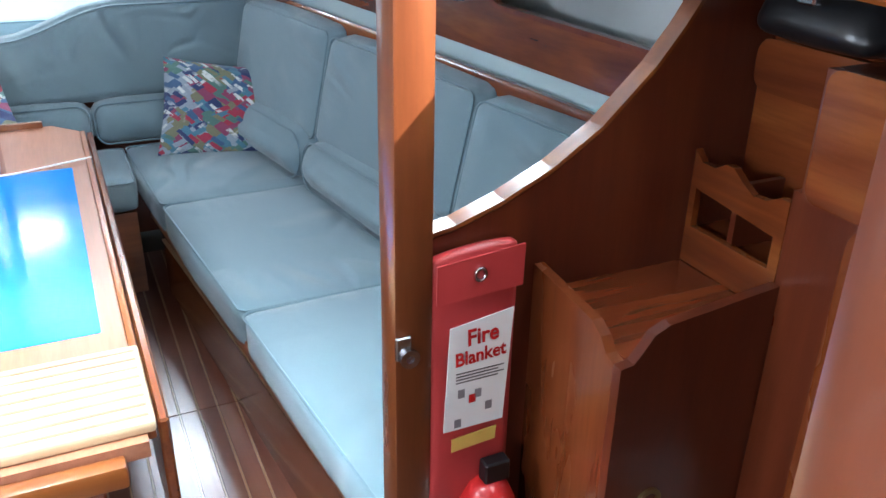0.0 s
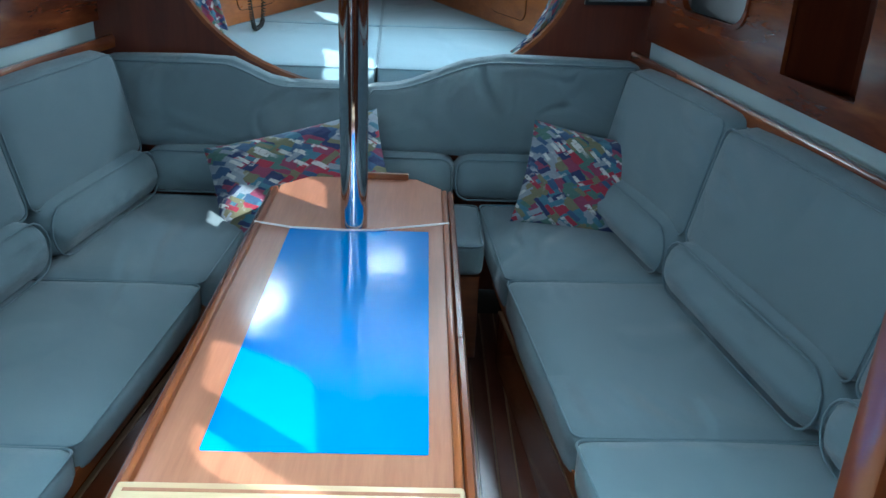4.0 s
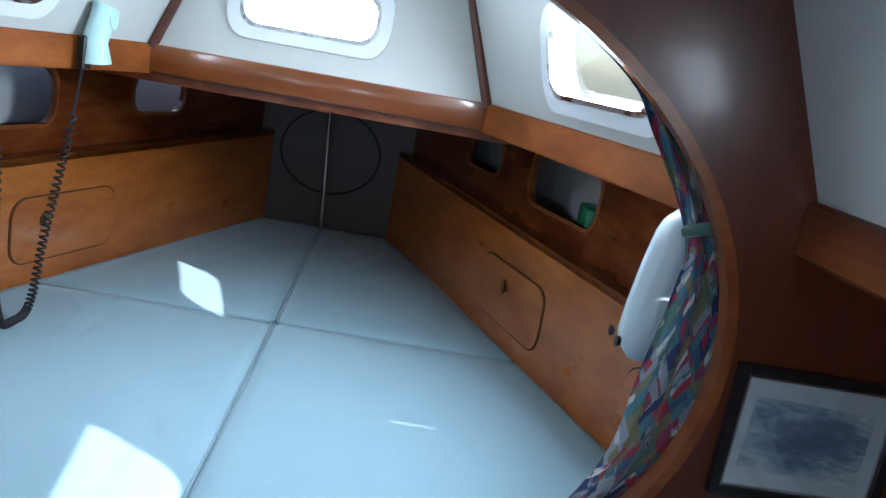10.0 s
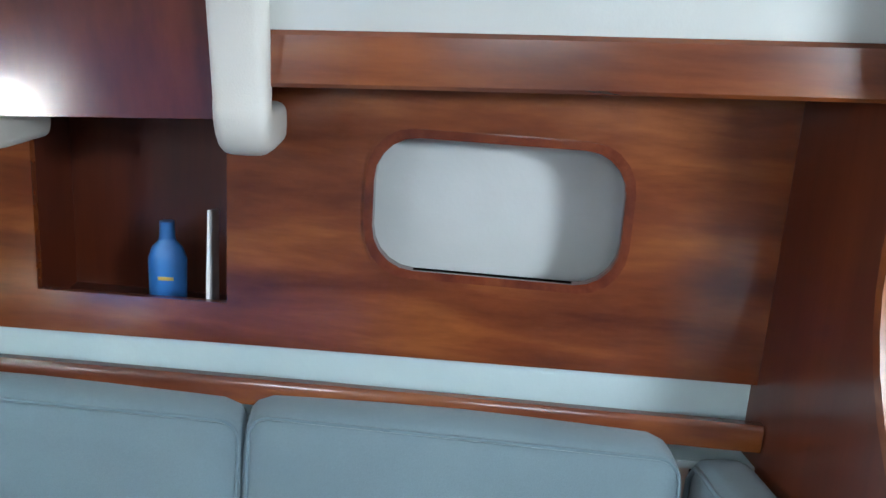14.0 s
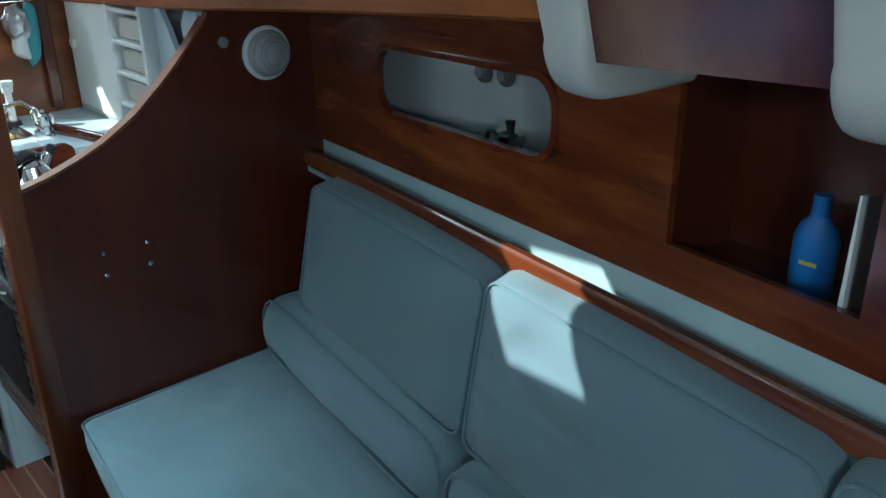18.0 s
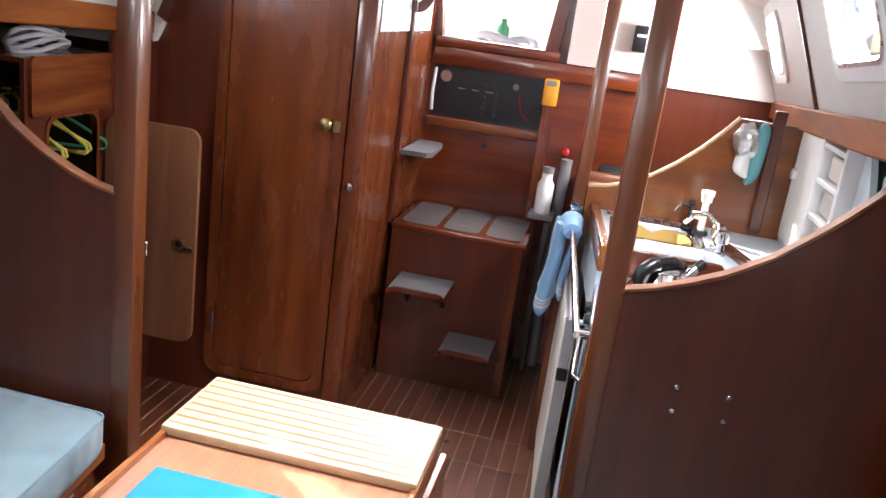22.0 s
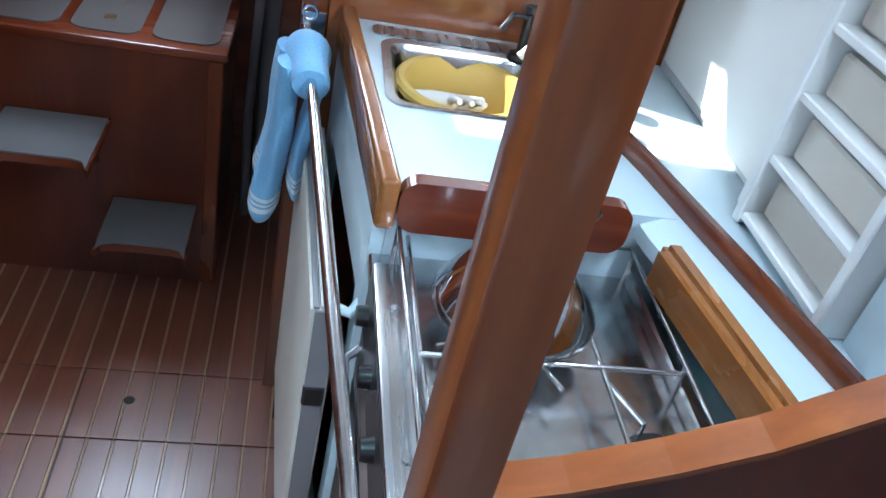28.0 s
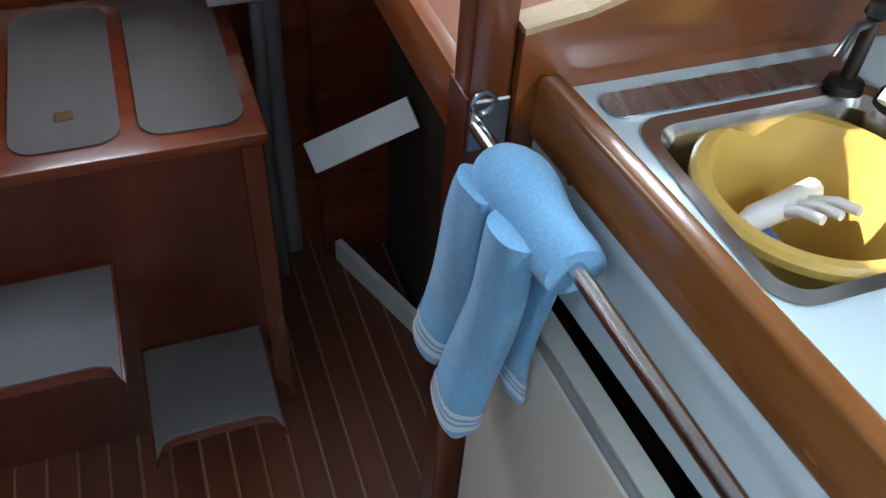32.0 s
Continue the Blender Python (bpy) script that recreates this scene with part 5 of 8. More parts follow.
# side of the companionway
structure("wall_companion_side", box(0.283, 0.30, -4.12, -3.286, 0, 1.745), TEAK_Z, "glossy varnished panel beside the companionway steps", "wall")
structure("trim_companion_batten", box(0.265, 0.2835, -3.70, -3.67, 0.64, 1.73, 0.004, 2), MAHOGANY_Z, "dark upright batten beside the steps", "trim", 30)
# white sheets added where sunlight washes out the upper wood
for ya, yb in ((-3.665, -3.295), (-4.0, -3.705)):
    solo("washed_out_patch", box(0.275, 0.2825, ya, yb, 1.352, 1.72, 0.003, 1), PLASTIC, "white sheet standing for sun-washed wood on the companionway side", "panel", "companionway white panels")
lr = thing("oval_grab_ring", "oval varnished wooden ring with a brass fitting on the batten", "ring", at=(0.256, -3.665, 1.545))
part("ring", ring([(0.072 * math.cos(a), 0.125 * math.sin(a)) for a in np.linspace(0, 6.283, 36, endpoint=False)], [(0.036 * math.cos(a), 0.088 * math.sin(a)) for a in np.linspace(0, 6.283, 36, endpoint=False)], (0, 0.012, 0), (1, 0, 0), (0, 0, 1), 0.024), MAHOGANY_Z, lr, "", 40)
part("fitting", lathe([(0.0, 0.0), (0.02, 0.0), (0.02, 0.03), (0.012, 0.04), (0, 0.04)], (0.0, 0.02, -0.02), 14, "y"), BRASS, lr, "brass fitting", 40)
part("cord", tube([(0.004, 0.03, 0.16), (0.0, 0.035, 0.02), (-0.004, 0.03, -0.12)], 0.006, 8), MAHOGANY_Z, lr, "", 60)

# ---- companionway, instrument board and steps ----
aftw = structure("wall_companion", plate([(0.29, 0.0), (-0.60, 0.0), (-0.60, 1.74), (-0.222, 1.74), (-0.178, 1.335), (0.243, 1.335), (0.28, 1.74), (0.29, 1.74)], [rrect(-0.203, 0.268, 1.012, 1.222, 0.01, 2)], (0, -4.12, 0), (1, 0, 0), (0, 0, 1), 0.02), MAHOGANY_X, "red mahogany board under the companionway with an instrument recess", "wall")
for a, b in (((0.243, 1.335), (0.285, 1.76)), ((-0.178, 1.335), (-0.224, 1.76))):
    s = 1 if a[0] > 0 else -1
    q = [Vector((a[0], -4.118, a[1])), Vector((b[0], -4.118, b[1]))]
    o = Vector((s * 0.05, 0, 0))
    y = Vector((0, 0.03, 0))
    part("frame_upright", hexa([q[0], q[0] + o, q[0] + o + y, q[0] + y, q[1], q[1] + o, q[1] + o + y, q[1] + y]), MAHOGANY_Z, aftw, "raked mahogany side of the companionway")
part("sill", box(-0.24, 0.268, -4.118, -4.085, 1.298, 1.338, 0.005, 2), MAHOGANY_X, aftw, "mahogany sill", 30)
part("rail", box(-0.60, 0.268, -4.119, -4.092, 1.226, 1.296, 0.004, 2), MAHOGANY_X, aftw, "mahogany rail above the instruments", 30)
part("lower_rail", box(-0.21, 0.268, -4.119, -4.10, 0.972, 1.008, 0.003, 2), TEAK_X, aftw, "teak strip under the instruments", 30)
part("white_runner", box(-0.186, -0.176, -4.09, -4.08, 1.42, 1.70), PLASTIC, aftw, "white runner for the washboards")
part("finger_hole", lathe([(0, 0), (0.013, 0), (0.013, 0.002), (0, 0.002)], (0.012, -4.12, 0.918), 16, "y"), BLACK, aftw, "round dark hole")
panel = thing("instrument_panel", "black switch and instrument panel in a recess", "instrument panel", at=(0, -4.145, 0.047))
part("backing", box(-0.207, 0.27, -0.012, 0.0, 0.96, 1.18), BLACK, panel)
part("gauge", lathe([(0.0, 0), (0.024, 0), (0.024, 0.008), (0.019, 0.008), (0.019, 0.004), (0, 0.004)], (0.215, 0.0, 1.13), 24, "y"), STEEL, panel, "round chrome-rimmed gauge", 40)
part("knob", lathe([(0.0, 0), (0.013, 0), (0.011, 0.014), (0, 0.015)], (-0.08, 0, 1.125), 16, "y"), GREYPVC, panel, "", 40)
for i in range(2):
    for j in range(6):
        part("switch", box(0.04 - i * 0.05, 0.052 - i * 0.05, 0, 0.006, 0.985 + j * 0.024, 0.999 + j * 0.024, 0.002), RUBBER, panel)
for i in range(3):
    part("label_bar", box(0.13 - i * 0.06, 0.16 - i * 0.06, 0.0, 0.001, 1.085, 1.09), GREYPVC, panel)
part("red_wire", tube([(-0.10, 0.006, 1.10), (-0.11, 0.012, 1.05), (-0.12, 0.014, 1.02), (-0.15, 0.012, 1.0)], 0.0025, 6), REDCAN, panel, "thin red wire", 60)
part("white_tube", tube([(0.258, 0.02, 1.16), (0.262, 0.022, 1.06), (0.258, 0.02, 0.985)], 0.007, 8), PLASTIC, panel, "white cable end", 60)
meter = thing("multimeter", "yellow hand-held multimeter standing on a post", "multimeter", at=(-0.228, -4.085, 1.186))
part("case", box(-0.03, 0.03, -0.016, 0.016, -0.062, 0.045, 0.008, 2), ORANGE, meter, "", 30)
part("display", box(-0.02, 0.02, 0.016, 0.018, 0.018, 0.038), GREYPVC, meter, "grey display")
part("dial", lathe([(0, 0), (0.012, 0), (0.012, 0.004), (0, 0.004)], (0, 0.016, -0.01), 16, "y"), ORANGE, meter)
solo("upright_board", hexa([(-0.247, -4.115, 0.0), (-0.208, -4.115, 0.0), (-0.208, -4.07, 0.0), (-0.247, -4.07, 0.0), (-0.247, -4.115, 1.124), (-0.208, -4.115, 1.124), (-0.208, -4.07, 1.124), (-0.247, -4.07, 1.124)]), TEAK_Z, "upright teak board at the end of the instrument recess", "post")
structure("wall_aft_white", box(-0.60, -0.272, -4.10, -4.085, 1.298, 1.72), PINKISH, "pale padded panel beside the companionway", "wall")

BX0, BX1, BY0, BY1, BH = -0.248, 0.262, -4.115, -3.697, 0.64
eng = thing("engine_box", "mahogany engine box that serves as a step", "engine box", at=(0, 0, 0))
part("front", box(BX0, BX1, BY1 - 0.018, BY1, 0, BH - 0.02), MAHOGANY_Z, eng)
part("side", box(BX0, BX0 + 0.018, BY0, BY1 - 0.018, 0, BH - 0.02), MAHOGANY_Z, eng)
part("edge_strip", box(BX0 - 0.004, BX0 + 0.03, BY1 - 0.004, BY1 + 0.006, 0, BH - 0.021, 0.003), TEAK_Z, eng, "teak corner strip")
top = part("lid", box(BX0 - 0.012, BX1 + 0.004, BY0, BY1 + 0.012, BH - 0.02, BH, 0.005, 2), MAHOGANY_X, eng, "reddish wooden lid", 30)
for i in range(3):
    x = BX0 + 0.012 + i * 0.166
    part("tread", plate(rrect(x, x + 0.142, BY0 + 0.03, BY1 - 0.02, 0.035), [], (0, 0, BH + 0.0005), (1, 0, 0), (0, 1, 0), 0.003), TREAD, eng, "scuffed grey-brown tread panel", 40)
part("lid_ring", box(-0.012, 0.012, -3.80, -3.78, BH + 0.0035, BH + 0.006, 0.001), BRASS, eng, "small brass lid ring")
for nm, x0, x1, z, y1, lab in (("companion_step", -0.014, 0.205, 0.450, -3.505, "small grey non-slip step on a bracket of the engine box"), ("companion_step", -0.208, -0.012, 0.242, -3.51, "low grey non-slip step on a bracket near the sole")):
    st = thing(nm, lab, "step", "companionway steps")
    o = [(x0, BY1 + 0.001), (x1, BY1 + 0.001), (x1, y1 + 0.035), (x1 - 0.012, y1 + 0.008), (x1 - 0.035, y1), (x0 + 0.035, y1), (x0 + 0.012, y1 + 0.008), (x0, y1 + 0.035)]
    part("tread", plate(o, [], (0, 0, z - 0.022), (1, 0, 0), (0, 1, 0), 0.018), MAHOGANY_X, st, "", 40)
    part("pad", plate(grow(o, -0.004), [], (0, 0, z - 0.004), (1, 0, 0), (0, 1, 0), 0.004), GREYPAD, st, "grey non-slip pad", 40)
    for x in (x0 + 0.03, x1 - 0.045):
        part("bracket", plate([(0, 0), (0.09, 0), (0.0, -0.10)], [], (x, BY1 + 0.001, z - 0.023), (0, 1, 0), (0, 0, 1), 0.015), BLACK, st, "dark bracket")
st = thing("companion_step", "white-topped side step on a wooden wedge beside the steps", "step", "companionway steps")
o = [(0.2645, -4.0), (0.2645, -3.70), (0.165, -3.705), (0.148, -3.73), (0.16, -3.97), (0.175, -4.0)]
part("tread", plate(o[::-1], [], (0, 0, 0.902), (1, 0, 0), (0, 1, 0), 0.018), GREYPAD, st, "", 40)
part("wedge", plate([(0, 0), (-0.075, 0), (0, -0.17)], [], (0.2645, -3.83, 0.901), (1, 0, 0), (0, 0, 1), 0.02), TEAK_X, st, "wooden wedge bracket")

# ---- after end: quarter space, clutter beside the engine box ----
structure("wall_aft_upper", box(-1.42, -0.58, -4.318, -4.302, 1.25, 1.70), WHITE, "white lining above the chart space", "wall")
# darker mahogany puts the closed nook's shade into this wall's colour
structure("wall_aft", plate([(-1.42, 0), (0.29, 0), (0.29, 1.25), (-0.28, 1.25), (-0.28, 1.70), (-1.42, 1.70)], [], (0, -4.32, 0), (1, 0, 0), (0, 0, 1), 0.02), MAHOGANY_Z, "red wooden wall behind the chart space, darkened for the nook's shade", "wall")
structure("wall_aft_starboard", box(0.29, 1.42, -4.34, -4.32, 0, 1.70), MAHOGANY_X, "plain wooden wall closing the head compartment", "wall")
structure("wall_starboard_aft_side", hexa([(1.03, -3.226, 1.2), (1.1, -4.32, 1.2), (1.5, -4.32, 1.2), (1.5, -3.226, 1.2), (0.82, -3.226, 1.64), (0.88, -4.32, 1.58), (1.5, -4.32, 1.6), (1.5, -3.226, 1.6)]), WHITE, "white cabin side of the head compartment", "wall")
structure("aft_roof_port", box(-1.3, -0.3, -4.35, -4.13, 1.45, 1.72), WHITE, "closing deck over the chart space", "deck")
structure("aft_roof_starboard", box(0.30, 1.3, -4.35, -4.13, 1.6, 1.72), WHITE, "closing deck over the head compartment", "deck")
structure("shelf_chart", box(-1.35, -0.40, -4.31, -4.05, 0.85, 0.87), MAHOGANY_X, "wooden shelf at the chart space", "shelf")
structure("chart_front", box(-1.35, -0.40, -4.07, -4.05, 0.0, 0.86), MAHOGANY_X, "wooden front under the chart shelf", "wall")
structure("trim_chart_rail", box(-1.2, -0.40, -4.055, -4.04, 0.80, 0.90, 0.004, 2), TEAK_X, "teak fiddle of the chart shelf", "trim", 30)
rad = thing("radio", "small white marine radio with a lit display on the wall", "radio", at=(-0.62, -4.31, 1.118))
part("case", box(-0.055, 0.055, -0.01, 0.035, -0.035, 0.04, 0.004, 2), PLASTIC, rad, "", 30)
lit = material("lit_display", (0.6, 0.8, 0.9), 0.4)
lit.node_tree.nodes["Principled BSDF"].inputs["Emission Color"].default_value = (0.6, 0.85, 1, 1)
lit.node_tree.nodes["Principled BSDF"].inputs["Emission Strength"].default_value = 0.6
part("display", box(-0.012, 0.008, 0.035, 0.036, 0.005, 0.03), lit, rad, "small lit display")
part("socket", box(-0.03, -0.015, 0.035, 0.037, -0.02, 0.0), BLACK, rad)
solo("junction_box", box(-0.45, -0.36, -4.318, -4.29, 1.125, 1.158, 0.004, 2), PLASTIC, "flat white plastic box on the wall", "box", smooth=30)
solo("logbook", box(-0.78, -0.62, -4.24, -4.10, 0.8705, 0.888, 0.003), GREYPAD, "grey notebook lying on the chart shelf", "book")
solo("dark_pouch", cushion([(-0.60, -4.26, 0.871), (-0.46, -4.26, 0.871), (-0.46, -4.10, 0.871), (-0.60, -4.10, 0.871), (-0.59, -4.25, 0.93), (-0.47, -4.25, 0.93), (-0.47, -4.12, 0.93), (-0.59, -4.12, 0.93)], 0.006, 0.02, 6, 3), BLACK, "black pouch on the chart shelf", "pouch", smooth=60)
ext = thing("white_bottle", "white pump bottle clipped beside the engine box", "bottle", at=(-0.275, -4.02, 0.70))
part("body", lathe([(0.0, 0), (0.032, 0.0), (0.034, 0.01), (0.034, 0.12), (0.022, 0.14), (0.022, 0.165), (0, 0.166)], (0, 0, 0), 20), PLASTIC, ext, "", 40)
part("cap", lathe([(0.0, 0.166), (0.024, 0.166), (0.024, 0.19), (0, 0.192)], (0, 0, 0), 18), GREYPVC, ext, "", 40)
solo("bottle_shelf", box(-0.325, -0.225, -4.07, -3.97, 0.68, 0.6995), GREYPVC, "small grey bracket under the bottle", "bracket")
for x, y, r, z1, m, lab in ((-0.335, -4.10, 0.024, 0.92, GREYPVC, "grey plastic pipe standing beside the engine box"), (-0.375, -4.16, 0.03, 0.95, GREYPVC, "thick grey hose standing in the corner"), (-0.285, -4.20, 0.018, 0.80, BLACK, "black hose beside the engine box"), (-0.30, -4.02, 0.012, 0.66, GREYPVC, "thin grey pipe low beside the engine box")):
    solo("upright_pipe", tube([(x, y, 0), (x + 0.006, y, z1 * 0.5), (x - 0.004, y + 0.01, z1)], r, 12), m, lab, "pipe", "pipes by the engine box", smooth=60)
pump = thing("hand_pump", "grey and black hand pump with a red valve knob", "pump", at=(-0.295, -4.17, 0.93))
part("body", lathe([(0, 0.0), (0.03, 0.0), (0.03, 0.09), (0.018, 0.11), (0.018, 0.16), (0, 0.165)], (0, 0, -0.002), 16), GREYPVC, pump, "", 40)
part("valve_knob", lathe([(0, 0), (0.014, 0), (0.017, 0.010), (0.012, 0.02), (0, 0.022)], (-0.03, 0.045, 0.015), 16, "y"), REDCAN, pump, "red round valve knob", 40)
part("spout", tube([(0, 0.0, 0.13), (-0.03, 0.02, 0.16), (-0.06, 0.03, 0.15)], 0.013, 10), BLACK, pump, "", 60)
part("clamp", box(-0.05, 0.05, -0.01, 0.02, -0.02, -0.002, 0.003), STEEL, pump)
solo("pump_bracket", box(-0.35, -0.24, -4.318, -4.13, 0.895, 0.909), GREYPVC, "grey bracket under the hand pump", "bracket")
for a, b, lab in (((-0.425, -4.03, 0.03), (-0.53, -3.76, 0.03), "white painted batten lying along the foot of the galley end"), ((-0.355, -3.90, 0.405), (-0.53, -3.86, 0.50), "white painted raking batten in the dark locker")):
    a, b = Vector(a), Vector(b)
    d = (b - a).normalized()
    n = d.cross(Vector((1, 0.3, 0))).normalized()
    m = d.cross(n).normalized()
    k = 0.028
    solo("white_batten", hexa([a - n * k - m * 0.008, b - n * k - m * 0.008, b - n * k + m * 0.008, a - n * k + m * 0.008, a + n * k - m * 0.008, b + n * k - m * 0.008, b + n * k + m * 0.008, a + n * k + m * 0.008]), PLASTIC, lab, "batten", "white battens")
# shade of the open locker put into the colour of its side
structure("locker_back_shade", box(-0.56, -0.545, -4.05, -3.40, 0.0, 0.80), DARK, "locker side beyond the galley, its shade painted near black", "wall")
structure("locker_shelf_dark", box(-1.35, -0.44, -4.05, -3.395, 0.845, 0.86), TEAK_Y, "teak topped locker aft of the galley", "shelf")
structure("trim_locker_edge", box(-0.44, -0.418, -4.04, -3.395, 0.80, 0.88, 0.004, 2), TEAK_Y, "varnished teak edge of the after locker", "trim", 30)

# ---- galley ----
GY = -3.337
GARC = [(-0.448, 0.968), (-0.51, 0.978), (-0.57, 0.998), (-0.64, 1.035), (-0.705, 1.083), (-0.77, 1.142), (-0.815, 1.192), (-0.862, 1.25)]
go = [(-0.448, 0.0), *GARC, (-1.42, 1.25), (-1.42, 0.0)]
structure("wall_galley_aft", plate(go, [], (0, GY, 0), (1, 0, 0), (0, 0, 1), 0.024), TEAK_X, "varnished teak bulkhead with a sweeping cut-away behind the sink", "wall")
edge = bmesh.new()
for (xa, za), (xb, zb) in zip(GARC, GARC[1:]):
    d = Vector((xb - xa, 0, zb - za)).normalized()
    n = Vector((-d.z, 0, d.x))
    n = n if n.z > 0 else -n
    a, b = Vector((xa, GY - 0.012, za)), Vector((xb, GY - 0.012, zb))
    w0, w1 = Vector((0, -0.015, 0)), Vector((0, 0.015, 0))
    hexa([a + w0, b + w0, b + w1, a + w1, a + w0 + n * 0.007, b + w0 + n * 0.007, b + w1 + n * 0.007, a + w1 + n * 0.007], edge)
structure("trim_galley_arc", edge, PALE_WOOD, "pale wooden capping of the cut-away", "trim")
structure("trim_galley_corner", box(-0.985, -0.95, GY, GY + 0.03, 0.915, 1.29, 0.003), MAHOGANY_Z, "dark upright strip beside the galley cupboards", "trim")
# front of the galley, which runs a little out of line with the keel
def gx(y):
    return -0.514 - 0.085 * (y + 2.816)


def galley_slab(x0, x1, y0, y1, z0, z1, bevel=0.0, seg=2):
    """A piece parallel to the galley front, from offset x0 to x1 outboard of it."""
    bm = box(x0, x1, y0, y1, z0, z1, bevel, seg)
    for v in bm.verts:
        v.co.x += gx(v.co.y)
    return bm


GF = Vector((0.085, -1, 0)).normalized()
structure("galley_front", plate([(0.0, 0.0), (0.512, 0.0), (0.512, 0.89), (0.0, 0.89)], [[(0.035, 0.10), (0.455, 0.10), (0.455, 0.715), (0.035, 0.715)]], (gx(-2.823) - 0.018, -2.823, 0), GF, (0, 0, 1), -0.018), PALEBLUE, "pale blue laminate galley front", "cabinet front")
# near black in place of the shade inside the ice box
structure("galley_front_box", box(-0.90, -0.56, -3.31, -2.85, 0.02, 0.74), DARK, "inside of the ice box, its shade painted near black", "cabinet")
structure("galley_stove_side", box(-0.92, -0.532, -2.838, -2.823, 0.0, 0.89), PALEBLUE, "pale blue side panel beside the stove", "cabinet side")
structure("galley_foot_panel", box(-0.515, -0.402, -3.392, -3.346, 0.0, 0.90), MAHOGANY_Z, "dark mahogany panel at the end of the galley front", "panel")
CZ = 0.902
SINK = rrect(-0.79, -0.545, -3.258, -3.045, 0.03)
ctr = thing("galley_counter", "pale blue laminate worktop with teak fiddles", "counter", at=(0, 0, 0))
part("worktop", plate([(-0.90, GY), (gx(GY) - 0.02, GY), (gx(-2.82) - 0.02, -2.82), (-0.90, -2.82)], [SINK], (0, 0, CZ - 0.02), (1, 0, 0), (0, 1, 0), 0.02), PALEBLUE, ctr)
part("front_fiddle", galley_slab(-0.0215, 0.004, GY, -2.797, CZ - 0.05, CZ + 0.022, 0.007, 3), FIDDLE_Y, ctr, "glossy teak fiddle along the front", 30)
part("side_fiddle", plate(rrect(-0.832, gx(-2.81) - 0.0225, CZ - 0.05, CZ + 0.022, 0.024), [], (0, -2.82, 0), (1, 0, 0), (0, 0, 1), -0.022), MAHOGANY_X, ctr, "mahogany fiddle at the stove end", 30)
ledge = plate([(-0.9005, GY), (-0.9005, -2.83), (-0.842, -2.80), (-0.846, -2.77), (-0.935, -2.36), (-1.12, -2.36), (-1.12, GY)], [], (0, 0, CZ - 0.022), (1, 0, 0), (0, 1, 0), 0.021)
part("ledge", ledge, PALEBLUE, ctr, "pale blue ledge behind the worktop")
part("back_fiddle", sweep([(-0.850, -3.08, CZ), (-0.892, -2.93, CZ), (-1.012, -2.40, CZ)], [(-0.009, 0), (0.009, 0), (0.009, 0.022), (0.005, 0.027), (-0.005, 0.027), (-0.009, 0.022)]), MAHOGANY_Y, ctr, "low mahogany fiddle at the back", 40)
part("lid_seam", hexa([(-0.795, -3.015, CZ + 0.0002), (-0.791, -3.015, CZ + 0.0002), (-0.772, -2.835, CZ + 0.0002), (-0.776, -2.835, CZ + 0.0002), (-0.795, -3.015, CZ + 0.003), (-0.791, -3.015, CZ + 0.003), (-0.772, -2.835, CZ + 0.003), (-0.776, -2.835, CZ + 0.003)]), PLASTIC, ctr, "raised seam of the ice box lid")
sr = hexa([(-0.878, -2.745, CZ - 0.04), (-0.842, -2.745, CZ - 0.04), (-0.898, -2.37, CZ - 0.04), (-0.934, -2.37, CZ - 0.04), (-0.878, -2.745, CZ + 0.018), (-0.842, -2.745, CZ + 0.018), (-0.898, -2.37, CZ + 0.018), (-0.934, -2.37, CZ + 0.018)])
bmesh.ops.bevel(sr, geom=[e for e in sr.edges if all(v.co.z > CZ for v in e.verts) or all(v.co.y < -2.7 for v in e.verts)], offset=0.011, segments=3, affect="EDGES")
part("short_rail", sr, FIDDLE_Y, ctr, "teak rail behind the stove", 40)
for y in (-2.835, -3.26):
    part("screw", lathe([(0, 0), (0.005, 0), (0.005, 0.002), (0, 0.002)], (gx(y) + 0.0005, y, 0.856), 10, "x"), BLACK, ctr)
sink = thing("sink", "stainless steel sink set into the worktop", "sink")
bowl = bmesh.new()
loops = []
for k, z in ((0.014, CZ + 0.002), (0.0, CZ + 0.001), (-0.008, CZ - 0.01), (-0.012, CZ - 0.195), (-0.04, CZ - 0.205)):
    loops.append([bowl.verts.new((x, y, z)) for x, y in grow(SINK, k)])
for a, b in zip(loops, loops[1:]):
    for i in range(len(a)):
        bowl.faces.new((a[i], a[(i + 1) % len(a)], b[(i + 1) % len(b)], b[i]))
bowl.faces.new(loops[-1])
part("basin", bowl, STEEL, sink, "", 40)
part("drainer", plate(rrect(-0.80, -0.52, -3.315, -3.277, 0.012), [], (0, 0, CZ + 0.0005), (1, 0, 0), (0, 1, 0), 0.003), BRUSHED, sink, "raised steel lip behind the basin", 40)
wb = thing("washing_up_bowl", "yellow plastic washing-up bowl sitting in the sink", "bowl", at=(-0.664, -3.160, CZ - 0.176))
part("shell", lathe([(0.0, 0.0), (0.066, 0.0), (0.072, 0.006), (0.096, 0.150), (0.106, 0.150), (0.111, 0.154), (0.111, 0.162), (0.106, 0.167), (0.096, 0.166), (0.091, 0.158), (0.068, 0.012), (0, 0.01)], (0, 0, 0), 48), YELLOW, wb, "", 40)
brush = thing("dish_brush", "white plastic dish brush lying in the bowl", "brush", at=(-0.655, -3.165, CZ - 0.058))
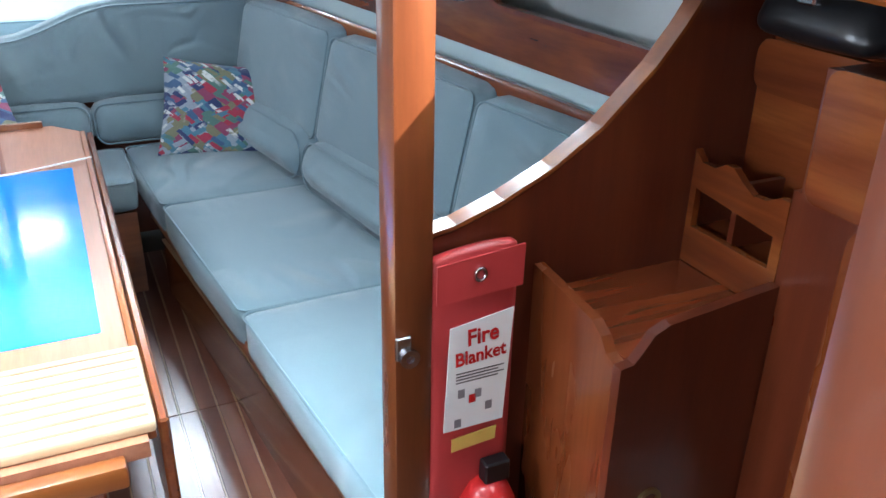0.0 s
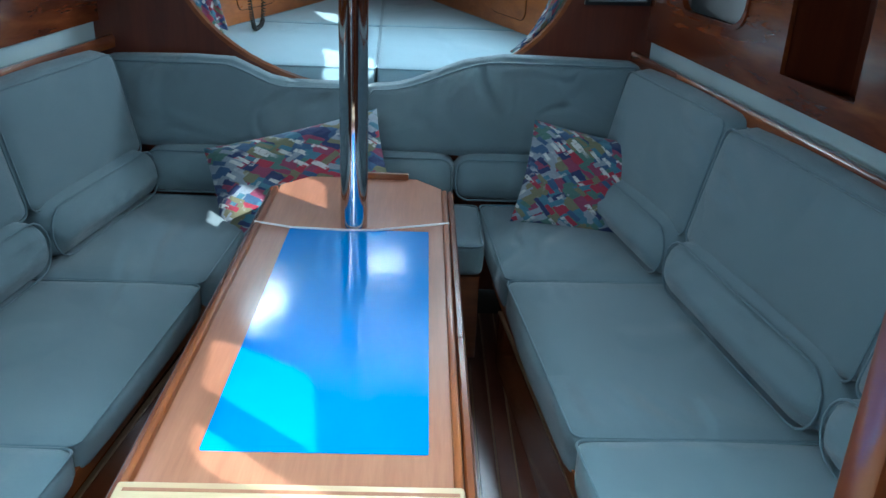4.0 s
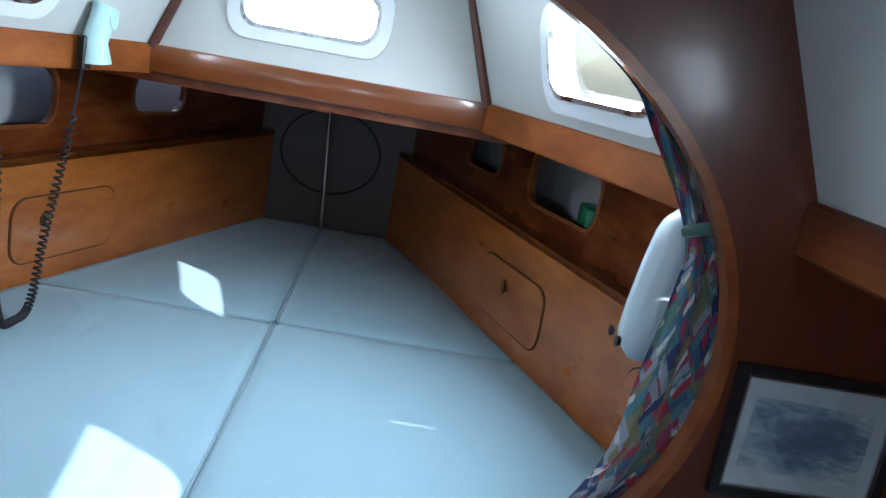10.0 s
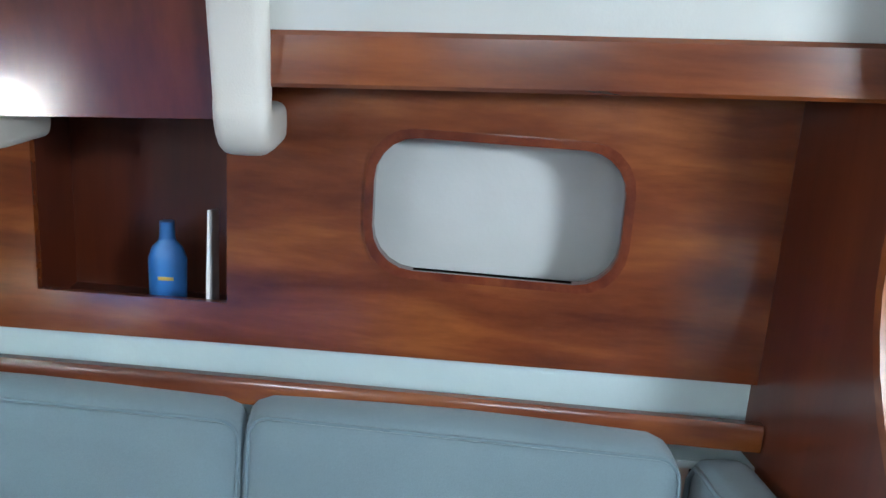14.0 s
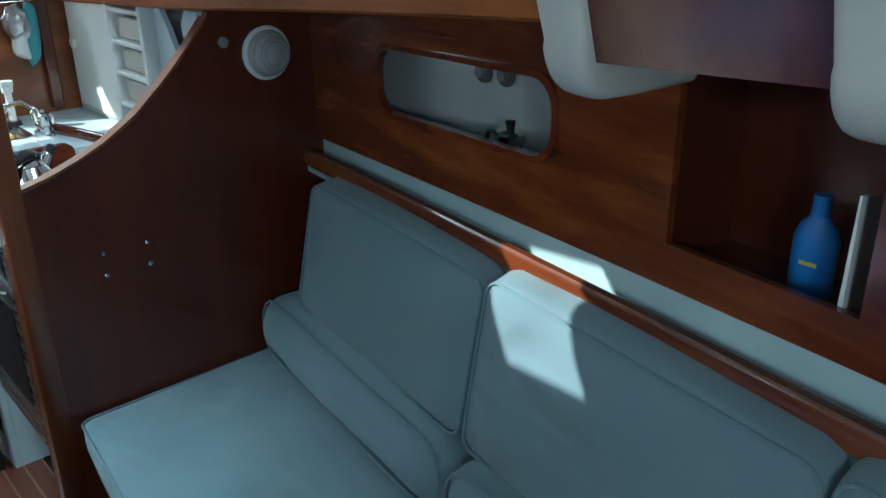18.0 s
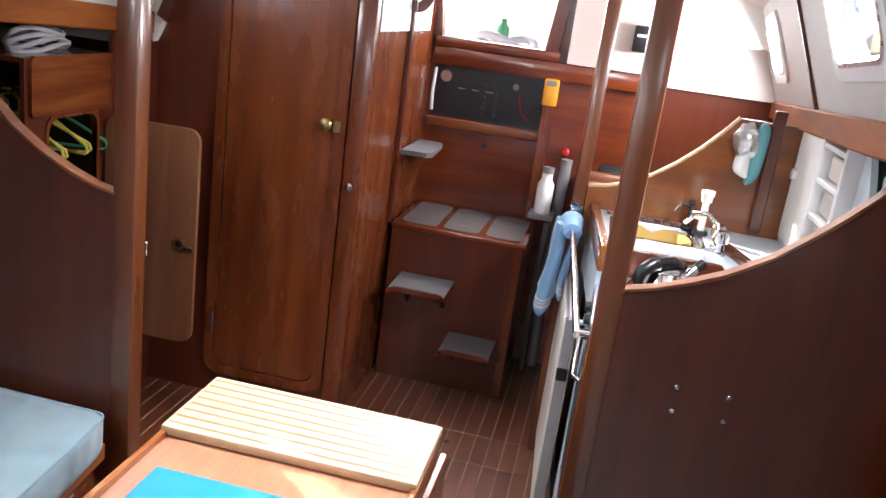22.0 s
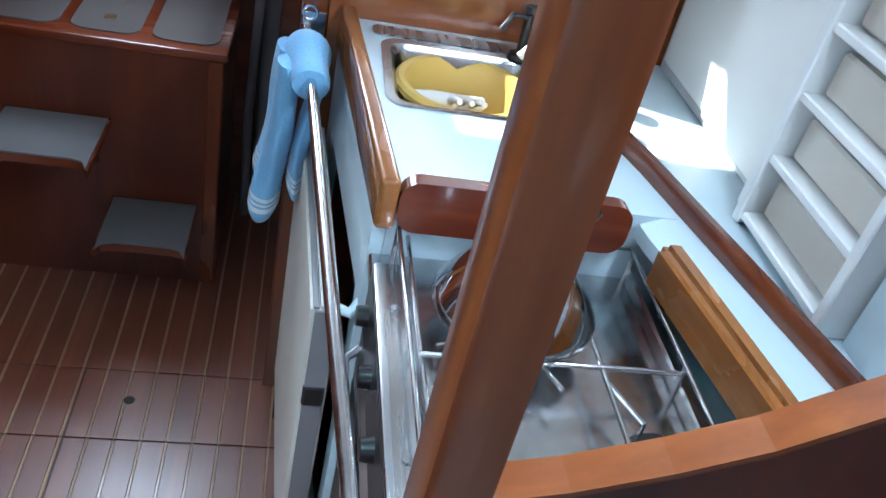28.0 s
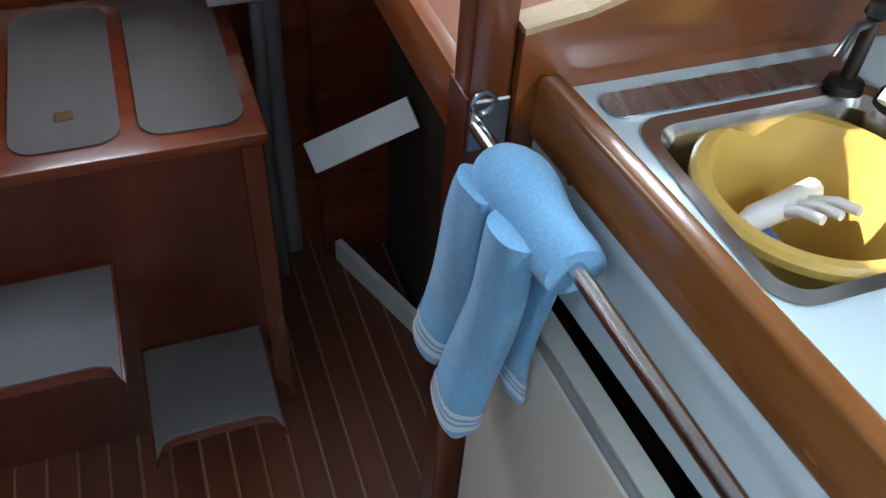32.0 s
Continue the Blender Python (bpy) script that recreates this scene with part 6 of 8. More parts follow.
part("handle", tube([(0.068, 0.012, 0.022), (0.04, 0.0, 0.014), (0.0, -0.012, 0.006), (-0.05, -0.030, 0.0)], [0.008, 0.013, 0.014, 0.012], 12), PLASTIC, brush, "", 60)
for k in (-0.020, 0.0, 0.020):
    part("prong", tube([(-0.008 + k, -0.008, 0.008), (-0.016 + k, 0.014, 0.024), (-0.020 + k, 0.034, 0.030)], [0.007, 0.006, 0.005], 8), PLASTIC, brush, "", 60)
part("cloth", cushion([(0.005, -0.02, -0.035), (0.06, -0.02, -0.035), (0.06, 0.02, -0.035), (0.005, 0.02, -0.035), (0.005, -0.02, -0.012), (0.06, -0.02, -0.012), (0.06, 0.02, -0.012), (0.005, 0.02, -0.012)], 0.004, 0.008, 5), BLUE, brush, "small blue cloth", 60)
tap = thing("mixer_tap", "chrome mixer tap with a swan neck and two lever heads", "tap", at=(-0.832, -3.06, CZ))
part("body", tube([(0.0, 0.06, 0.022), (0.0, -0.02, 0.022)], 0.013, 12), CHROME, tap, "", 60)
for y in (0.055, -0.02):
    part("pillar", lathe([(0, 0), (0.018, 0), (0.018, 0.006), (0.011, 0.01), (0.011, 0.03), (0, 0.03)], (0, y, 0.0), 18), CHROME, tap, "", 40)
    part("tap_head", lathe([(0, 0.03), (0.012, 0.03), (0.02, 0.036), (0.021, 0.062), (0.016, 0.068), (0, 0.07)], (0.0, y, 0.0), 10), CHROME, tap, "", 40)
part("spout", tube([(0.0, 0.02, 0.03), (0.012, 0.01, 0.075), (0.04, -0.015, 0.095), (0.075, -0.045, 0.085), (0.082, -0.05, 0.066)], 0.0075, 12), CHROME, tap, "", 60)
ft = thing("foot_pump_tap", "white plastic galley pump tap on a black base", "tap", at=(-0.800, -3.222, CZ + 0.001))
part("base", lathe([(0, 0), (0.024, 0), (0.022, 0.012), (0, 0.014)], (0, 0, 0), 18), BLACK, ft, "", 40)
part("pillar", lathe([(0, 0.01), (0.011, 0.01), (0.010, 0.10), (0, 0.10)], (0, 0, 0), 16), PLASTIC, ft, "", 40)
part("head", lathe([(0, 0.10), (0.016, 0.10), (0.017, 0.118), (0.02, 0.12), (0.02, 0.134), (0, 0.136)], (0, 0, 0), 16), PLASTIC, ft, "", 40)
part("spout", tube([(0, 0, 0.045), (0.028, 0.012, 0.055), (0.052, 0.022, 0.03)], 0.007, 10), PLASTIC, ft, "", 60)
bt = thing("pump_tap", "small dark brown pump tap beside the sink", "tap", at=(-0.765, -3.262, CZ + 0.004))
part("pillar", lathe([(0, 0), (0.02, 0), (0.018, 0.008), (0.008, 0.012), (0.007, 0.075), (0.012, 0.08), (0.01, 0.09), (0, 0.09)], (0, 0, 0), 16), BLACK, bt, "", 40)
part("spout", tube([(0, 0, 0.07), (0.03, 0.01, 0.075), (0.045, 0.016, 0.05)], 0.005, 8), BLACK, bt, "", 60)

# ice box door, towel rail and towel
leaf = thing("ice_box_door", "beige ice box door with grey edge, standing ajar", "cabinet door", at=(0, 0, 0))
A, B = Vector((-0.425, -3.30, 0.10)), Vector((-0.453, -2.817, 0.10))
o = Vector((-0.038, 0, 0))
H = Vector((0, 0, 0.60))
part("slab", hexa([A + o, B + o, B, A, A + o + H, B + o + H, B + H, A + H]), BEIGE, leaf, "", 30)
part("top_strip", hexa([A + o + H * 1.0005, B + o + H * 1.0005, B + o * 0.35 + H * 1.0005, A + o * 0.35 + H * 1.0005, A + o + H * 1.012, B + o + H * 1.012, B + o * 0.35 + H * 1.012, A + o * 0.35 + H * 1.012]), CREAM, leaf, "pale top strip")
part("gasket", hexa([A + o * 0.3 + H * 1.0005, B + o * 0.3 + H * 1.0005, B + o * 0.1 + H * 1.0005, A + o * 0.1 + H * 1.0005, A + o * 0.3 + H * 1.008, B + o * 0.3 + H * 1.008, B + o * 0.1 + H * 1.008, A + o * 0.1 + H * 1.008]), GREYPVC, leaf, "grey rubber gasket")
part("front_gasket", hexa([B + o * 0.9 + Vector((0, 0.0005, 0)), B + o * 0.15 + Vector((0, 0.0005, 0)), B + o * 0.15 + Vector((0, 0.005, 0)), B + o * 0.9 + Vector((0, 0.005, 0)), B + o * 0.9 + H + Vector((0, 0.0005, 0)), B + o * 0.15 + H + Vector((0, 0.0005, 0)), B + o * 0.15 + H + Vector((0, 0.005, 0)), B + o * 0.9 + H + Vector((0, 0.005, 0))]), GREYPVC, leaf, "olive grey door edge")
part("latch", box(-0.488, -0.457, -2.83, -2.809, 0.52, 0.56, 0.004), BLACK, leaf, "black latch")
part("hinge", tube([(-0.49, -2.835, 0.69), (-0.505, -2.815, 0.70), (-0.518, -2.83, 0.71)], 0.008, 8), PALEBLUE, leaf, "", 60)
part("foot", box(-0.465, -0.43, -3.29, -3.25, 0.0, 0.102), DARK, leaf)
part("foot", box(-0.488, -0.455, -2.87, -2.84, 0.0, 0.102), DARK, leaf)
rail = thing("towel_rail", "polished steel rail along the galley front", "rail")
R0, R1 = Vector((-0.412, -3.345, 0.872)), Vector((-0.487, -2.395, 0.822))
part("bar", tube([R0, R1], 0.0085, 14), STEEL, rail, "", 60)
part("bracket", box(-0.446, -0.404, -3.3455, -3.341, 0.84, 0.90, 0.002), STEEL, rail)
part("bracket", tube([R1, R1 + Vector((-0.005, -0.012, 0)), R1 + Vector((-0.03, -0.012, 0))], 0.008, 10), STEEL, rail, "", 60)
part("eyelet", tube([R0 + Vector((0.012 * math.cos(a) - 0.005, 0.004, 0.026 + 0.012 * math.sin(a))) for a in np.linspace(0, 6.283, 12, endpoint=False)], 0.003, 6, True), STEEL, rail, "", 60)


def terry_roll(yc, xo, drop, wy, dx, lean, seed, d0=0.0, d1=1.0, swell_=0.0):
    """A soft folded length of terry cloth hanging from the rail, rounded at its lower end."""
    b = bmesh.new()
    loops = []
    n = 30 if d1 - d0 > 0.5 else 4
    for j in range(n + 1):
        d = d0 + (d1 - d0) * j / n
        close = math.sqrt(max(1 - (max(d - 0.9, 0) / 0.1) ** 2, 0.0025))
        hw = (wy * (0.72 + 0.28 * math.sqrt(d)) + swell_) * (0.45 + 0.55 * close)
        ht = (dx * (0.75 + 0.35 * d) + swell_) * close
        cy, cx, z = yc + lean * d, xo + 0.022 * d + 0.004 * math.sin(d * 6 + seed), 0.868 - drop * d
        ring_ = []
        for k in range(28):
            a = 2 * math.pi * k / 28
            w = 1 + 0.07 * math.sin(3 * a + seed + 2.0 * d) + 0.035 * math.sin(5 * a - seed + 7 * d)
            ring_.append(b.verts.new((cx + ht * math.sin(a) * w, cy + hw * math.cos(a) * w, z + 0.008 * math.cos(a * 2 + seed) * d)))
        loops.append(ring_)
    for a, c in zip(loops, loops[1:]):
        for k in range(28):
            b.faces.new((a[k], a[(k + 1) % 28], c[(k + 1) % 28], c[k]))
    if d1 - d0 > 0.5:
        b.faces.new(loops[0])
        b.faces.new(loops[-1][::-1])
    return b


tw = thing("towel", "blue terry towel with white woven bands hanging over the rail", "towel")
saddle = bmesh.new()
rows_ = []
for j in range(13):
    t = j / 12
    c = R0.lerp(R1, 0.055 + 0.15 * t)
    r = 0.030 + 0.004 * math.sin(7 * t) - 0.008 * abs(2 * t - 1) ** 4
    rows_.append([saddle.verts.new(c + Vector((r * 1.15 * math.sin(a), 0, r * math.cos(a) - 0.004))) for a in np.linspace(0, 2 * math.pi, 22, endpoint=False)])
for a, c in zip(rows_, rows_[1:]):
    for k in range(22):
        saddle.faces.new((a[k], a[(k + 1) % 22], c[(k + 1) % 22], c[k]))
saddle.faces.new(rows_[0])
saddle.faces.new(rows_[-1][::-1])
part("saddle", saddle, TOWEL, tw, "", 70)
ROLLS = [(-3.268, -0.388, 0.265, 0.040, 0.020, -0.03, 1.0), (-3.205, -0.394, 0.315, 0.042, 0.024, -0.03, 2.6), (-3.235, -0.440, 0.25, 0.060, 0.014, 0.0, 4.0)]
for q in ROLLS:
    roll_ = part("fold", terry_roll(*q), TOWEL, tw, "", 70)
    for a, c in ((0.79, 0.815), (0.83, 0.845), (0.86, 0.892)):
        part("woven_band", terry_roll(*q, a, c, 0.0016), TOWELWHITE, roll_, "white woven band", 70)

# stove and kettle
SX0, SX1, SY0, SY1, SZT = -0.875, -0.515, -2.818, -2.40, 0.815
stove = thing("galley_stove", "stainless steel gimballed gas stove with wire fiddles", "stove")
part("hob", box(SX0, SX1, SY0, SY1, SZT - 0.03, SZT - 0.012, 0.003), STEEL, stove)
part("front_lip", box(SX1 - 0.05, SX1, SY0 + 0.05, SY1, SZT - 0.012, SZT + 0.012, 0.004, 2), BRUSHED, stove, "brushed steel front lip", 30)
part("back_lip", box(SX0, SX0 + 0.02, SY0, SY1, SZT - 0.012, SZT + 0.01, 0.003), STEEL, stove)
oven = part("oven_front", box(SX1 - 0.012, SX1 - 0.002, SY0 + 0.05, SY1, 0.30, SZT - 0.03, 0.003), BRUSHED, stove)
part("oven_glass", box(SX1 - 0.002, SX1 + 0.001, SY0 + 0.08, SY1 - 0.03, 0.40, 0.66), BLACK, oven, "dark oven window")
part("oven_handle", tube([(SX1 + 0.0, SY0 + 0.07, 0.70), (SX1 + 0.018, SY0 + 0.09, 0.70), (SX1 + 0.018, SY1 - 0.05, 0.70), (SX1, SY1 - 0.03, 0.70)], 0.006, 10), STEEL, oven, "", 60)
part("control_strip", box(SX1 - 0.002, SX1 + 0.001, SY0 + 0.06, SY1 - 0.02, 0.74, 0.82), BLACK, stove, "dark control strip")
for y in (-2.72, -2.62, -2.52):
    part("control_knob", lathe([(0, 0), (0.014, 0), (0.012, 0.014), (0, 0.015)], (SX1 + 0.001, y, 0.78), 16, "x"), BLACK, stove, "", 40)
part("oven_body", box(SX0 + 0.02, SX1 - 0.014, SY0 + 0.06, SY1 - 0.01, 0.28, SZT - 0.032), GREYPVC, stove)
for cx, cy in ((-0.67, -2.66), (-0.80, -2.50)):
    part("burner", lathe([(0, 0), (0.035, 0), (0.035, 0.01), (0.026, 0.014), (0.026, 0.02), (0, 0.022)], (cx, cy, SZT - 0.012), 24), BLACK, stove, "black gas burner", 40)
    for k in range(4):
        a = k * math.pi / 2 + 0.4
        part("pan_support", tube([(cx + 0.10 * math.cos(a), cy + 0.10 * math.sin(a), SZT + 0.018), (cx + 0.03 * math.cos(a), cy + 0.03 * math.sin(a), SZT + 0.018), (cx + 0.03 * math.cos(a), cy + 0.03 * math.sin(a), SZT - 0.01)], 0.003, 6), STEEL, stove, "", 60)
zf = SZT + 0.035
for pts in ([(SX1 - 0.03, SY0 + 0.0, zf), (SX1 - 0.03, SY1, zf)], [(SX1 - 0.045, SY0 + 0.0, zf - 0.018), (SX1 - 0.045, SY1, zf - 0.018)], [(SX0 + 0.02, SY0, zf), (SX0 + 0.02, SY1, zf)], [(SX1 - 0.03, SY0, zf), (SX0 + 0.02, SY0, zf)], [(SX1 - 0.03, SY1 - 0.005, zf), (SX0 + 0.02, SY1 - 0.005, zf)], [(SX1 - 0.04, -2.60, zf - 0.01), (SX0 + 0.02, -2.60, zf - 0.01)], [(-0.76, SY0, zf - 0.012), (-0.76, SY1, zf - 0.012)]):
    part("fiddle_wire", tube(pts, 0.0032, 8), STEEL, stove, "", 60)
for x in (SX1 - 0.03, SX0 + 0.02):
    for y in (SY0 + 0.01, -2.6, SY1 - 0.01):
        part("fiddle_post", tube([(x, y, SZT - 0.012), (x, y, zf)], 0.004, 8), STEEL, stove, "", 60)
for y in (-2.683, -2.47):
    part("bolt", lathe([(0, 0), (0.006, 0), (0.005, 0.003), (0, 0.003)], (SX1 - 0.022, y, SZT + 0.012), 10), STEEL, stove)
structure("stove_recess", box(-1.0, -0.545, -2.398, -2.362, 0.0, 0.86), PALEBLUE, "pale blue panel at the forward side of the stove", "cabinet side")
structure("stove_back", box(-0.96, -0.94, -2.82, -2.40, 0.0, 0.892), PALEBLUE, "pale blue panel behind the stove", "cabinet side")
solo("gas_tap", box(-0.94, -0.90, -2.80, -2.73, 0.84, 0.885, 0.006, 2), BLACK, "black knob bracket behind the stove", "knob", smooth=30).location = (0.0, 0, -0.004)
KX, KY, KZ = -0.672, -2.688, SZT + 0.021
ket = thing("kettle", "polished steel kettle with a black handle on the stove", "kettle", at=(KX, KY, KZ))
part("body", lathe([(0.0, 0.0), (0.088, 0.0), (0.095, 0.005), (0.096, 0.013), (0.090, 0.020), (0.087, 0.028), (0.046, 0.080), (0.042, 0.083)], (0, 0, 0), 56), CHROME, ket, "", 50)
part("lid", lathe([(0.044, 0.081), (0.045, 0.084), (0.036, 0.090), (0.014, 0.093), (0, 0.093)], (0, 0, 0), 36), CHROME, ket, "", 50)
hd = Vector((0.72, 0.69, 0))
up = Vector((0, 0, 1))
grip = bmesh.new()
sec = []
for d, z in ((0.082, 0.045), (0.090, 0.066), (0.082, 0.086), (0.052, 0.099), (0.012, 0.104), (-0.024, 0.100), (-0.048, 0.090), (-0.056, 0.072)):
    sec.append(hd * d + up * z)
tube(sec, [0.012, 0.014, 0.0165, 0.0175, 0.0175, 0.0165, 0.015, 0.011], 12, False, grip)
part("handle", grip, BLACK, ket, "broad black plastic handle", 60)
part("spout", tube([hd * -0.055 + up * 0.045, hd * -0.085 + up * 0.062, hd * -0.105 + up * 0.078], [0.02, 0.016, 0.014], 14), CHROME, ket, "", 60)
part("whistle", tube([hd * -0.106 + up * 0.079, hd * -0.132 + up * 0.092], 0.013, 12), BLACK, ket, "black whistle cap", 60)
part("spring_clip", tube([hd * -0.072 + up * 0.088, hd * -0.09 + up * 0.088, hd * -0.108 + up * 0.086], 0.005, 8), STEEL, ket, "steel trigger of the whistle", 60)

# galley cupboards outboard
structure("wall_galley_outboard", box(-1.19, -1.17, -3.31, -2.36, 0.85, 1.30), LINER, "grey-white back wall of the galley", "wall")
cup = thing("galley_cupboard", "pale grey sliding cupboard beside the sink", "cupboard", at=(0, 0, 0))
part("back_panel", box(-1.06, -1.045, -3.33, -2.86, CZ + 0.001, 1.275), LINER, cup)
part("slider", box(-1.043, -1.037, -3.31, -3.08, CZ + 0.02, 1.26, 0.003), WHITE, cup, "translucent grey slider")
part("slider", box(-1.034, -1.028, -3.10, -2.88, CZ + 0.02, 1.26, 0.003), WHITE, cup, "translucent grey slider")
part("post", box(-1.06, -1.01, -2.885, -2.855, CZ + 0.001, 1.275, 0.003), PLASTIC, cup)
part("knob", lathe([(0, 0), (0.016, 0), (0.016, 0.012), (0, 0.014)], (-1.037, -3.27, 1.12), 14, "x"), PLASTIC, cup, "", 40)
rack = thing("spice_rack", "white ladder-like rack with beige drawers", "rack")
for y in (-2.835, -2.615):
    part("upright", box(-1.045, -0.985, y - 0.008, y + 0.008, CZ + 0.001, 1.285, 0.002), PLASTIC, rack)
for i in range(5):
    z = CZ + 0.01 + i * 0.086
    part("shelf", box(-1.045, -0.988, -2.826, -2.624, z, z + 0.012, 0.002), PLASTIC, rack)
    if i < 4:
        part("drawer", box(-1.045, -1.010, -2.82, -2.63, z + 0.014, z + 0.070, 0.004), BEIGE, rack, "beige drawer front")
fac = [(2.60, CZ), (2.36, CZ), (2.36, 1.285), (2.42, 1.285), (2.45, 1.25), (2.44, 1.2), (2.47, 1.17), (2.50, 1.185), (2.53, 1.235), (2.57, 1.285), (2.60, 1.285)]
structure("galley_locker_front", plate(fac, [[(2.585, 0.99), (2.39, 0.99), (2.39, 1.09), (2.585, 1.09)]], (-1.035, 0, 0), (0, -1, 0), (0, 0, 1), -0.014), PALEBLUE, "pale blue locker front with a scalloped cut-out", "cabinet front")
solo("red_cloth", cushion([(-1.16, -2.60, 0.915), (-1.09, -2.60, 0.915), (-1.09, -2.44, 0.915), (-1.16, -2.44, 0.915), (-1.15, -2.59, 0.99), (-1.10, -2.59, 0.99), (-1.10, -2.45, 0.99), (-1.15, -2.45, 0.99)], 0.01, 0.025, 7, 4, 0.01), RED, "crumpled red and white cloth in the galley locker", "cloth", smooth=60)
hang = thing("hanging_dishcloth", "dishcloth and foil ball hanging on the galley bulkhead", "dishcloth", at=(-0.885, GY + 0.035, 1.19))
f = bmesh.new()
bmesh.ops.create_icosphere(f, subdivisions=3, radius=0.045)
for v in f.verts:
    v.co = Vector((v.co.x * 0.9, v.co.y * 0.6, v.co.z * 1.2)) * (1 + 0.28 * noise.noise(v.co * 45))
part("foil", f, FOIL, hang, "crumpled silver foil")
part("cloth", cushion([(-0.055, -0.02, -0.1), (-0.02, -0.02, -0.13), (-0.02, 0.01, -0.13), (-0.055, 0.01, -0.1), (-0.06, -0.02, 0.05), (-0.025, -0.02, 0.06), (-0.025, 0.01, 0.06), (-0.06, 0.01, 0.05)], 0.006, 0.012, 6, 8, 0.01), TEAL, hang, "teal cloth", 60)
part("rag", cushion([(-0.03, -0.015, -0.12), (0.02, -0.015, -0.1), (0.02, 0.012, -0.1), (-0.03, 0.012, -0.12), (-0.02, -0.015, -0.03), (0.015, -0.015, -0.03), (0.015, 0.012, -0.03), (-0.02, 0.012, -0.03)], 0.004, 0.01, 5, 2, 0.01), PAPER, hang, "white rag", 60)
for dx in (0.0, 0.105):
    for z in (0.776, 0.721):
        solo("coach_bolt", lathe([(0, 0), (0.006, 0), (0.0055, 0.003), (0.002, 0.005), (0, 0.005)], (-0.812 + dx, MID, z), 12, "y"), STEEL, "small steel bolt head in the bulkhead", "bolt", "bulkhead bolts", smooth=40)

# ---- starboard, aft of the bulkhead: desk box, hanging locker ----
desk = thing("desk_box", "varnished mahogany box seat with a notched corner beside the bulkhead", "box", at=(0, 0, 0))
part("side_board", plate([(2.384, 0.0), (2.589, 0.0), (2.589, 0.833), (2.572, 0.838), (2.558, 0.856), (2.535, 0.868), (2.384, 0.882)], [], (0.775, 0, 0), (0, -1, 0), (0, 0, 1), -0.016), TEAK_Z, desk)
part("aft_board", plate([(0.775, 0.0), (1.02, 0.0), (1.02, 0.90), (0.845, 0.882), (0.822, 0.872), (0.808, 0.852), (0.795, 0.836), (0.775, 0.833)], [], (0, -2.605, 0), (1, 0, 0), (0, 0, 1), -0.016), MAHOGANY_Z, desk)
part("floor_board", box(0.791, 1.14, -2.589, -2.386, 0.826, 0.838), MAHOGANY_X, desk)
part("finger_ring", lathe([(0.013, 0), (0.020, 0), (0.020, 0.005), (0.013, 0.005), (0.013, 0)], (0.85, -2.610, 0.60), 20, "y"), BRASS, desk, "copper finger ring", 40)
tray = thing("letter_rack", "small wooden rack with a scalloped top and pigeonholes", "rack", at=(0, 0, 0))
sc = [(2.388, 0.8395), (2.575, 0.8395), (2.575, 1.004), (2.558, 1.004), (2.535, 0.992), (2.51, 0.990), (2.488, 1.002), (2.468, 1.016), (2.452, 1.016), (2.432, 1.004), (2.405, 1.004), (2.388, 1.02)]
part("front", plate(sc, [[(2.40, 0.90), (2.558, 0.90), (2.558, 0.948), (2.40, 0.962)]], (1.042, 0, 0), (0, -1, 0), (0, 0, 1), -0.012), MAHOGANY_Y, tray)
part("divider", box(1.055, 1.138, -2.475, -2.465, 0.8395, 0.99), MAHOGANY_Z, tray)
part("end", box(1.043, 1.138, -2.589, -2.5755, 0.8395, 1.022), MAHOGANY_Z, tray)
part("shelf", box(1.055, 1.138, -2.574, -2.386, 0.885, 0.892), MAHOGANY_Y, tray)
structure("desk_back", box(1.14, 1.155, -2.605, -2.386, 0.826, 1.175), MAHOGANY_Y, "mahogany panel behind the letter rack", "wall")
structure("trim_desk_back", plate(rrect(2.39, 2.604, 1.105, 1.18, 0.025), [], (1.126, 0, 0), (0, -1, 0), (0, 0, 1), -0.012), MAHOGANY_Y, "varnished teak fiddle above the letter rack", "trim", 40)
LOCK = rrect(2.70, 2.925, 0.35, 1.02, 0.04)
SLOT = rrect(3.06, 3.135, 0.80, 1.15, 0.036)
lw = structure("wall_hanging_locker", plate([(2.607, 0.0), (3.26, 0.0), (3.26, 1.245), (3.0, 1.245), (3.0, 1.19), (2.607, 1.19)], [LOCK, SLOT], (1.02, 0, 0), (0, -1, 0), (0, 0, 1), -0.014), MAHOGANY_Z, "mahogany front of the hanging locker with a rounded doorway", "wall")
part("opening_edge", ring(grow(LOCK, 0.012), LOCK, (1.016, 0, 0), (0, -1, 0), (0, 0, 1), -0.02), TEAK_Z, lw, "teak edging of the locker doorway", 40)
part("slot_edge", ring(grow(SLOT, 0.008), SLOT, (1.017, 0, 0), (0, -1, 0), (0, 0, 1), -0.018), TEAK_Z, lw, "", 40)
part("mirror", box(1.036, 1.04, -3.15, -3.04, 0.78, 1.17), PALEBLUE, lw, "pale panel behind the tall slot")
for y in (-3.04, -3.16):
    hk = thing("coat_hook", "chrome double coat hook above the tall slot", "hook", "coat hooks", at=(1.02, y, 1.19))
    part("plate", box(-0.004, 0, -0.01, 0.01, -0.014, 0.014, 0.001), CHROME, hk)
    part("prong", tube([(-0.003, 0, -0.004), (-0.025, 0, -0.008), (-0.036, 0, 0.004)], 0.004, 8), CHROME, hk, "", 60)
# hanging locker's inner shade is painted on its back and divider
structure("locker_inside", box(1.38, 1.40, -3.26, -2.65, 0.0, 1.24), DARK, "inside of the hanging locker, its shade painted near black", "wall")
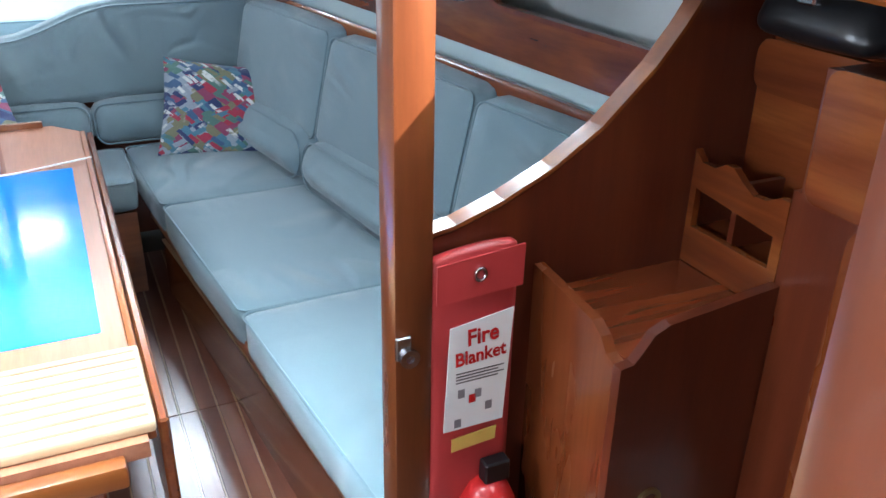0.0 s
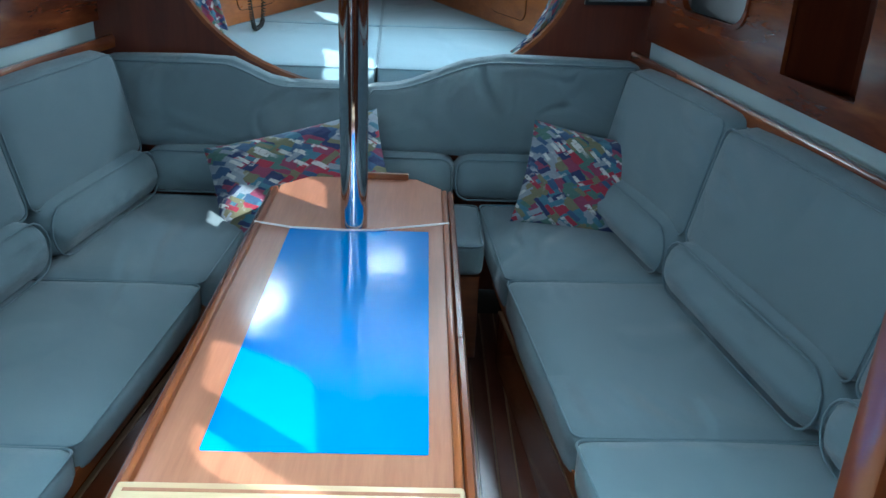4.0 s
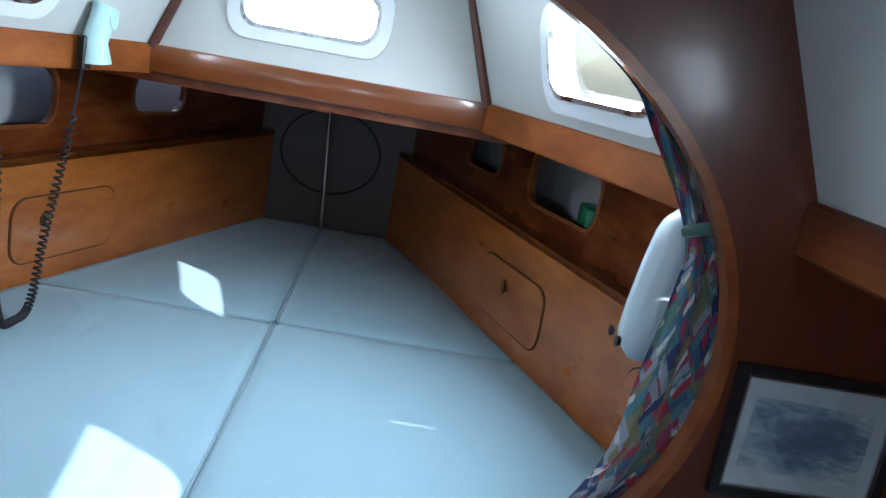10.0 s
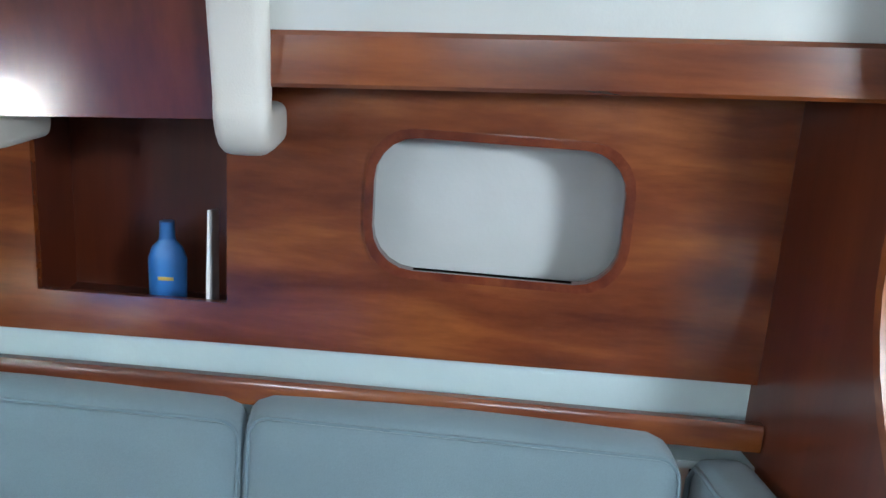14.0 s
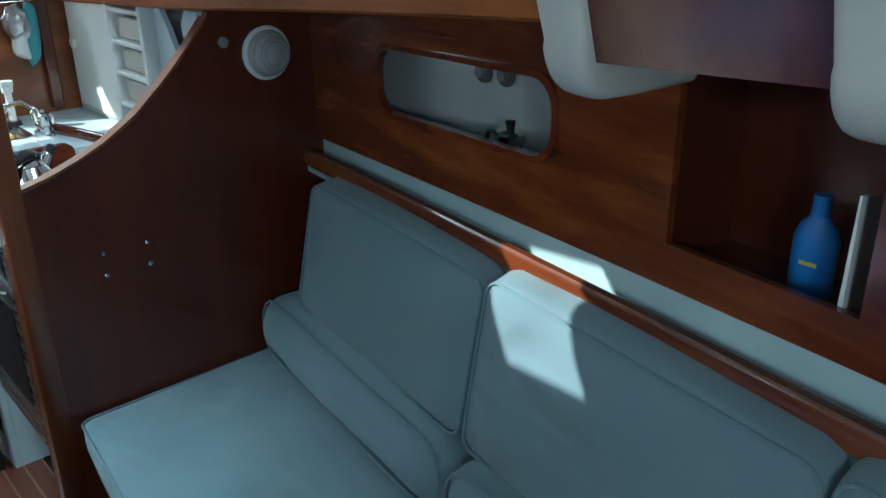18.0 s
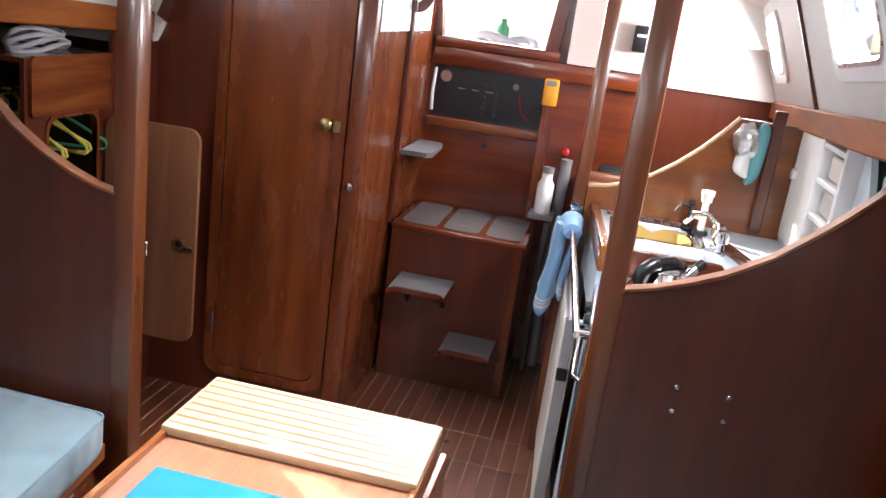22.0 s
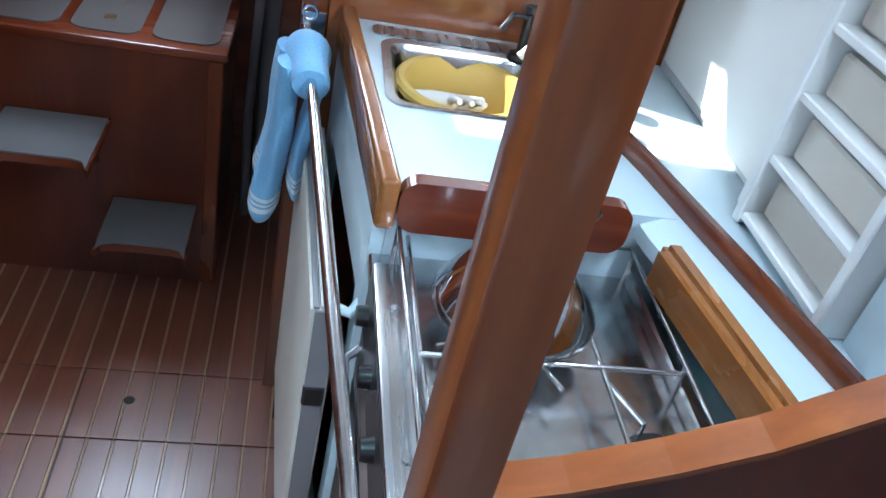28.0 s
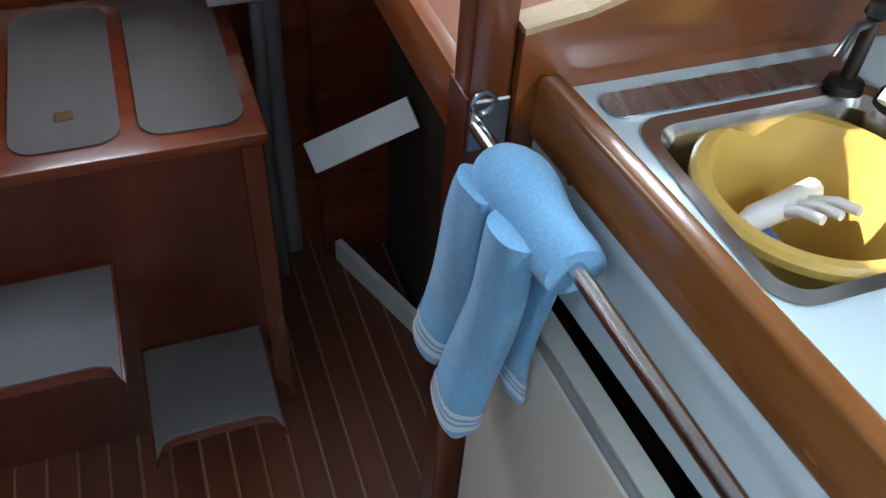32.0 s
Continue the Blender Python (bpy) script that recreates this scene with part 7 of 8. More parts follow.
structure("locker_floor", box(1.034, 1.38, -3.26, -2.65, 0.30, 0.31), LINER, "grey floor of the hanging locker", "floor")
structure("locker_divider", box(1.034, 1.38, -3.0, -2.985, 0.31, 1.19), DARK, "divider in the hanging locker, its shade painted near black", "wall")
structure("shelf_rope", plate([(1.034, -3.0), (1.42, -3.0), (1.42, -2.39), (1.156, -2.39), (1.156, -2.607), (1.034, -2.607)], [], (0, 0, 1.175), (1, 0, 0), (0, 1, 0), 0.015), MAHOGANY_Y, "mahogany shelf under the side deck", "shelf")
structure("trim_rope_shelf", plate(rrect(2.62, 2.98, 1.03, 1.195, 0.02), [], (1.008, 0, 0), (0, -1, 0), (0, 0, 1), -0.012), MAHOGANY_Y, "varnished mahogany fiddle of the rope shelf", "trim", 40)
ldoor = thing("locker_door", "plain brown wooden locker door standing open", "cabinet door")
LD = rrect(0.70, 1.01, 0.32, 1.01, 0.04)
lleaf = part("leaf", plate(LD, [], (0, -2.955, 0), (1, 0, 0), (0, 0, 1), 0.016), LEAF_WOOD, ldoor, "", 40)
part("lining", plate(grow(LD, -0.004), [], (0, -2.9715, 0), (1, 0, 0), (0, 0, 1), 0.002), RUBBER, ldoor, "grey lining on the back of the door", 40)
part("finger_ring", lathe([(0.010, 0), (0.017, 0), (0.017, 0.004), (0.010, 0.004), (0.010, 0)], (0.755, -2.955, 0.645), 18, "y"), BRASS, lleaf, "", 40)
part("finger_hole", lathe([(0, 0), (0.0105, 0), (0.0105, 0.0015), (0, 0.0015)], (0.755, -2.955, 0.645), 14, "y"), BLACK, lleaf)
part("catch", box(0.705, 0.735, -2.955, -2.945, 0.63, 0.645, 0.002), STEEL, lleaf, "small steel catch")


def hanger(at, rz, mat, label):
    """A tubular clothes hanger seen through the locker doorway."""
    e = thing("clothes_hanger", label, "hanger", "clothes hangers", at=at, rot=rz)
    part("bar", tube([(-0.17, 0, -0.10), (-0.165, 0, -0.085), (0, 0, 0.0), (0.165, 0, -0.085), (0.17, 0, -0.10), (0.16, 0, -0.11), (-0.16, 0, -0.11)], 0.005, 8, True), mat, e, "", 60)
    part("hook", tube([(0, 0, 0), (0, 0, 0.03), (0.018, 0, 0.045), (0.012, 0, 0.066), (-0.01, 0, 0.066)], 0.004, 8), mat, e, "", 60)


solo("hanging_rail", tube([(1.16, -2.66, 1.075), (1.16, -2.98, 1.075)], 0.008, 10), STEEL, "steel rail in the hanging locker", "rail", smooth=60)
for i in range(5):
    hanger((1.16, -2.72 - 0.045 * i, 1.018), (8, -12, 20, -6, 14)[i], LEMON if i != 4 else GREEN, "yellow plastic clothes hanger in the dark locker" if i != 4 else "green plastic clothes hanger in the dark locker")
solo("hanging_garment", cushion([(1.10, -2.72, 0.45), (1.30, -2.72, 0.45), (1.30, -2.66, 0.45), (1.10, -2.66, 0.45), (1.12, -2.72, 0.98), (1.22, -2.72, 0.98), (1.22, -2.67, 0.98), (1.12, -2.67, 0.98)], 0.01, 0.03, 8, 6, 0.015), ROPE, "grey garment hanging in the locker", "garment", smooth=60)


def coil(name, c, turns, r, k, mat, label, flat=0.5):
    b = bmesh.new()
    for j in range(turns):
        rr = r * (0.78 + 0.22 * random.random())
        off = Vector((random.uniform(-0.008, 0.008), random.uniform(-0.02, 0.02), j * k * 1.1))
        tilt = random.uniform(-0.12, 0.12)
        pts = [Vector(c) + off + Vector((rr * flat * math.cos(a), rr * 1.5 * math.sin(a), 0.012 * math.sin(2 * a + j) + tilt * 0.1 * math.cos(a))) for a in np.linspace(0, 6.283, 20, endpoint=False)]
        tube(pts, k * 0.55, 6, True, b)
    return solo(name, b, mat, label, "rope", smooth=60)


coil("rope_coil", (1.12, -2.80, 1.199), 4, 0.085, 0.013, ROPE, "coiled grey rope lying on the shelf")
bag = thing("black_bag", "shiny black bag stuffed under the side deck", "bag", at=(0, 0, 0))
part("body", cushion([(1.08, -2.62, 1.191), (1.36, -2.62, 1.191), (1.36, -2.40, 1.191), (1.08, -2.40, 1.191), (1.10, -2.60, 1.27), (1.34, -2.60, 1.27), (1.34, -2.42, 1.27), (1.10, -2.42, 1.27)], 0.008, 0.03, 9, 4, 0.014), BLACK, bag, "", 60)
part("strap", tube([(1.10, -2.60, 1.265), (1.07, -2.55, 1.262), (1.07, -2.48, 1.258), (1.10, -2.44, 1.265)], 0.006, 8), RUBBER, bag, "", 60)
part("buckle", box(1.062, 1.078, -2.53, -2.50, 1.245, 1.262, 0.003), STEEL, bag)

# fire blanket and extinguisher
BY = MID - 0.058
fb = thing("fire_blanket", "red fire blanket pouch hung on the bulkhead", "fire blanket", at=(0.668, BY - 0.016, 0.925))
fb.scale = (0.88, 1, 1)
pouch = cushion([(-0.078, -0.016, -0.43), (0.068, -0.016, -0.43), (0.068, 0.013, -0.43), (-0.078, 0.013, -0.43), (-0.072, -0.012, 0.0), (0.074, -0.012, 0.012), (0.074, 0.012, 0.012), (-0.072, 0.012, 0.0)], 0.008, 0.010, 10, 7, 0.006)
part("pouch", pouch, RED, fb, "", 60)
part("flap", plate([(-0.073, -0.055), (0.074, -0.048), (0.075, 0.014), (-0.073, 0.002)], [], (0, -0.022, 0), (1, 0, 0), (0, 0, 1), 0.003), RED, fb, "folded red top flap")
part("eyelet", tube([(0.009 * math.cos(a) - 0.003, -0.0275, -0.018 + 0.009 * math.sin(a)) for a in np.linspace(0, 6.283, 16, endpoint=False)], 0.003, 6, True), STEEL, fb, "steel eyelet", 60)
flabel = part("label", plate([(-0.060, -0.262), (0.048, -0.262), (0.058, -0.078), (-0.052, -0.092)], [], (0, -0.0275, 0), (1, 0, 0), (0, 0, 1), 0.0015), PAPER, fb, "white printed label")
part("yellow_tag", plate([(-0.045, -0.30), (0.035, -0.295), (0.037, -0.272), (-0.045, -0.277)], [], (0, -0.0285, 0), (1, 0, 0), (0, 0, 1), 0.0012), YELLOW, fb, "yellow tag")
text("lettering", "Fire", 0.036, pose(0.005, -0.0296, -0.112, 90, -3, 0), REDCAN, flabel, "bold red lettering")
text("lettering", "Blanket", 0.030, pose(0.002, -0.0296, -0.143, 90, -3, 0), REDCAN, flabel, "bold red lettering")
for i in range(4):
    part("print_line", box(-0.04, 0.045 - 0.01 * (i % 2), -0.0296, -0.0291, -0.168 - i * 0.005, -0.166 - i * 0.005), GREYPAD, flabel)
for dx, dz, m in ((-0.03, -0.2, GREYPVC), (-0.01, -0.212, REDCAN), (0.0, -0.205, GREYPVC), (0.02, -0.23, GREYPVC), (-0.035, -0.25, GREYPVC)):
    part("print_mark", box(dx - 0.006, dx + 0.006, -0.0296, -0.0291, dz - 0.008, dz + 0.006), m, flabel)
fe = thing("fire_extinguisher", "small red fire extinguisher standing below the fire blanket", "fire extinguisher", at=(0.69, BY - 0.05, 0.0))
part("cylinder", lathe([(0, 0.21), (0.042, 0.21), (0.045, 0.22), (0.045, 0.52), (0.03, 0.55), (0.016, 0.56), (0, 0.56)], (0, 0, 0), 28), REDCAN, fe, "", 40)
part("label", lathe([(0.0455, 0.34), (0.046, 0.34), (0.046, 0.51), (0.0455, 0.51), (0.0455, 0.34)], (0, 0, 0), 28), PAPER, fe, "white label", 40)
part("valve", box(-0.012, 0.03, -0.012, 0.012, 0.558, 0.595, 0.003), BLACK, fe)
part("stand", box(-0.05, 0.05, -0.045, 0.045, 0.0, 0.211), MAHOGANY_Z, fe)
lt = thing("post_latch", "small steel turn latch on the starboard post", "latch", at=(0.560, -2.4215, 0.81))
part("plate", box(-0.012, 0.01, -0.003, 0.004, -0.016, 0.02, 0.002), STEEL, lt)
part("loop", ring([(0.014 * math.cos(a), 0.014 * math.sin(a)) for a in np.linspace(0, 6.283, 20, endpoint=False)], [(0.006 * math.cos(a), 0.006 * math.sin(a)) for a in np.linspace(0, 6.283, 20, endpoint=False)], (0.006, -0.003, -0.012), (1, 0, 0), (0, 0, 1), 0.006), STEEL, lt, "", 40)


# ---- lamps on the bulkheads and overhead ----
def dome_lamp(at, axis, label, flip=1):
    e = thing("dome_lamp", label, "lamp", "dome lamps", at=at)
    part("rim", lathe([(0, 0), (0.064, 0), (0.066, 0.008), (0.06, 0.014), (0.05, 0.014)], (0, 0, 0), 36, axis), PLASTIC if axis == "y" else CHROME, e, "", 40)
    globe = part("globe", lathe([(0.057, 0.012), (0.054, 0.026), (0.042, 0.04), (0.022, 0.048), (0, 0.05)], (0, 0, 0), 36, axis), OPAL, e, "frosted glass dome", 40)
    for r, h in ((0.050, 0.0315), (0.038, 0.0425), (0.028, 0.0462)):
        part("rib", lathe([(r + 0.0025, h - 0.002), (r + 0.001, h + 0.0012), (r - 0.0015, h + 0.0014), (r - 0.003, h)], (0, 0, 0), 36, axis), OPAL, globe, "", 40)
    part("lens", lathe([(0.018, 0.0475), (0.02, 0.05), (0.016, 0.053), (0, 0.054)], (0, 0, 0), 24, axis), OPAL, e, "", 40)
    return e


dome_lamp((-1.176, MID, 1.178), "y", "round frosted dome lamp on the dark bulkhead")
dome_lamp((1.140, MID - 0.032, 1.172), "y", "round frosted dome lamp on the reddish bulkhead")
cl = thing("ceiling_lamp", "round chrome and glass lamp on the headlining", "lamp", at=(0.69, -2.81, roof_z(0.69, -2.81)))
part("base", lathe([(0, 0), (0.085, 0), (0.085, -0.012), (0.075, -0.022), (0.06, -0.026)], (0, 0, 0.006), 36), CHROME, cl, "", 40)
part("glass", lathe([(0.06, -0.024), (0.05, -0.034), (0.03, -0.04), (0, -0.042)], (0, 0, 0.006), 30), OPAL, cl, "", 40)
cl = thing("ceiling_lamp", "small chrome lamp on the headlining above the galley", "lamp", at=(-0.50, -3.75, roof_z(-0.50, -3.75)))
part("base", lathe([(0, 0), (0.07, 0), (0.07, -0.012), (0.062, -0.02), (0.05, -0.024)], (0, 0, 0.006), 36), CHROME, cl, "", 40)
part("glass", lathe([(0.05, -0.022), (0.042, -0.03), (0.025, -0.036), (0, -0.038)], (0, 0, 0.006), 30), OPAL, cl, "", 40)
spk = thing("loudspeaker", "small black loudspeaker on the pale panel", "speaker", at=(-0.54, -4.085, 1.43))
part("case", box(-0.03, 0.03, 0, 0.035, -0.05, 0.05, 0.005, 2), BLACK, spk, "", 30)
part("label", box(-0.018, 0.018, 0.035, 0.0356, 0.008, 0.018), PAPER, spk, "pale strip on the case")
for x in (-1.065, 1.057):
    solo("wall_socket", lathe([(0, 0), (0.013, 0), (0.013, 0.006), (0.006, 0.009), (0, 0.009)], (x, MID - (0.032 if x > 0 else 0), 1.215), 14, "y"), GREYPVC, "small round socket on the bulkhead near the lamp", "socket", "bulkhead sockets", smooth=40)
for x in (0.33, 0.39, -0.2, -0.33):
    for y in (-2.4, -2.65, -2.9, -3.15, -3.4):
        solo("screw_cap", lathe([(0, 0.001), (0.006, 0.001), (0.005, -0.002), (0, -0.003)], (x, y, roof_z(x, y)), 10), GREYPAD, "small grey screw cap in the headlining", "screw cap", "headlining screws")

# ---- saloon things ----
def pillow(name, at, rx, ry, rz, w, h, label, seed):
    """A square scatter cushion with pinched corners, its cover laid out in flat pattern coordinates."""
    b = bmesh.new()
    uv = b.loops.layers.uv.new("UVMap")
    n = 16
    for side_ in (1, -1):
        g = []
        for j in range(n + 1):
            row = []
            for i in range(n + 1):
                u, v = i / n * 2 - 1, j / n * 2 - 1
                pinch = 1 - 0.05 * (1 - v * v) * abs(u) ** 3
                pinch2 = 1 - 0.05 * (1 - u * u) * abs(v) ** 3
                t = 0.055 * ((1 - u ** 4) * (1 - v ** 4)) ** 0.55
                q = Vector((u * w / 2 * pinch, side_ * t, v * h / 2 * pinch2))
                q += Vector(noise.noise_vector(q * 7 + Vector((seed, side_, 0)))) * 0.012 * (1 - max(abs(u), abs(v)) ** 6)
                row.append((b.verts.new(q), ((u + 1) / 2, (v + 1) / 2 + (0 if side_ > 0 else 1.3))))
            g.append(row)
        for j in range(n):
            for i in range(n):
                c = [g[j][i], g[j][i + 1], g[j + 1][i + 1], g[j + 1][i]]
                f = b.faces.new([x[0] for x in c])
                for lp, x in zip(f.loops, c):
                    lp[uv].uv = x[1]
    bmesh.ops.remove_doubles(b, verts=b.verts[:], dist=1e-4)
    o = solo(name, b, PATCH, label, "pillow", "patchwork pillows", smooth=60)
    o.matrix_basis = pose(*at, rx, ry, rz)
    return o


pillow("pillow", (0.748, -0.315, 0.548), -27, 8, -12, 0.48, 0.355, "patchwork pillow in navy, red and cream propped in the corner", 3)
pillow("pillow", (-0.225, -0.315, 0.532), -36, -14, 5, 0.60, 0.385, "patchwork pillow in navy, red and cream lying tilted on the seat", 11)

pic = thing("picture", "framed blue print with a pale mount in a dark frame", "picture", at=(0.829, -0.0005, 1.192))
FR = [(-0.112, -0.092), (0.112, -0.088), (0.112, 0.092), (-0.112, 0.09)]
part("frame", ring(FR, grow(FR, -0.012), (0, -0.0, 0), (1, 0, 0), (0, 0, 1), 0.016), BLACK, pic, "dark narrow frame")
part("inner_frame", ring(grow(FR, -0.0115), grow(FR, -0.016), (0, -0.0, 0), (1, 0, 0), (0, 0, 1), 0.013), STEEL, pic, "thin silver edge")
part("mount", plate(grow(FR, -0.013), [], (0, -0.0, 0), (1, 0, 0), (0, 0, 1), 0.008), MOUNT, pic, "pale grey mount")
part("glass", plate(grow(FR, -0.0135), [], (0, -0.0095, 0), (1, 0, 0), (0, 0, 1), 0.0015), CLEAR, pic).visible_shadow = False
part("print", plate([(-0.083, -0.052), (0.078, -0.054), (0.080, 0.046), (-0.080, 0.050)], [], (0, -0.0081, 0), (1, 0, 0), (0, 0, 1), 0.0006), PICTURE, pic, "soft blue-grey print of boats on a pale ground")

# knees wrapped in cream vinyl with a dark board between them
def knee(s, ym):
    """A padded bracket of rounded section that comes down the cabin side and turns outboard to the locker front."""
    cx, wx = carlin(ym)[0], side(ym) - 0.016
    lo = carlin(ym)[1] + crown(ym, s) - 0.160
    line = [Vector((cx - 0.152, lo + 0.515)), Vector((cx - 0.052, lo + 0.20)), Vector((cx - 0.012, lo + 0.082))]
    for k in range(1, 7):
        a = k / 6 * 1.25
        line.append(Vector((cx + 0.032 - 0.046 * math.cos(a), lo + 0.078 - 0.046 * math.sin(a))))
    line += [Vector((cx + 0.075, lo + 0.031)), Vector((wx - 0.02, lo + 0.030)), Vector((wx, lo + 0.030))]
    half_y, half_n = 0.034, 0.031
    ringpts = []
    for k in range(20):
        a = 2 * math.pi * k / 20
        c, n = math.cos(a), math.sin(a)
        ringpts.append((half_y * math.copysign(abs(c) ** 0.5, c), half_n * math.copysign(abs(n) ** 0.5, n)))
    b = bmesh.new()
    loops = []
    for k, p in enumerate(line):
        t = (line[min(k + 1, len(line) - 1)] - line[max(k - 1, 0)]).normalized()
        n = Vector((-t.y, t.x))
        f = 0.8 if k == len(line) - 1 else 1.0
        loops.append([b.verts.new((s * (p.x + n.x * h * f), ym + w * f, p.y + n.y * h * f)) for w, h in ringpts])
    for a, c in zip(loops, loops[1:]):
        for k in range(20):
            b.faces.new((a[k], a[(k + 1) % 20], c[(k + 1) % 20], c[k]))
    b.faces.new(loops[0])
    b.faces.new(loops[-1][::-1])
    bmesh.ops.recalc_face_normals(b, faces=b.faces)
    return b


for s, word in ((-1, "port"), (1, "starboard")):
    kn = thing("chainplate_cover", "dark mahogany board between two cream padded knees", "cover", "chainplate covers")
    KF, KA = (-0.76, -1.115) if s < 0 else (-0.80, -1.19)
    for ym in (KF, KA):
        part("padded_knee", knee(s, ym), CREAM, kn, "cream vinyl padded knee", 50)
    bd = bmesh.new()
    rows_ = []
    for y in (KF - 0.03, KA + 0.03):
        cx, lo = carlin(y)[0], carlin(y)[1] + crown(y, s) - 0.160
        rows_.append([Vector((s * (cx + o), y, lo + h)) for o, h in ((-0.014, 0.052), (-0.060, 0.20), (-0.145, 0.45))])
    for k in range(2):
        a0, a1, b0, b1 = rows_[0][k], rows_[0][k + 1], rows_[1][k], rows_[1][k + 1]
        o = Vector((s * 0.016, 0, 0))
        hexa([a0, b0, b0 + o, a0 + o, a1, b1, b1 + o, a1 + o], bd)
    part("board", bd, MAHOGANY_Z, kn, "dark mahogany board")
    a0, b0 = rows_[0][0], rows_[1][0]
    o, up_ = Vector((s * 0.10, 0, 0)), Vector((0, 0, 0.012))
    part("soffit", hexa([a0 + o * 0.17, b0 + o * 0.17, b0 + o, a0 + o, a0 + o * 0.17 + up_, b0 + o * 0.17 + up_, b0 + o + up_, a0 + o + up_]), MAHOGANY_Y, kn)

# locker contents
bo = thing("lotion_bottle", "bright blue lotion bottle standing in the cubbyhole", "bottle", at=(-(side(-0.94) + 0.12), -0.945, 0.9865))
b = lathe([(0, 0), (0.03, 0), (0.032, 0.006), (0.033, 0.085), (0.026, 0.105), (0.015, 0.116), (0.014, 0.122)], (0, 0, 0), 24)
for v in b.verts:
    v.co.x *= 0.62
part("body", b, BLUE, bo, "", 40)
part("cap", lathe([(0, 0.12), (0.0135, 0.12), (0.0125, 0.15), (0, 0.151)], (0, 0, 0), 18), BLUE, bo, "", 40)
part("label_bar", box(0.0195, 0.0206, -0.012, 0.014, 0.05, 0.056), YELLOW, bo)
solo("folded_paper", hexa([(-(side(-0.83) + 0.02), -0.858, 0.9865), (-(side(-0.83) + 0.10), -0.858, 0.9865), (-(side(-0.83) + 0.10), -0.851, 0.9865), (-(side(-0.83) + 0.02), -0.851, 0.9865), (-(side(-0.83) + 0.02), -0.854, 1.185), (-(side(-0.83) + 0.10), -0.854, 1.17), (-(side(-0.83) + 0.10), -0.851, 1.17), (-(side(-0.83) + 0.02), -0.851, 1.185)]), PAPER, "folded white paper standing in the cubbyhole", "paper")
pot = thing("coffee_pot", "small steel coffee pot with a black handle in the locker", "coffee pot", at=(-(side(-1.61) + 0.09), -1.61, 1.0235))
part("body", lathe([(0, 0), (0.036, 0), (0.036, 0.028), (0.028, 0.032), (0.034, 0.062), (0.03, 0.068), (0, 0.07)], (0, 0, 0), 10), CHROME, pot, "", 20)
part("lid_knob", lathe([(0, 0.07), (0.008, 0.07), (0.011, 0.088), (0, 0.09)], (0, 0, 0), 12), BLACK, pot, "", 40)
part("handle", tube([(0.0, -0.03, 0.06), (0.0, -0.06, 0.058), (0.0, -0.068, 0.035), (0.0, -0.06, 0.02)], 0.005, 8), BLACK, pot, "", 60)
solo("steel_cup", lathe([(0, 0), (0.026, 0), (0.032, 0.05), (0.030, 0.05), (0.025, 0.004), (0, 0.004)], (-(side(-1.5) + 0.08), -1.475, 1.0235), 20), STEEL, "small steel cup in the locker", "cup", smooth=40)
for s, ys in ((-1, (-1.735, -1.803)), (1, (-1.735, -1.803))):
    for y in ys:
        x = s * 1.4155
        d = thing("liner_knob", "round grey screw knob on the locker liner", "knob", "liner knobs", at=(x, y, 1.17))
        part("washer", lathe([(0, 0), (0.026, 0), (0.026, 0.004), (0, 0.004)], (0.0 if s < 0 else -0.004, 0, 0), 20, "x"), GREYPAD, d, "", 40)
        part("nut", lathe([(0, 0.0), (0.014, 0.0), (0.012, 0.016), (0, 0.016)], (0.004 if s < 0 else -0.02, 0, 0), 8, "x"), GREYPVC, d)

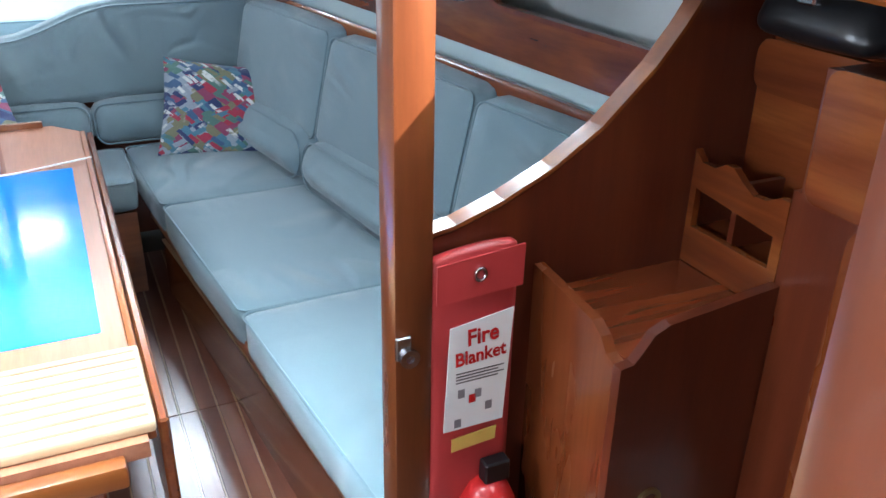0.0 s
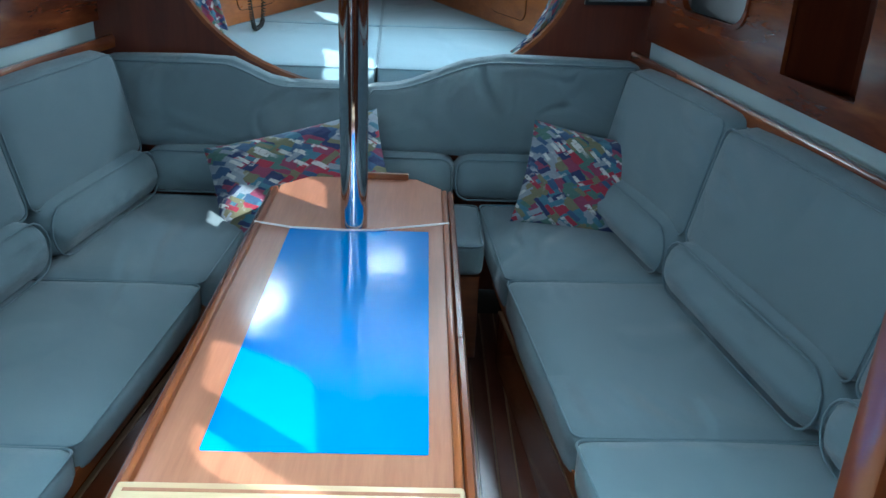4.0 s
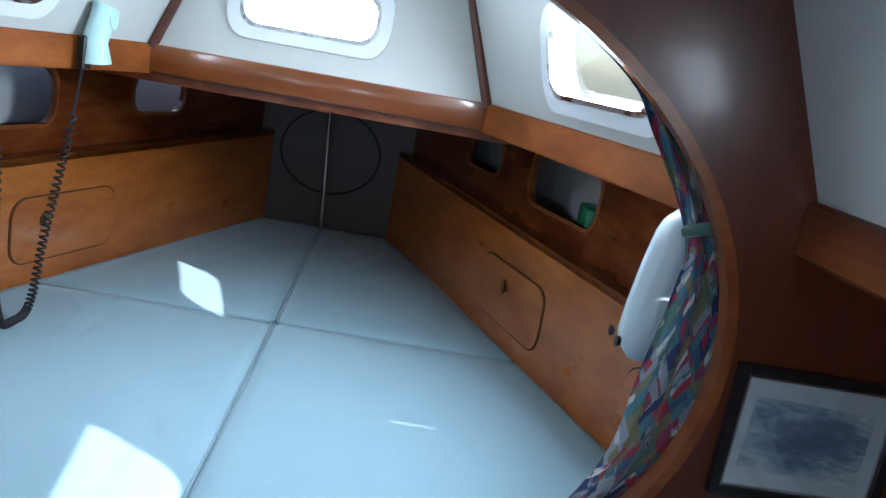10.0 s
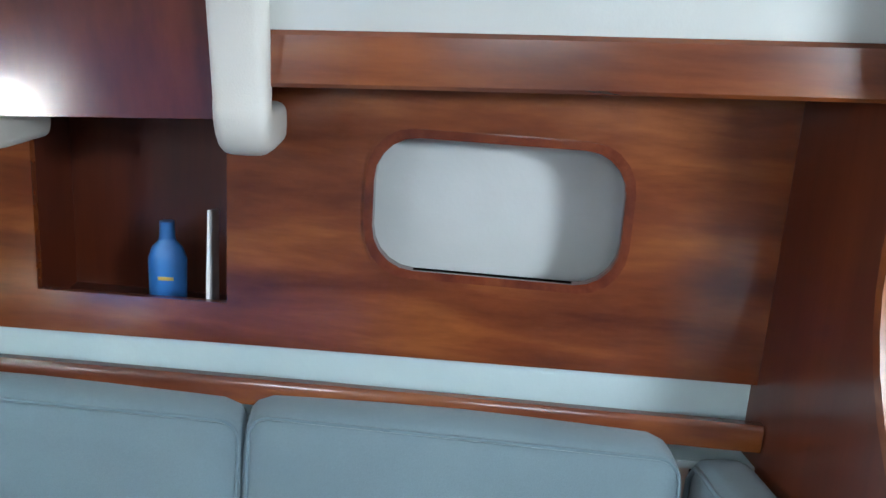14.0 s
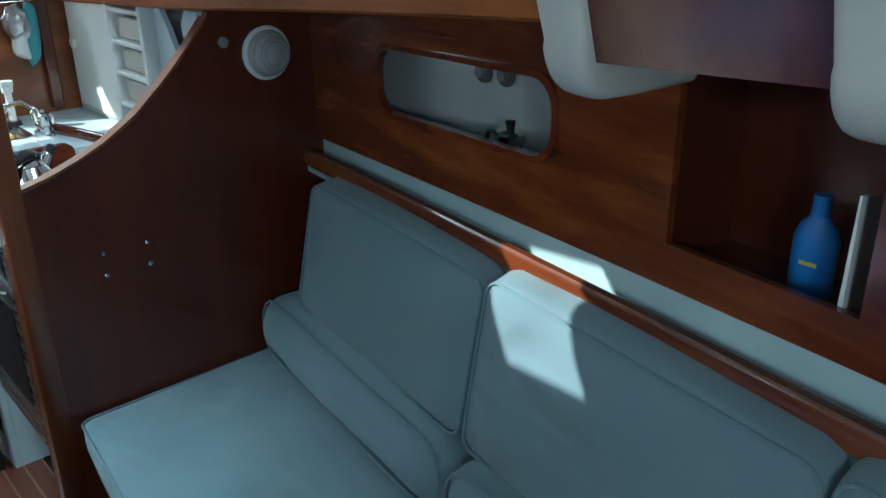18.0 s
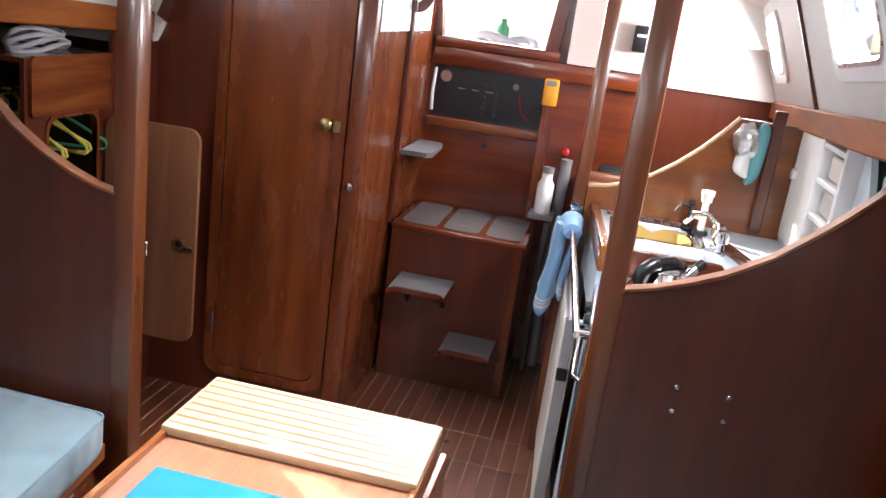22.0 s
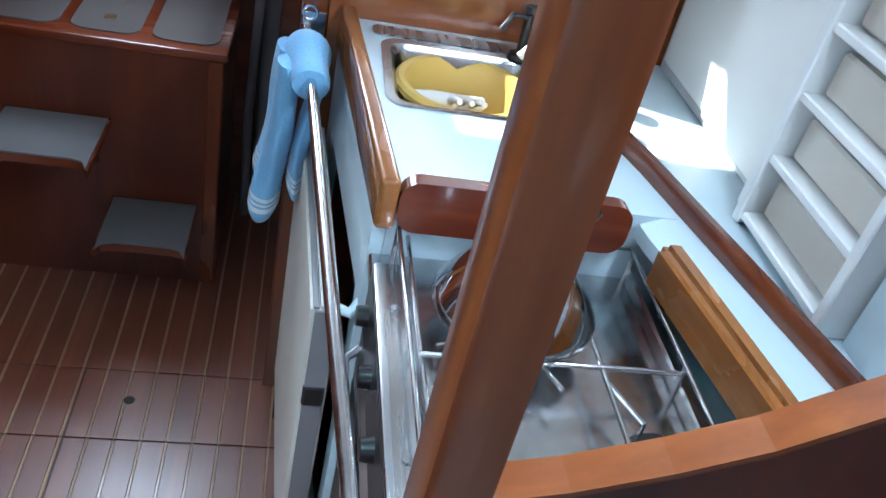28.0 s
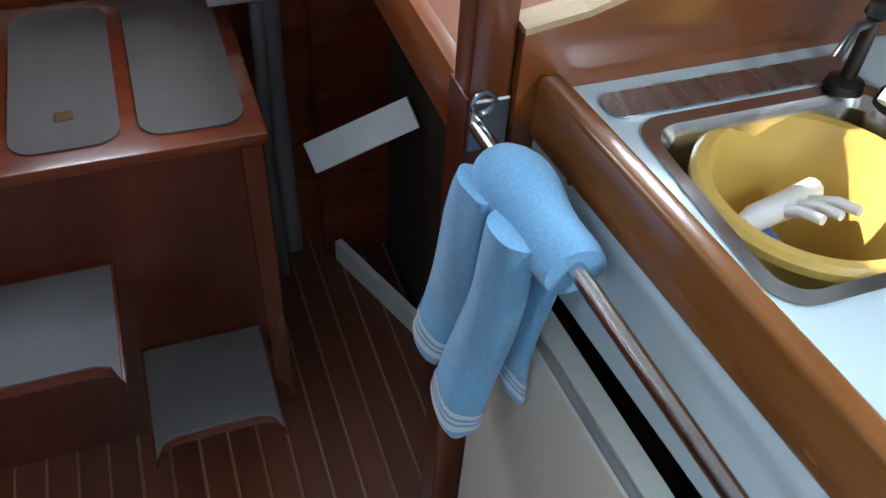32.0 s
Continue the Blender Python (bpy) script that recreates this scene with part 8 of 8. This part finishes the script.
# ---- fore cabin things ----
def curtain(label, rows, tie, seed):
    """A gathered curtain; each row names its two edges and the depth of its folds."""
    b = bmesh.new()
    uv = b.loops.layers.uv.new("UVMap")
    n, m = 44, 30
    g = []
    for j in range(n + 1):
        t = j / n
        k = t * (len(rows) - 1)
        i0 = min(int(k), len(rows) - 2)
        f = k - i0
        p0, p1, p2, p3 = rows[max(i0 - 1, 0)], rows[i0], rows[i0 + 1], rows[min(i0 + 2, len(rows) - 1)]
        r_ = [0.5 * (2 * b1 + (c1 - a1) * f + (2 * a1 - 5 * b1 + 4 * c1 - d1) * f * f + (3 * b1 - a1 - 3 * c1 + d1) * f ** 3) for a1, b1, c1, d1 in zip(p0, p1, p2, p3)]
        L, R, d = Vector(r_[:3]), Vector(r_[3:6]), r_[6]
        e = (R - L)
        nrm = Vector((e.y, -e.x, 0)).normalized()
        row = []
        for i in range(m + 1):
            u = i / m
            fold = math.sin(u * 13 + seed + t * 1.2) * d + math.sin(u * 27 + t * 5 + seed * 2) * d * 0.4
            q = L + e * u + nrm * fold + Vector((0, 0, 0.007 * math.sin(u * 17 + seed) * (0.3 + t)))
            row.append((b.verts.new(q), (u * 0.75 + 0.02 * math.sin(9 * t), t * 2.2)))
        g.append(row)
    for j in range(n):
        for i in range(m):
            c = [g[j][i], g[j][i + 1], g[j + 1][i + 1], g[j + 1][i]]
            f = b.faces.new([x[0] for x in c])
            for lp, x in zip(f.loops, c):
                lp[uv].uv = x[1]
    bmesh.ops.recalc_face_normals(b, faces=b.faces)
    bmesh.ops.solidify(b, geom=b.faces[:], thickness=0.003)
    e = thing("curtain", label, "curtain", "patchwork curtains")
    part("cloth", b, PATCH, e, "", 70)
    L, R = Vector(rows[tie][:3]), Vector(rows[tie][3:6])
    c, h, d = (L + R) / 2, (R - L) * 0.54, rows[tie][6] * 1.5 + 0.004
    part("tieback", tube([c - h, c - h * 0.6 + Vector((0, -d, 0.006)), c + h * 0.6 + Vector((0, -d, 0.012)), c + h + Vector((0, 0, 0.014)), c + h * 0.6 + Vector((0, d, 0.01)), c - h * 0.6 + Vector((0, d, 0.003))], 0.009, 8, True), PATCH, e, "matching tieback", 60)
    return e


curtain("patchwork curtain tied back beside the oval opening, hanging to the berth", [(-0.40, 0.06, 1.73, -0.28, 0.07, 1.73, 0.006), (-0.545, 0.06, 1.60, -0.45, 0.085, 1.59, 0.010), (-0.62, 0.06, 1.49, -0.515, 0.09, 1.48, 0.010), (-0.675, 0.06, 1.385, -0.585, 0.085, 1.39, 0.008), (-0.695, 0.06, 1.31, -0.61, 0.125, 1.32, 0.012), (-0.695, 0.065, 1.15, -0.615, 0.20, 1.14, 0.016), (-0.655, 0.075, 1.01, -0.60, 0.235, 1.02, 0.018), (-0.585, 0.09, 0.915, -0.588, 0.25, 0.94, 0.018)], 3, 1)
curtain("narrow patchwork curtain gathered at the edge of the oval opening", [(0.30, 0.055, 1.745, 0.34, 0.055, 1.74, 0.004), (0.50, 0.055, 1.618, 0.525, 0.055, 1.615, 0.004), (0.56, 0.055, 1.545, 0.60, 0.055, 1.55, 0.005), (0.632, 0.055, 1.425, 0.676, 0.055, 1.43, 0.006), (0.636, 0.06, 1.345, 0.71, 0.06, 1.355, 0.008), (0.618, 0.065, 1.215, 0.73, 0.06, 1.23, 0.010), (0.602, 0.065, 1.10, 0.71, 0.06, 1.12, 0.010), (0.545, 0.065, 0.99, 0.672, 0.06, 1.025, 0.010), (0.48, 0.065, 0.925, 0.60, 0.06, 0.935, 0.008)], 3, 4)
bagw = thing("white_pouch", "pale plastic padded panel hanging behind the curtain", "pouch")
part("panel", cushion([(0.612, 0.16, 1.20), (0.70, 0.16, 1.20), (0.70, 0.24, 1.20), (0.612, 0.24, 1.20), (0.64, 0.16, 1.43), (0.715, 0.16, 1.43), (0.715, 0.23, 1.43), (0.64, 0.23, 1.43)], 0.006, 0.03, 8, 5, 0.004), PALEBLUE, bagw, "", 60)
for y in (0.175, 0.225):
    part("stud", lathe([(0, 0), (0.009, 0), (0.007, 0.006), (0, 0.006)], (0.605, y, 1.225), 12, "x"), BLACK, bagw, "dark stud", 40)
hs = thing("radio_handset", "pale aqua radio handset clipped to the carlin", "handset", at=(-0.462, 0.795, 1.475))
part("body", tube([(0.015, 0.015, -0.035), (0.012, 0.012, 0.01), (0.02, 0.02, 0.06), (0.026, 0.026, 0.085)], [0.033, 0.026, 0.025, 0.028], 12), AQUA, hs, "", 60)
part("earpiece", lathe([(0, 0), (0.024, 0), (0.022, 0.014), (0, 0.016)], (0.03, 0.028, 0.06), 16, "x"), AQUA, hs, "", 40)
part("clip", box(-0.01, 0.006, -0.02, 0.02, -0.05, 0.02, 0.004), BLACK, hs, "black clip")
cordp = []
base_pts = [Vector((-0.580, 0.66, 1.40)), Vector((-0.567, 0.66, 1.22)), Vector((-0.562, 0.66, 1.0)), Vector((-0.553, 0.675, 0.885)), Vector((-0.545, 0.72, 0.868)), Vector((-0.53, 0.76, 0.90)), Vector((-0.525, 0.80, 1.05)), Vector((-0.50, 0.815, 1.24)), Vector((-0.468, 0.80, 1.43))]
N = 900
for i in range(N + 1):
    t = i / N * (len(base_pts) - 1)
    k = min(int(t), len(base_pts) - 2)
    f = t - k
    p0, p1, p2, p3 = base_pts[max(k - 1, 0)], base_pts[k], base_pts[k + 1], base_pts[min(k + 2, len(base_pts) - 1)]
    p = 0.5 * ((2 * p1) + (p2 - p0) * f + (2 * p0 - 5 * p1 + 4 * p2 - p3) * f * f + (3 * p1 - p0 - 3 * p2 + p3) * f ** 3)
    tg = (p2 - p1).normalized()
    a1 = tg.orthogonal().normalized()
    a2 = tg.cross(a1)
    amp = 0.008 if 0.8 < t < len(base_pts) - 1.6 else 0.0
    ang = i * 2 * math.pi / 9
    cordp.append(p + amp * (math.cos(ang) * a1 + math.sin(ang) * a2))
solo("coiled_cord", tube(cordp, 0.0028, 5), RUBBER, "black coiled telephone cord looping down to the berth", "cord", smooth=60)
jk = thing("cable_plug", "black cable with a plug hanging on the shelf front", "plug", at=(-0.665, 0.60, 1.25))
part("socket", box(-0.012, 0.012, -0.012, 0.012, 0.12, 0.15, 0.003), BLACK, jk)
part("cable", tube([(0, 0, 0.125), (0.002, -0.004, 0.06), (0.0, 0, 0.01)], 0.004, 8), BLACK, jk, "", 60)
part("plug", lathe([(0, -0.022), (0.012, -0.02), (0.014, 0.0), (0.008, 0.014), (0, 0.016)], (0, 0, 0), 14), BLACK, jk, "", 40)
for s, y, z1, lab in ((-1, 0.97, 1.262, "white tub with a green lid inside the shelf opening"), (1, 1.05, 1.285, "green plastic tub inside the shelf opening")):
    x = s * (berth_half(y, s) + 0.054 + 0.075)
    tub = solo("lidded_tub" if s < 0 else "green_tub", box(x - 0.035, x + 0.035, y - 0.055, y + 0.055, 1.188, z1, 0.008, 2), LINER if s < 0 else GREEN, lab, "tub", smooth=30)
    if s < 0:
        part("lid", box(x - 0.04, x + 0.04, y - 0.06, y + 0.06, z1 + 0.0005, z1 + 0.013, 0.004, 2), GREEN, tub, "flat green lid", 30)
solo("bow_rod", tube([(-0.105, 2.12, 1.40), (-0.085, 2.12, 1.1), (-0.07, 2.12, 0.852)], 0.007, 10), STEEL, "thin steel rod rising from the bow berth", "rod", smooth=60)

# ---- deck outside, glimpsed through the companionway ----
structure("cockpit_floor", box(-1.4, 1.4, -7.5, -4.36, 0.9, 0.95), WHITE, "white cockpit floor outside the companionway", "deck")
ck = thing("cockpit_coil", "grey ropes lying round a small green bottle in the cockpit", "rope", at=(0.05, -4.62, 1.30))
part("coil", tube([(0.13 * math.cos(a) * (1 + 0.1 * math.sin(3 * a)), 0.05 * math.sin(a), 0.03 + 0.025 * math.sin(2 * a)) for a in np.linspace(0, 6.283, 30, endpoint=False)], 0.022, 8, True), ROPE, ck, "", 60)
part("bottle", lathe([(0, 0.0), (0.03, 0.0), (0.03, 0.08), (0.014, 0.10), (0.014, 0.12), (0, 0.12)], (0.02, 0.02, 0.01), 16), GREEN, ck, "", 40)
structure("cockpit_seat", box(-0.6, 0.6, -4.9, -4.40, 0.95, 1.305), WHITE, "white cockpit bridge deck", "deck")
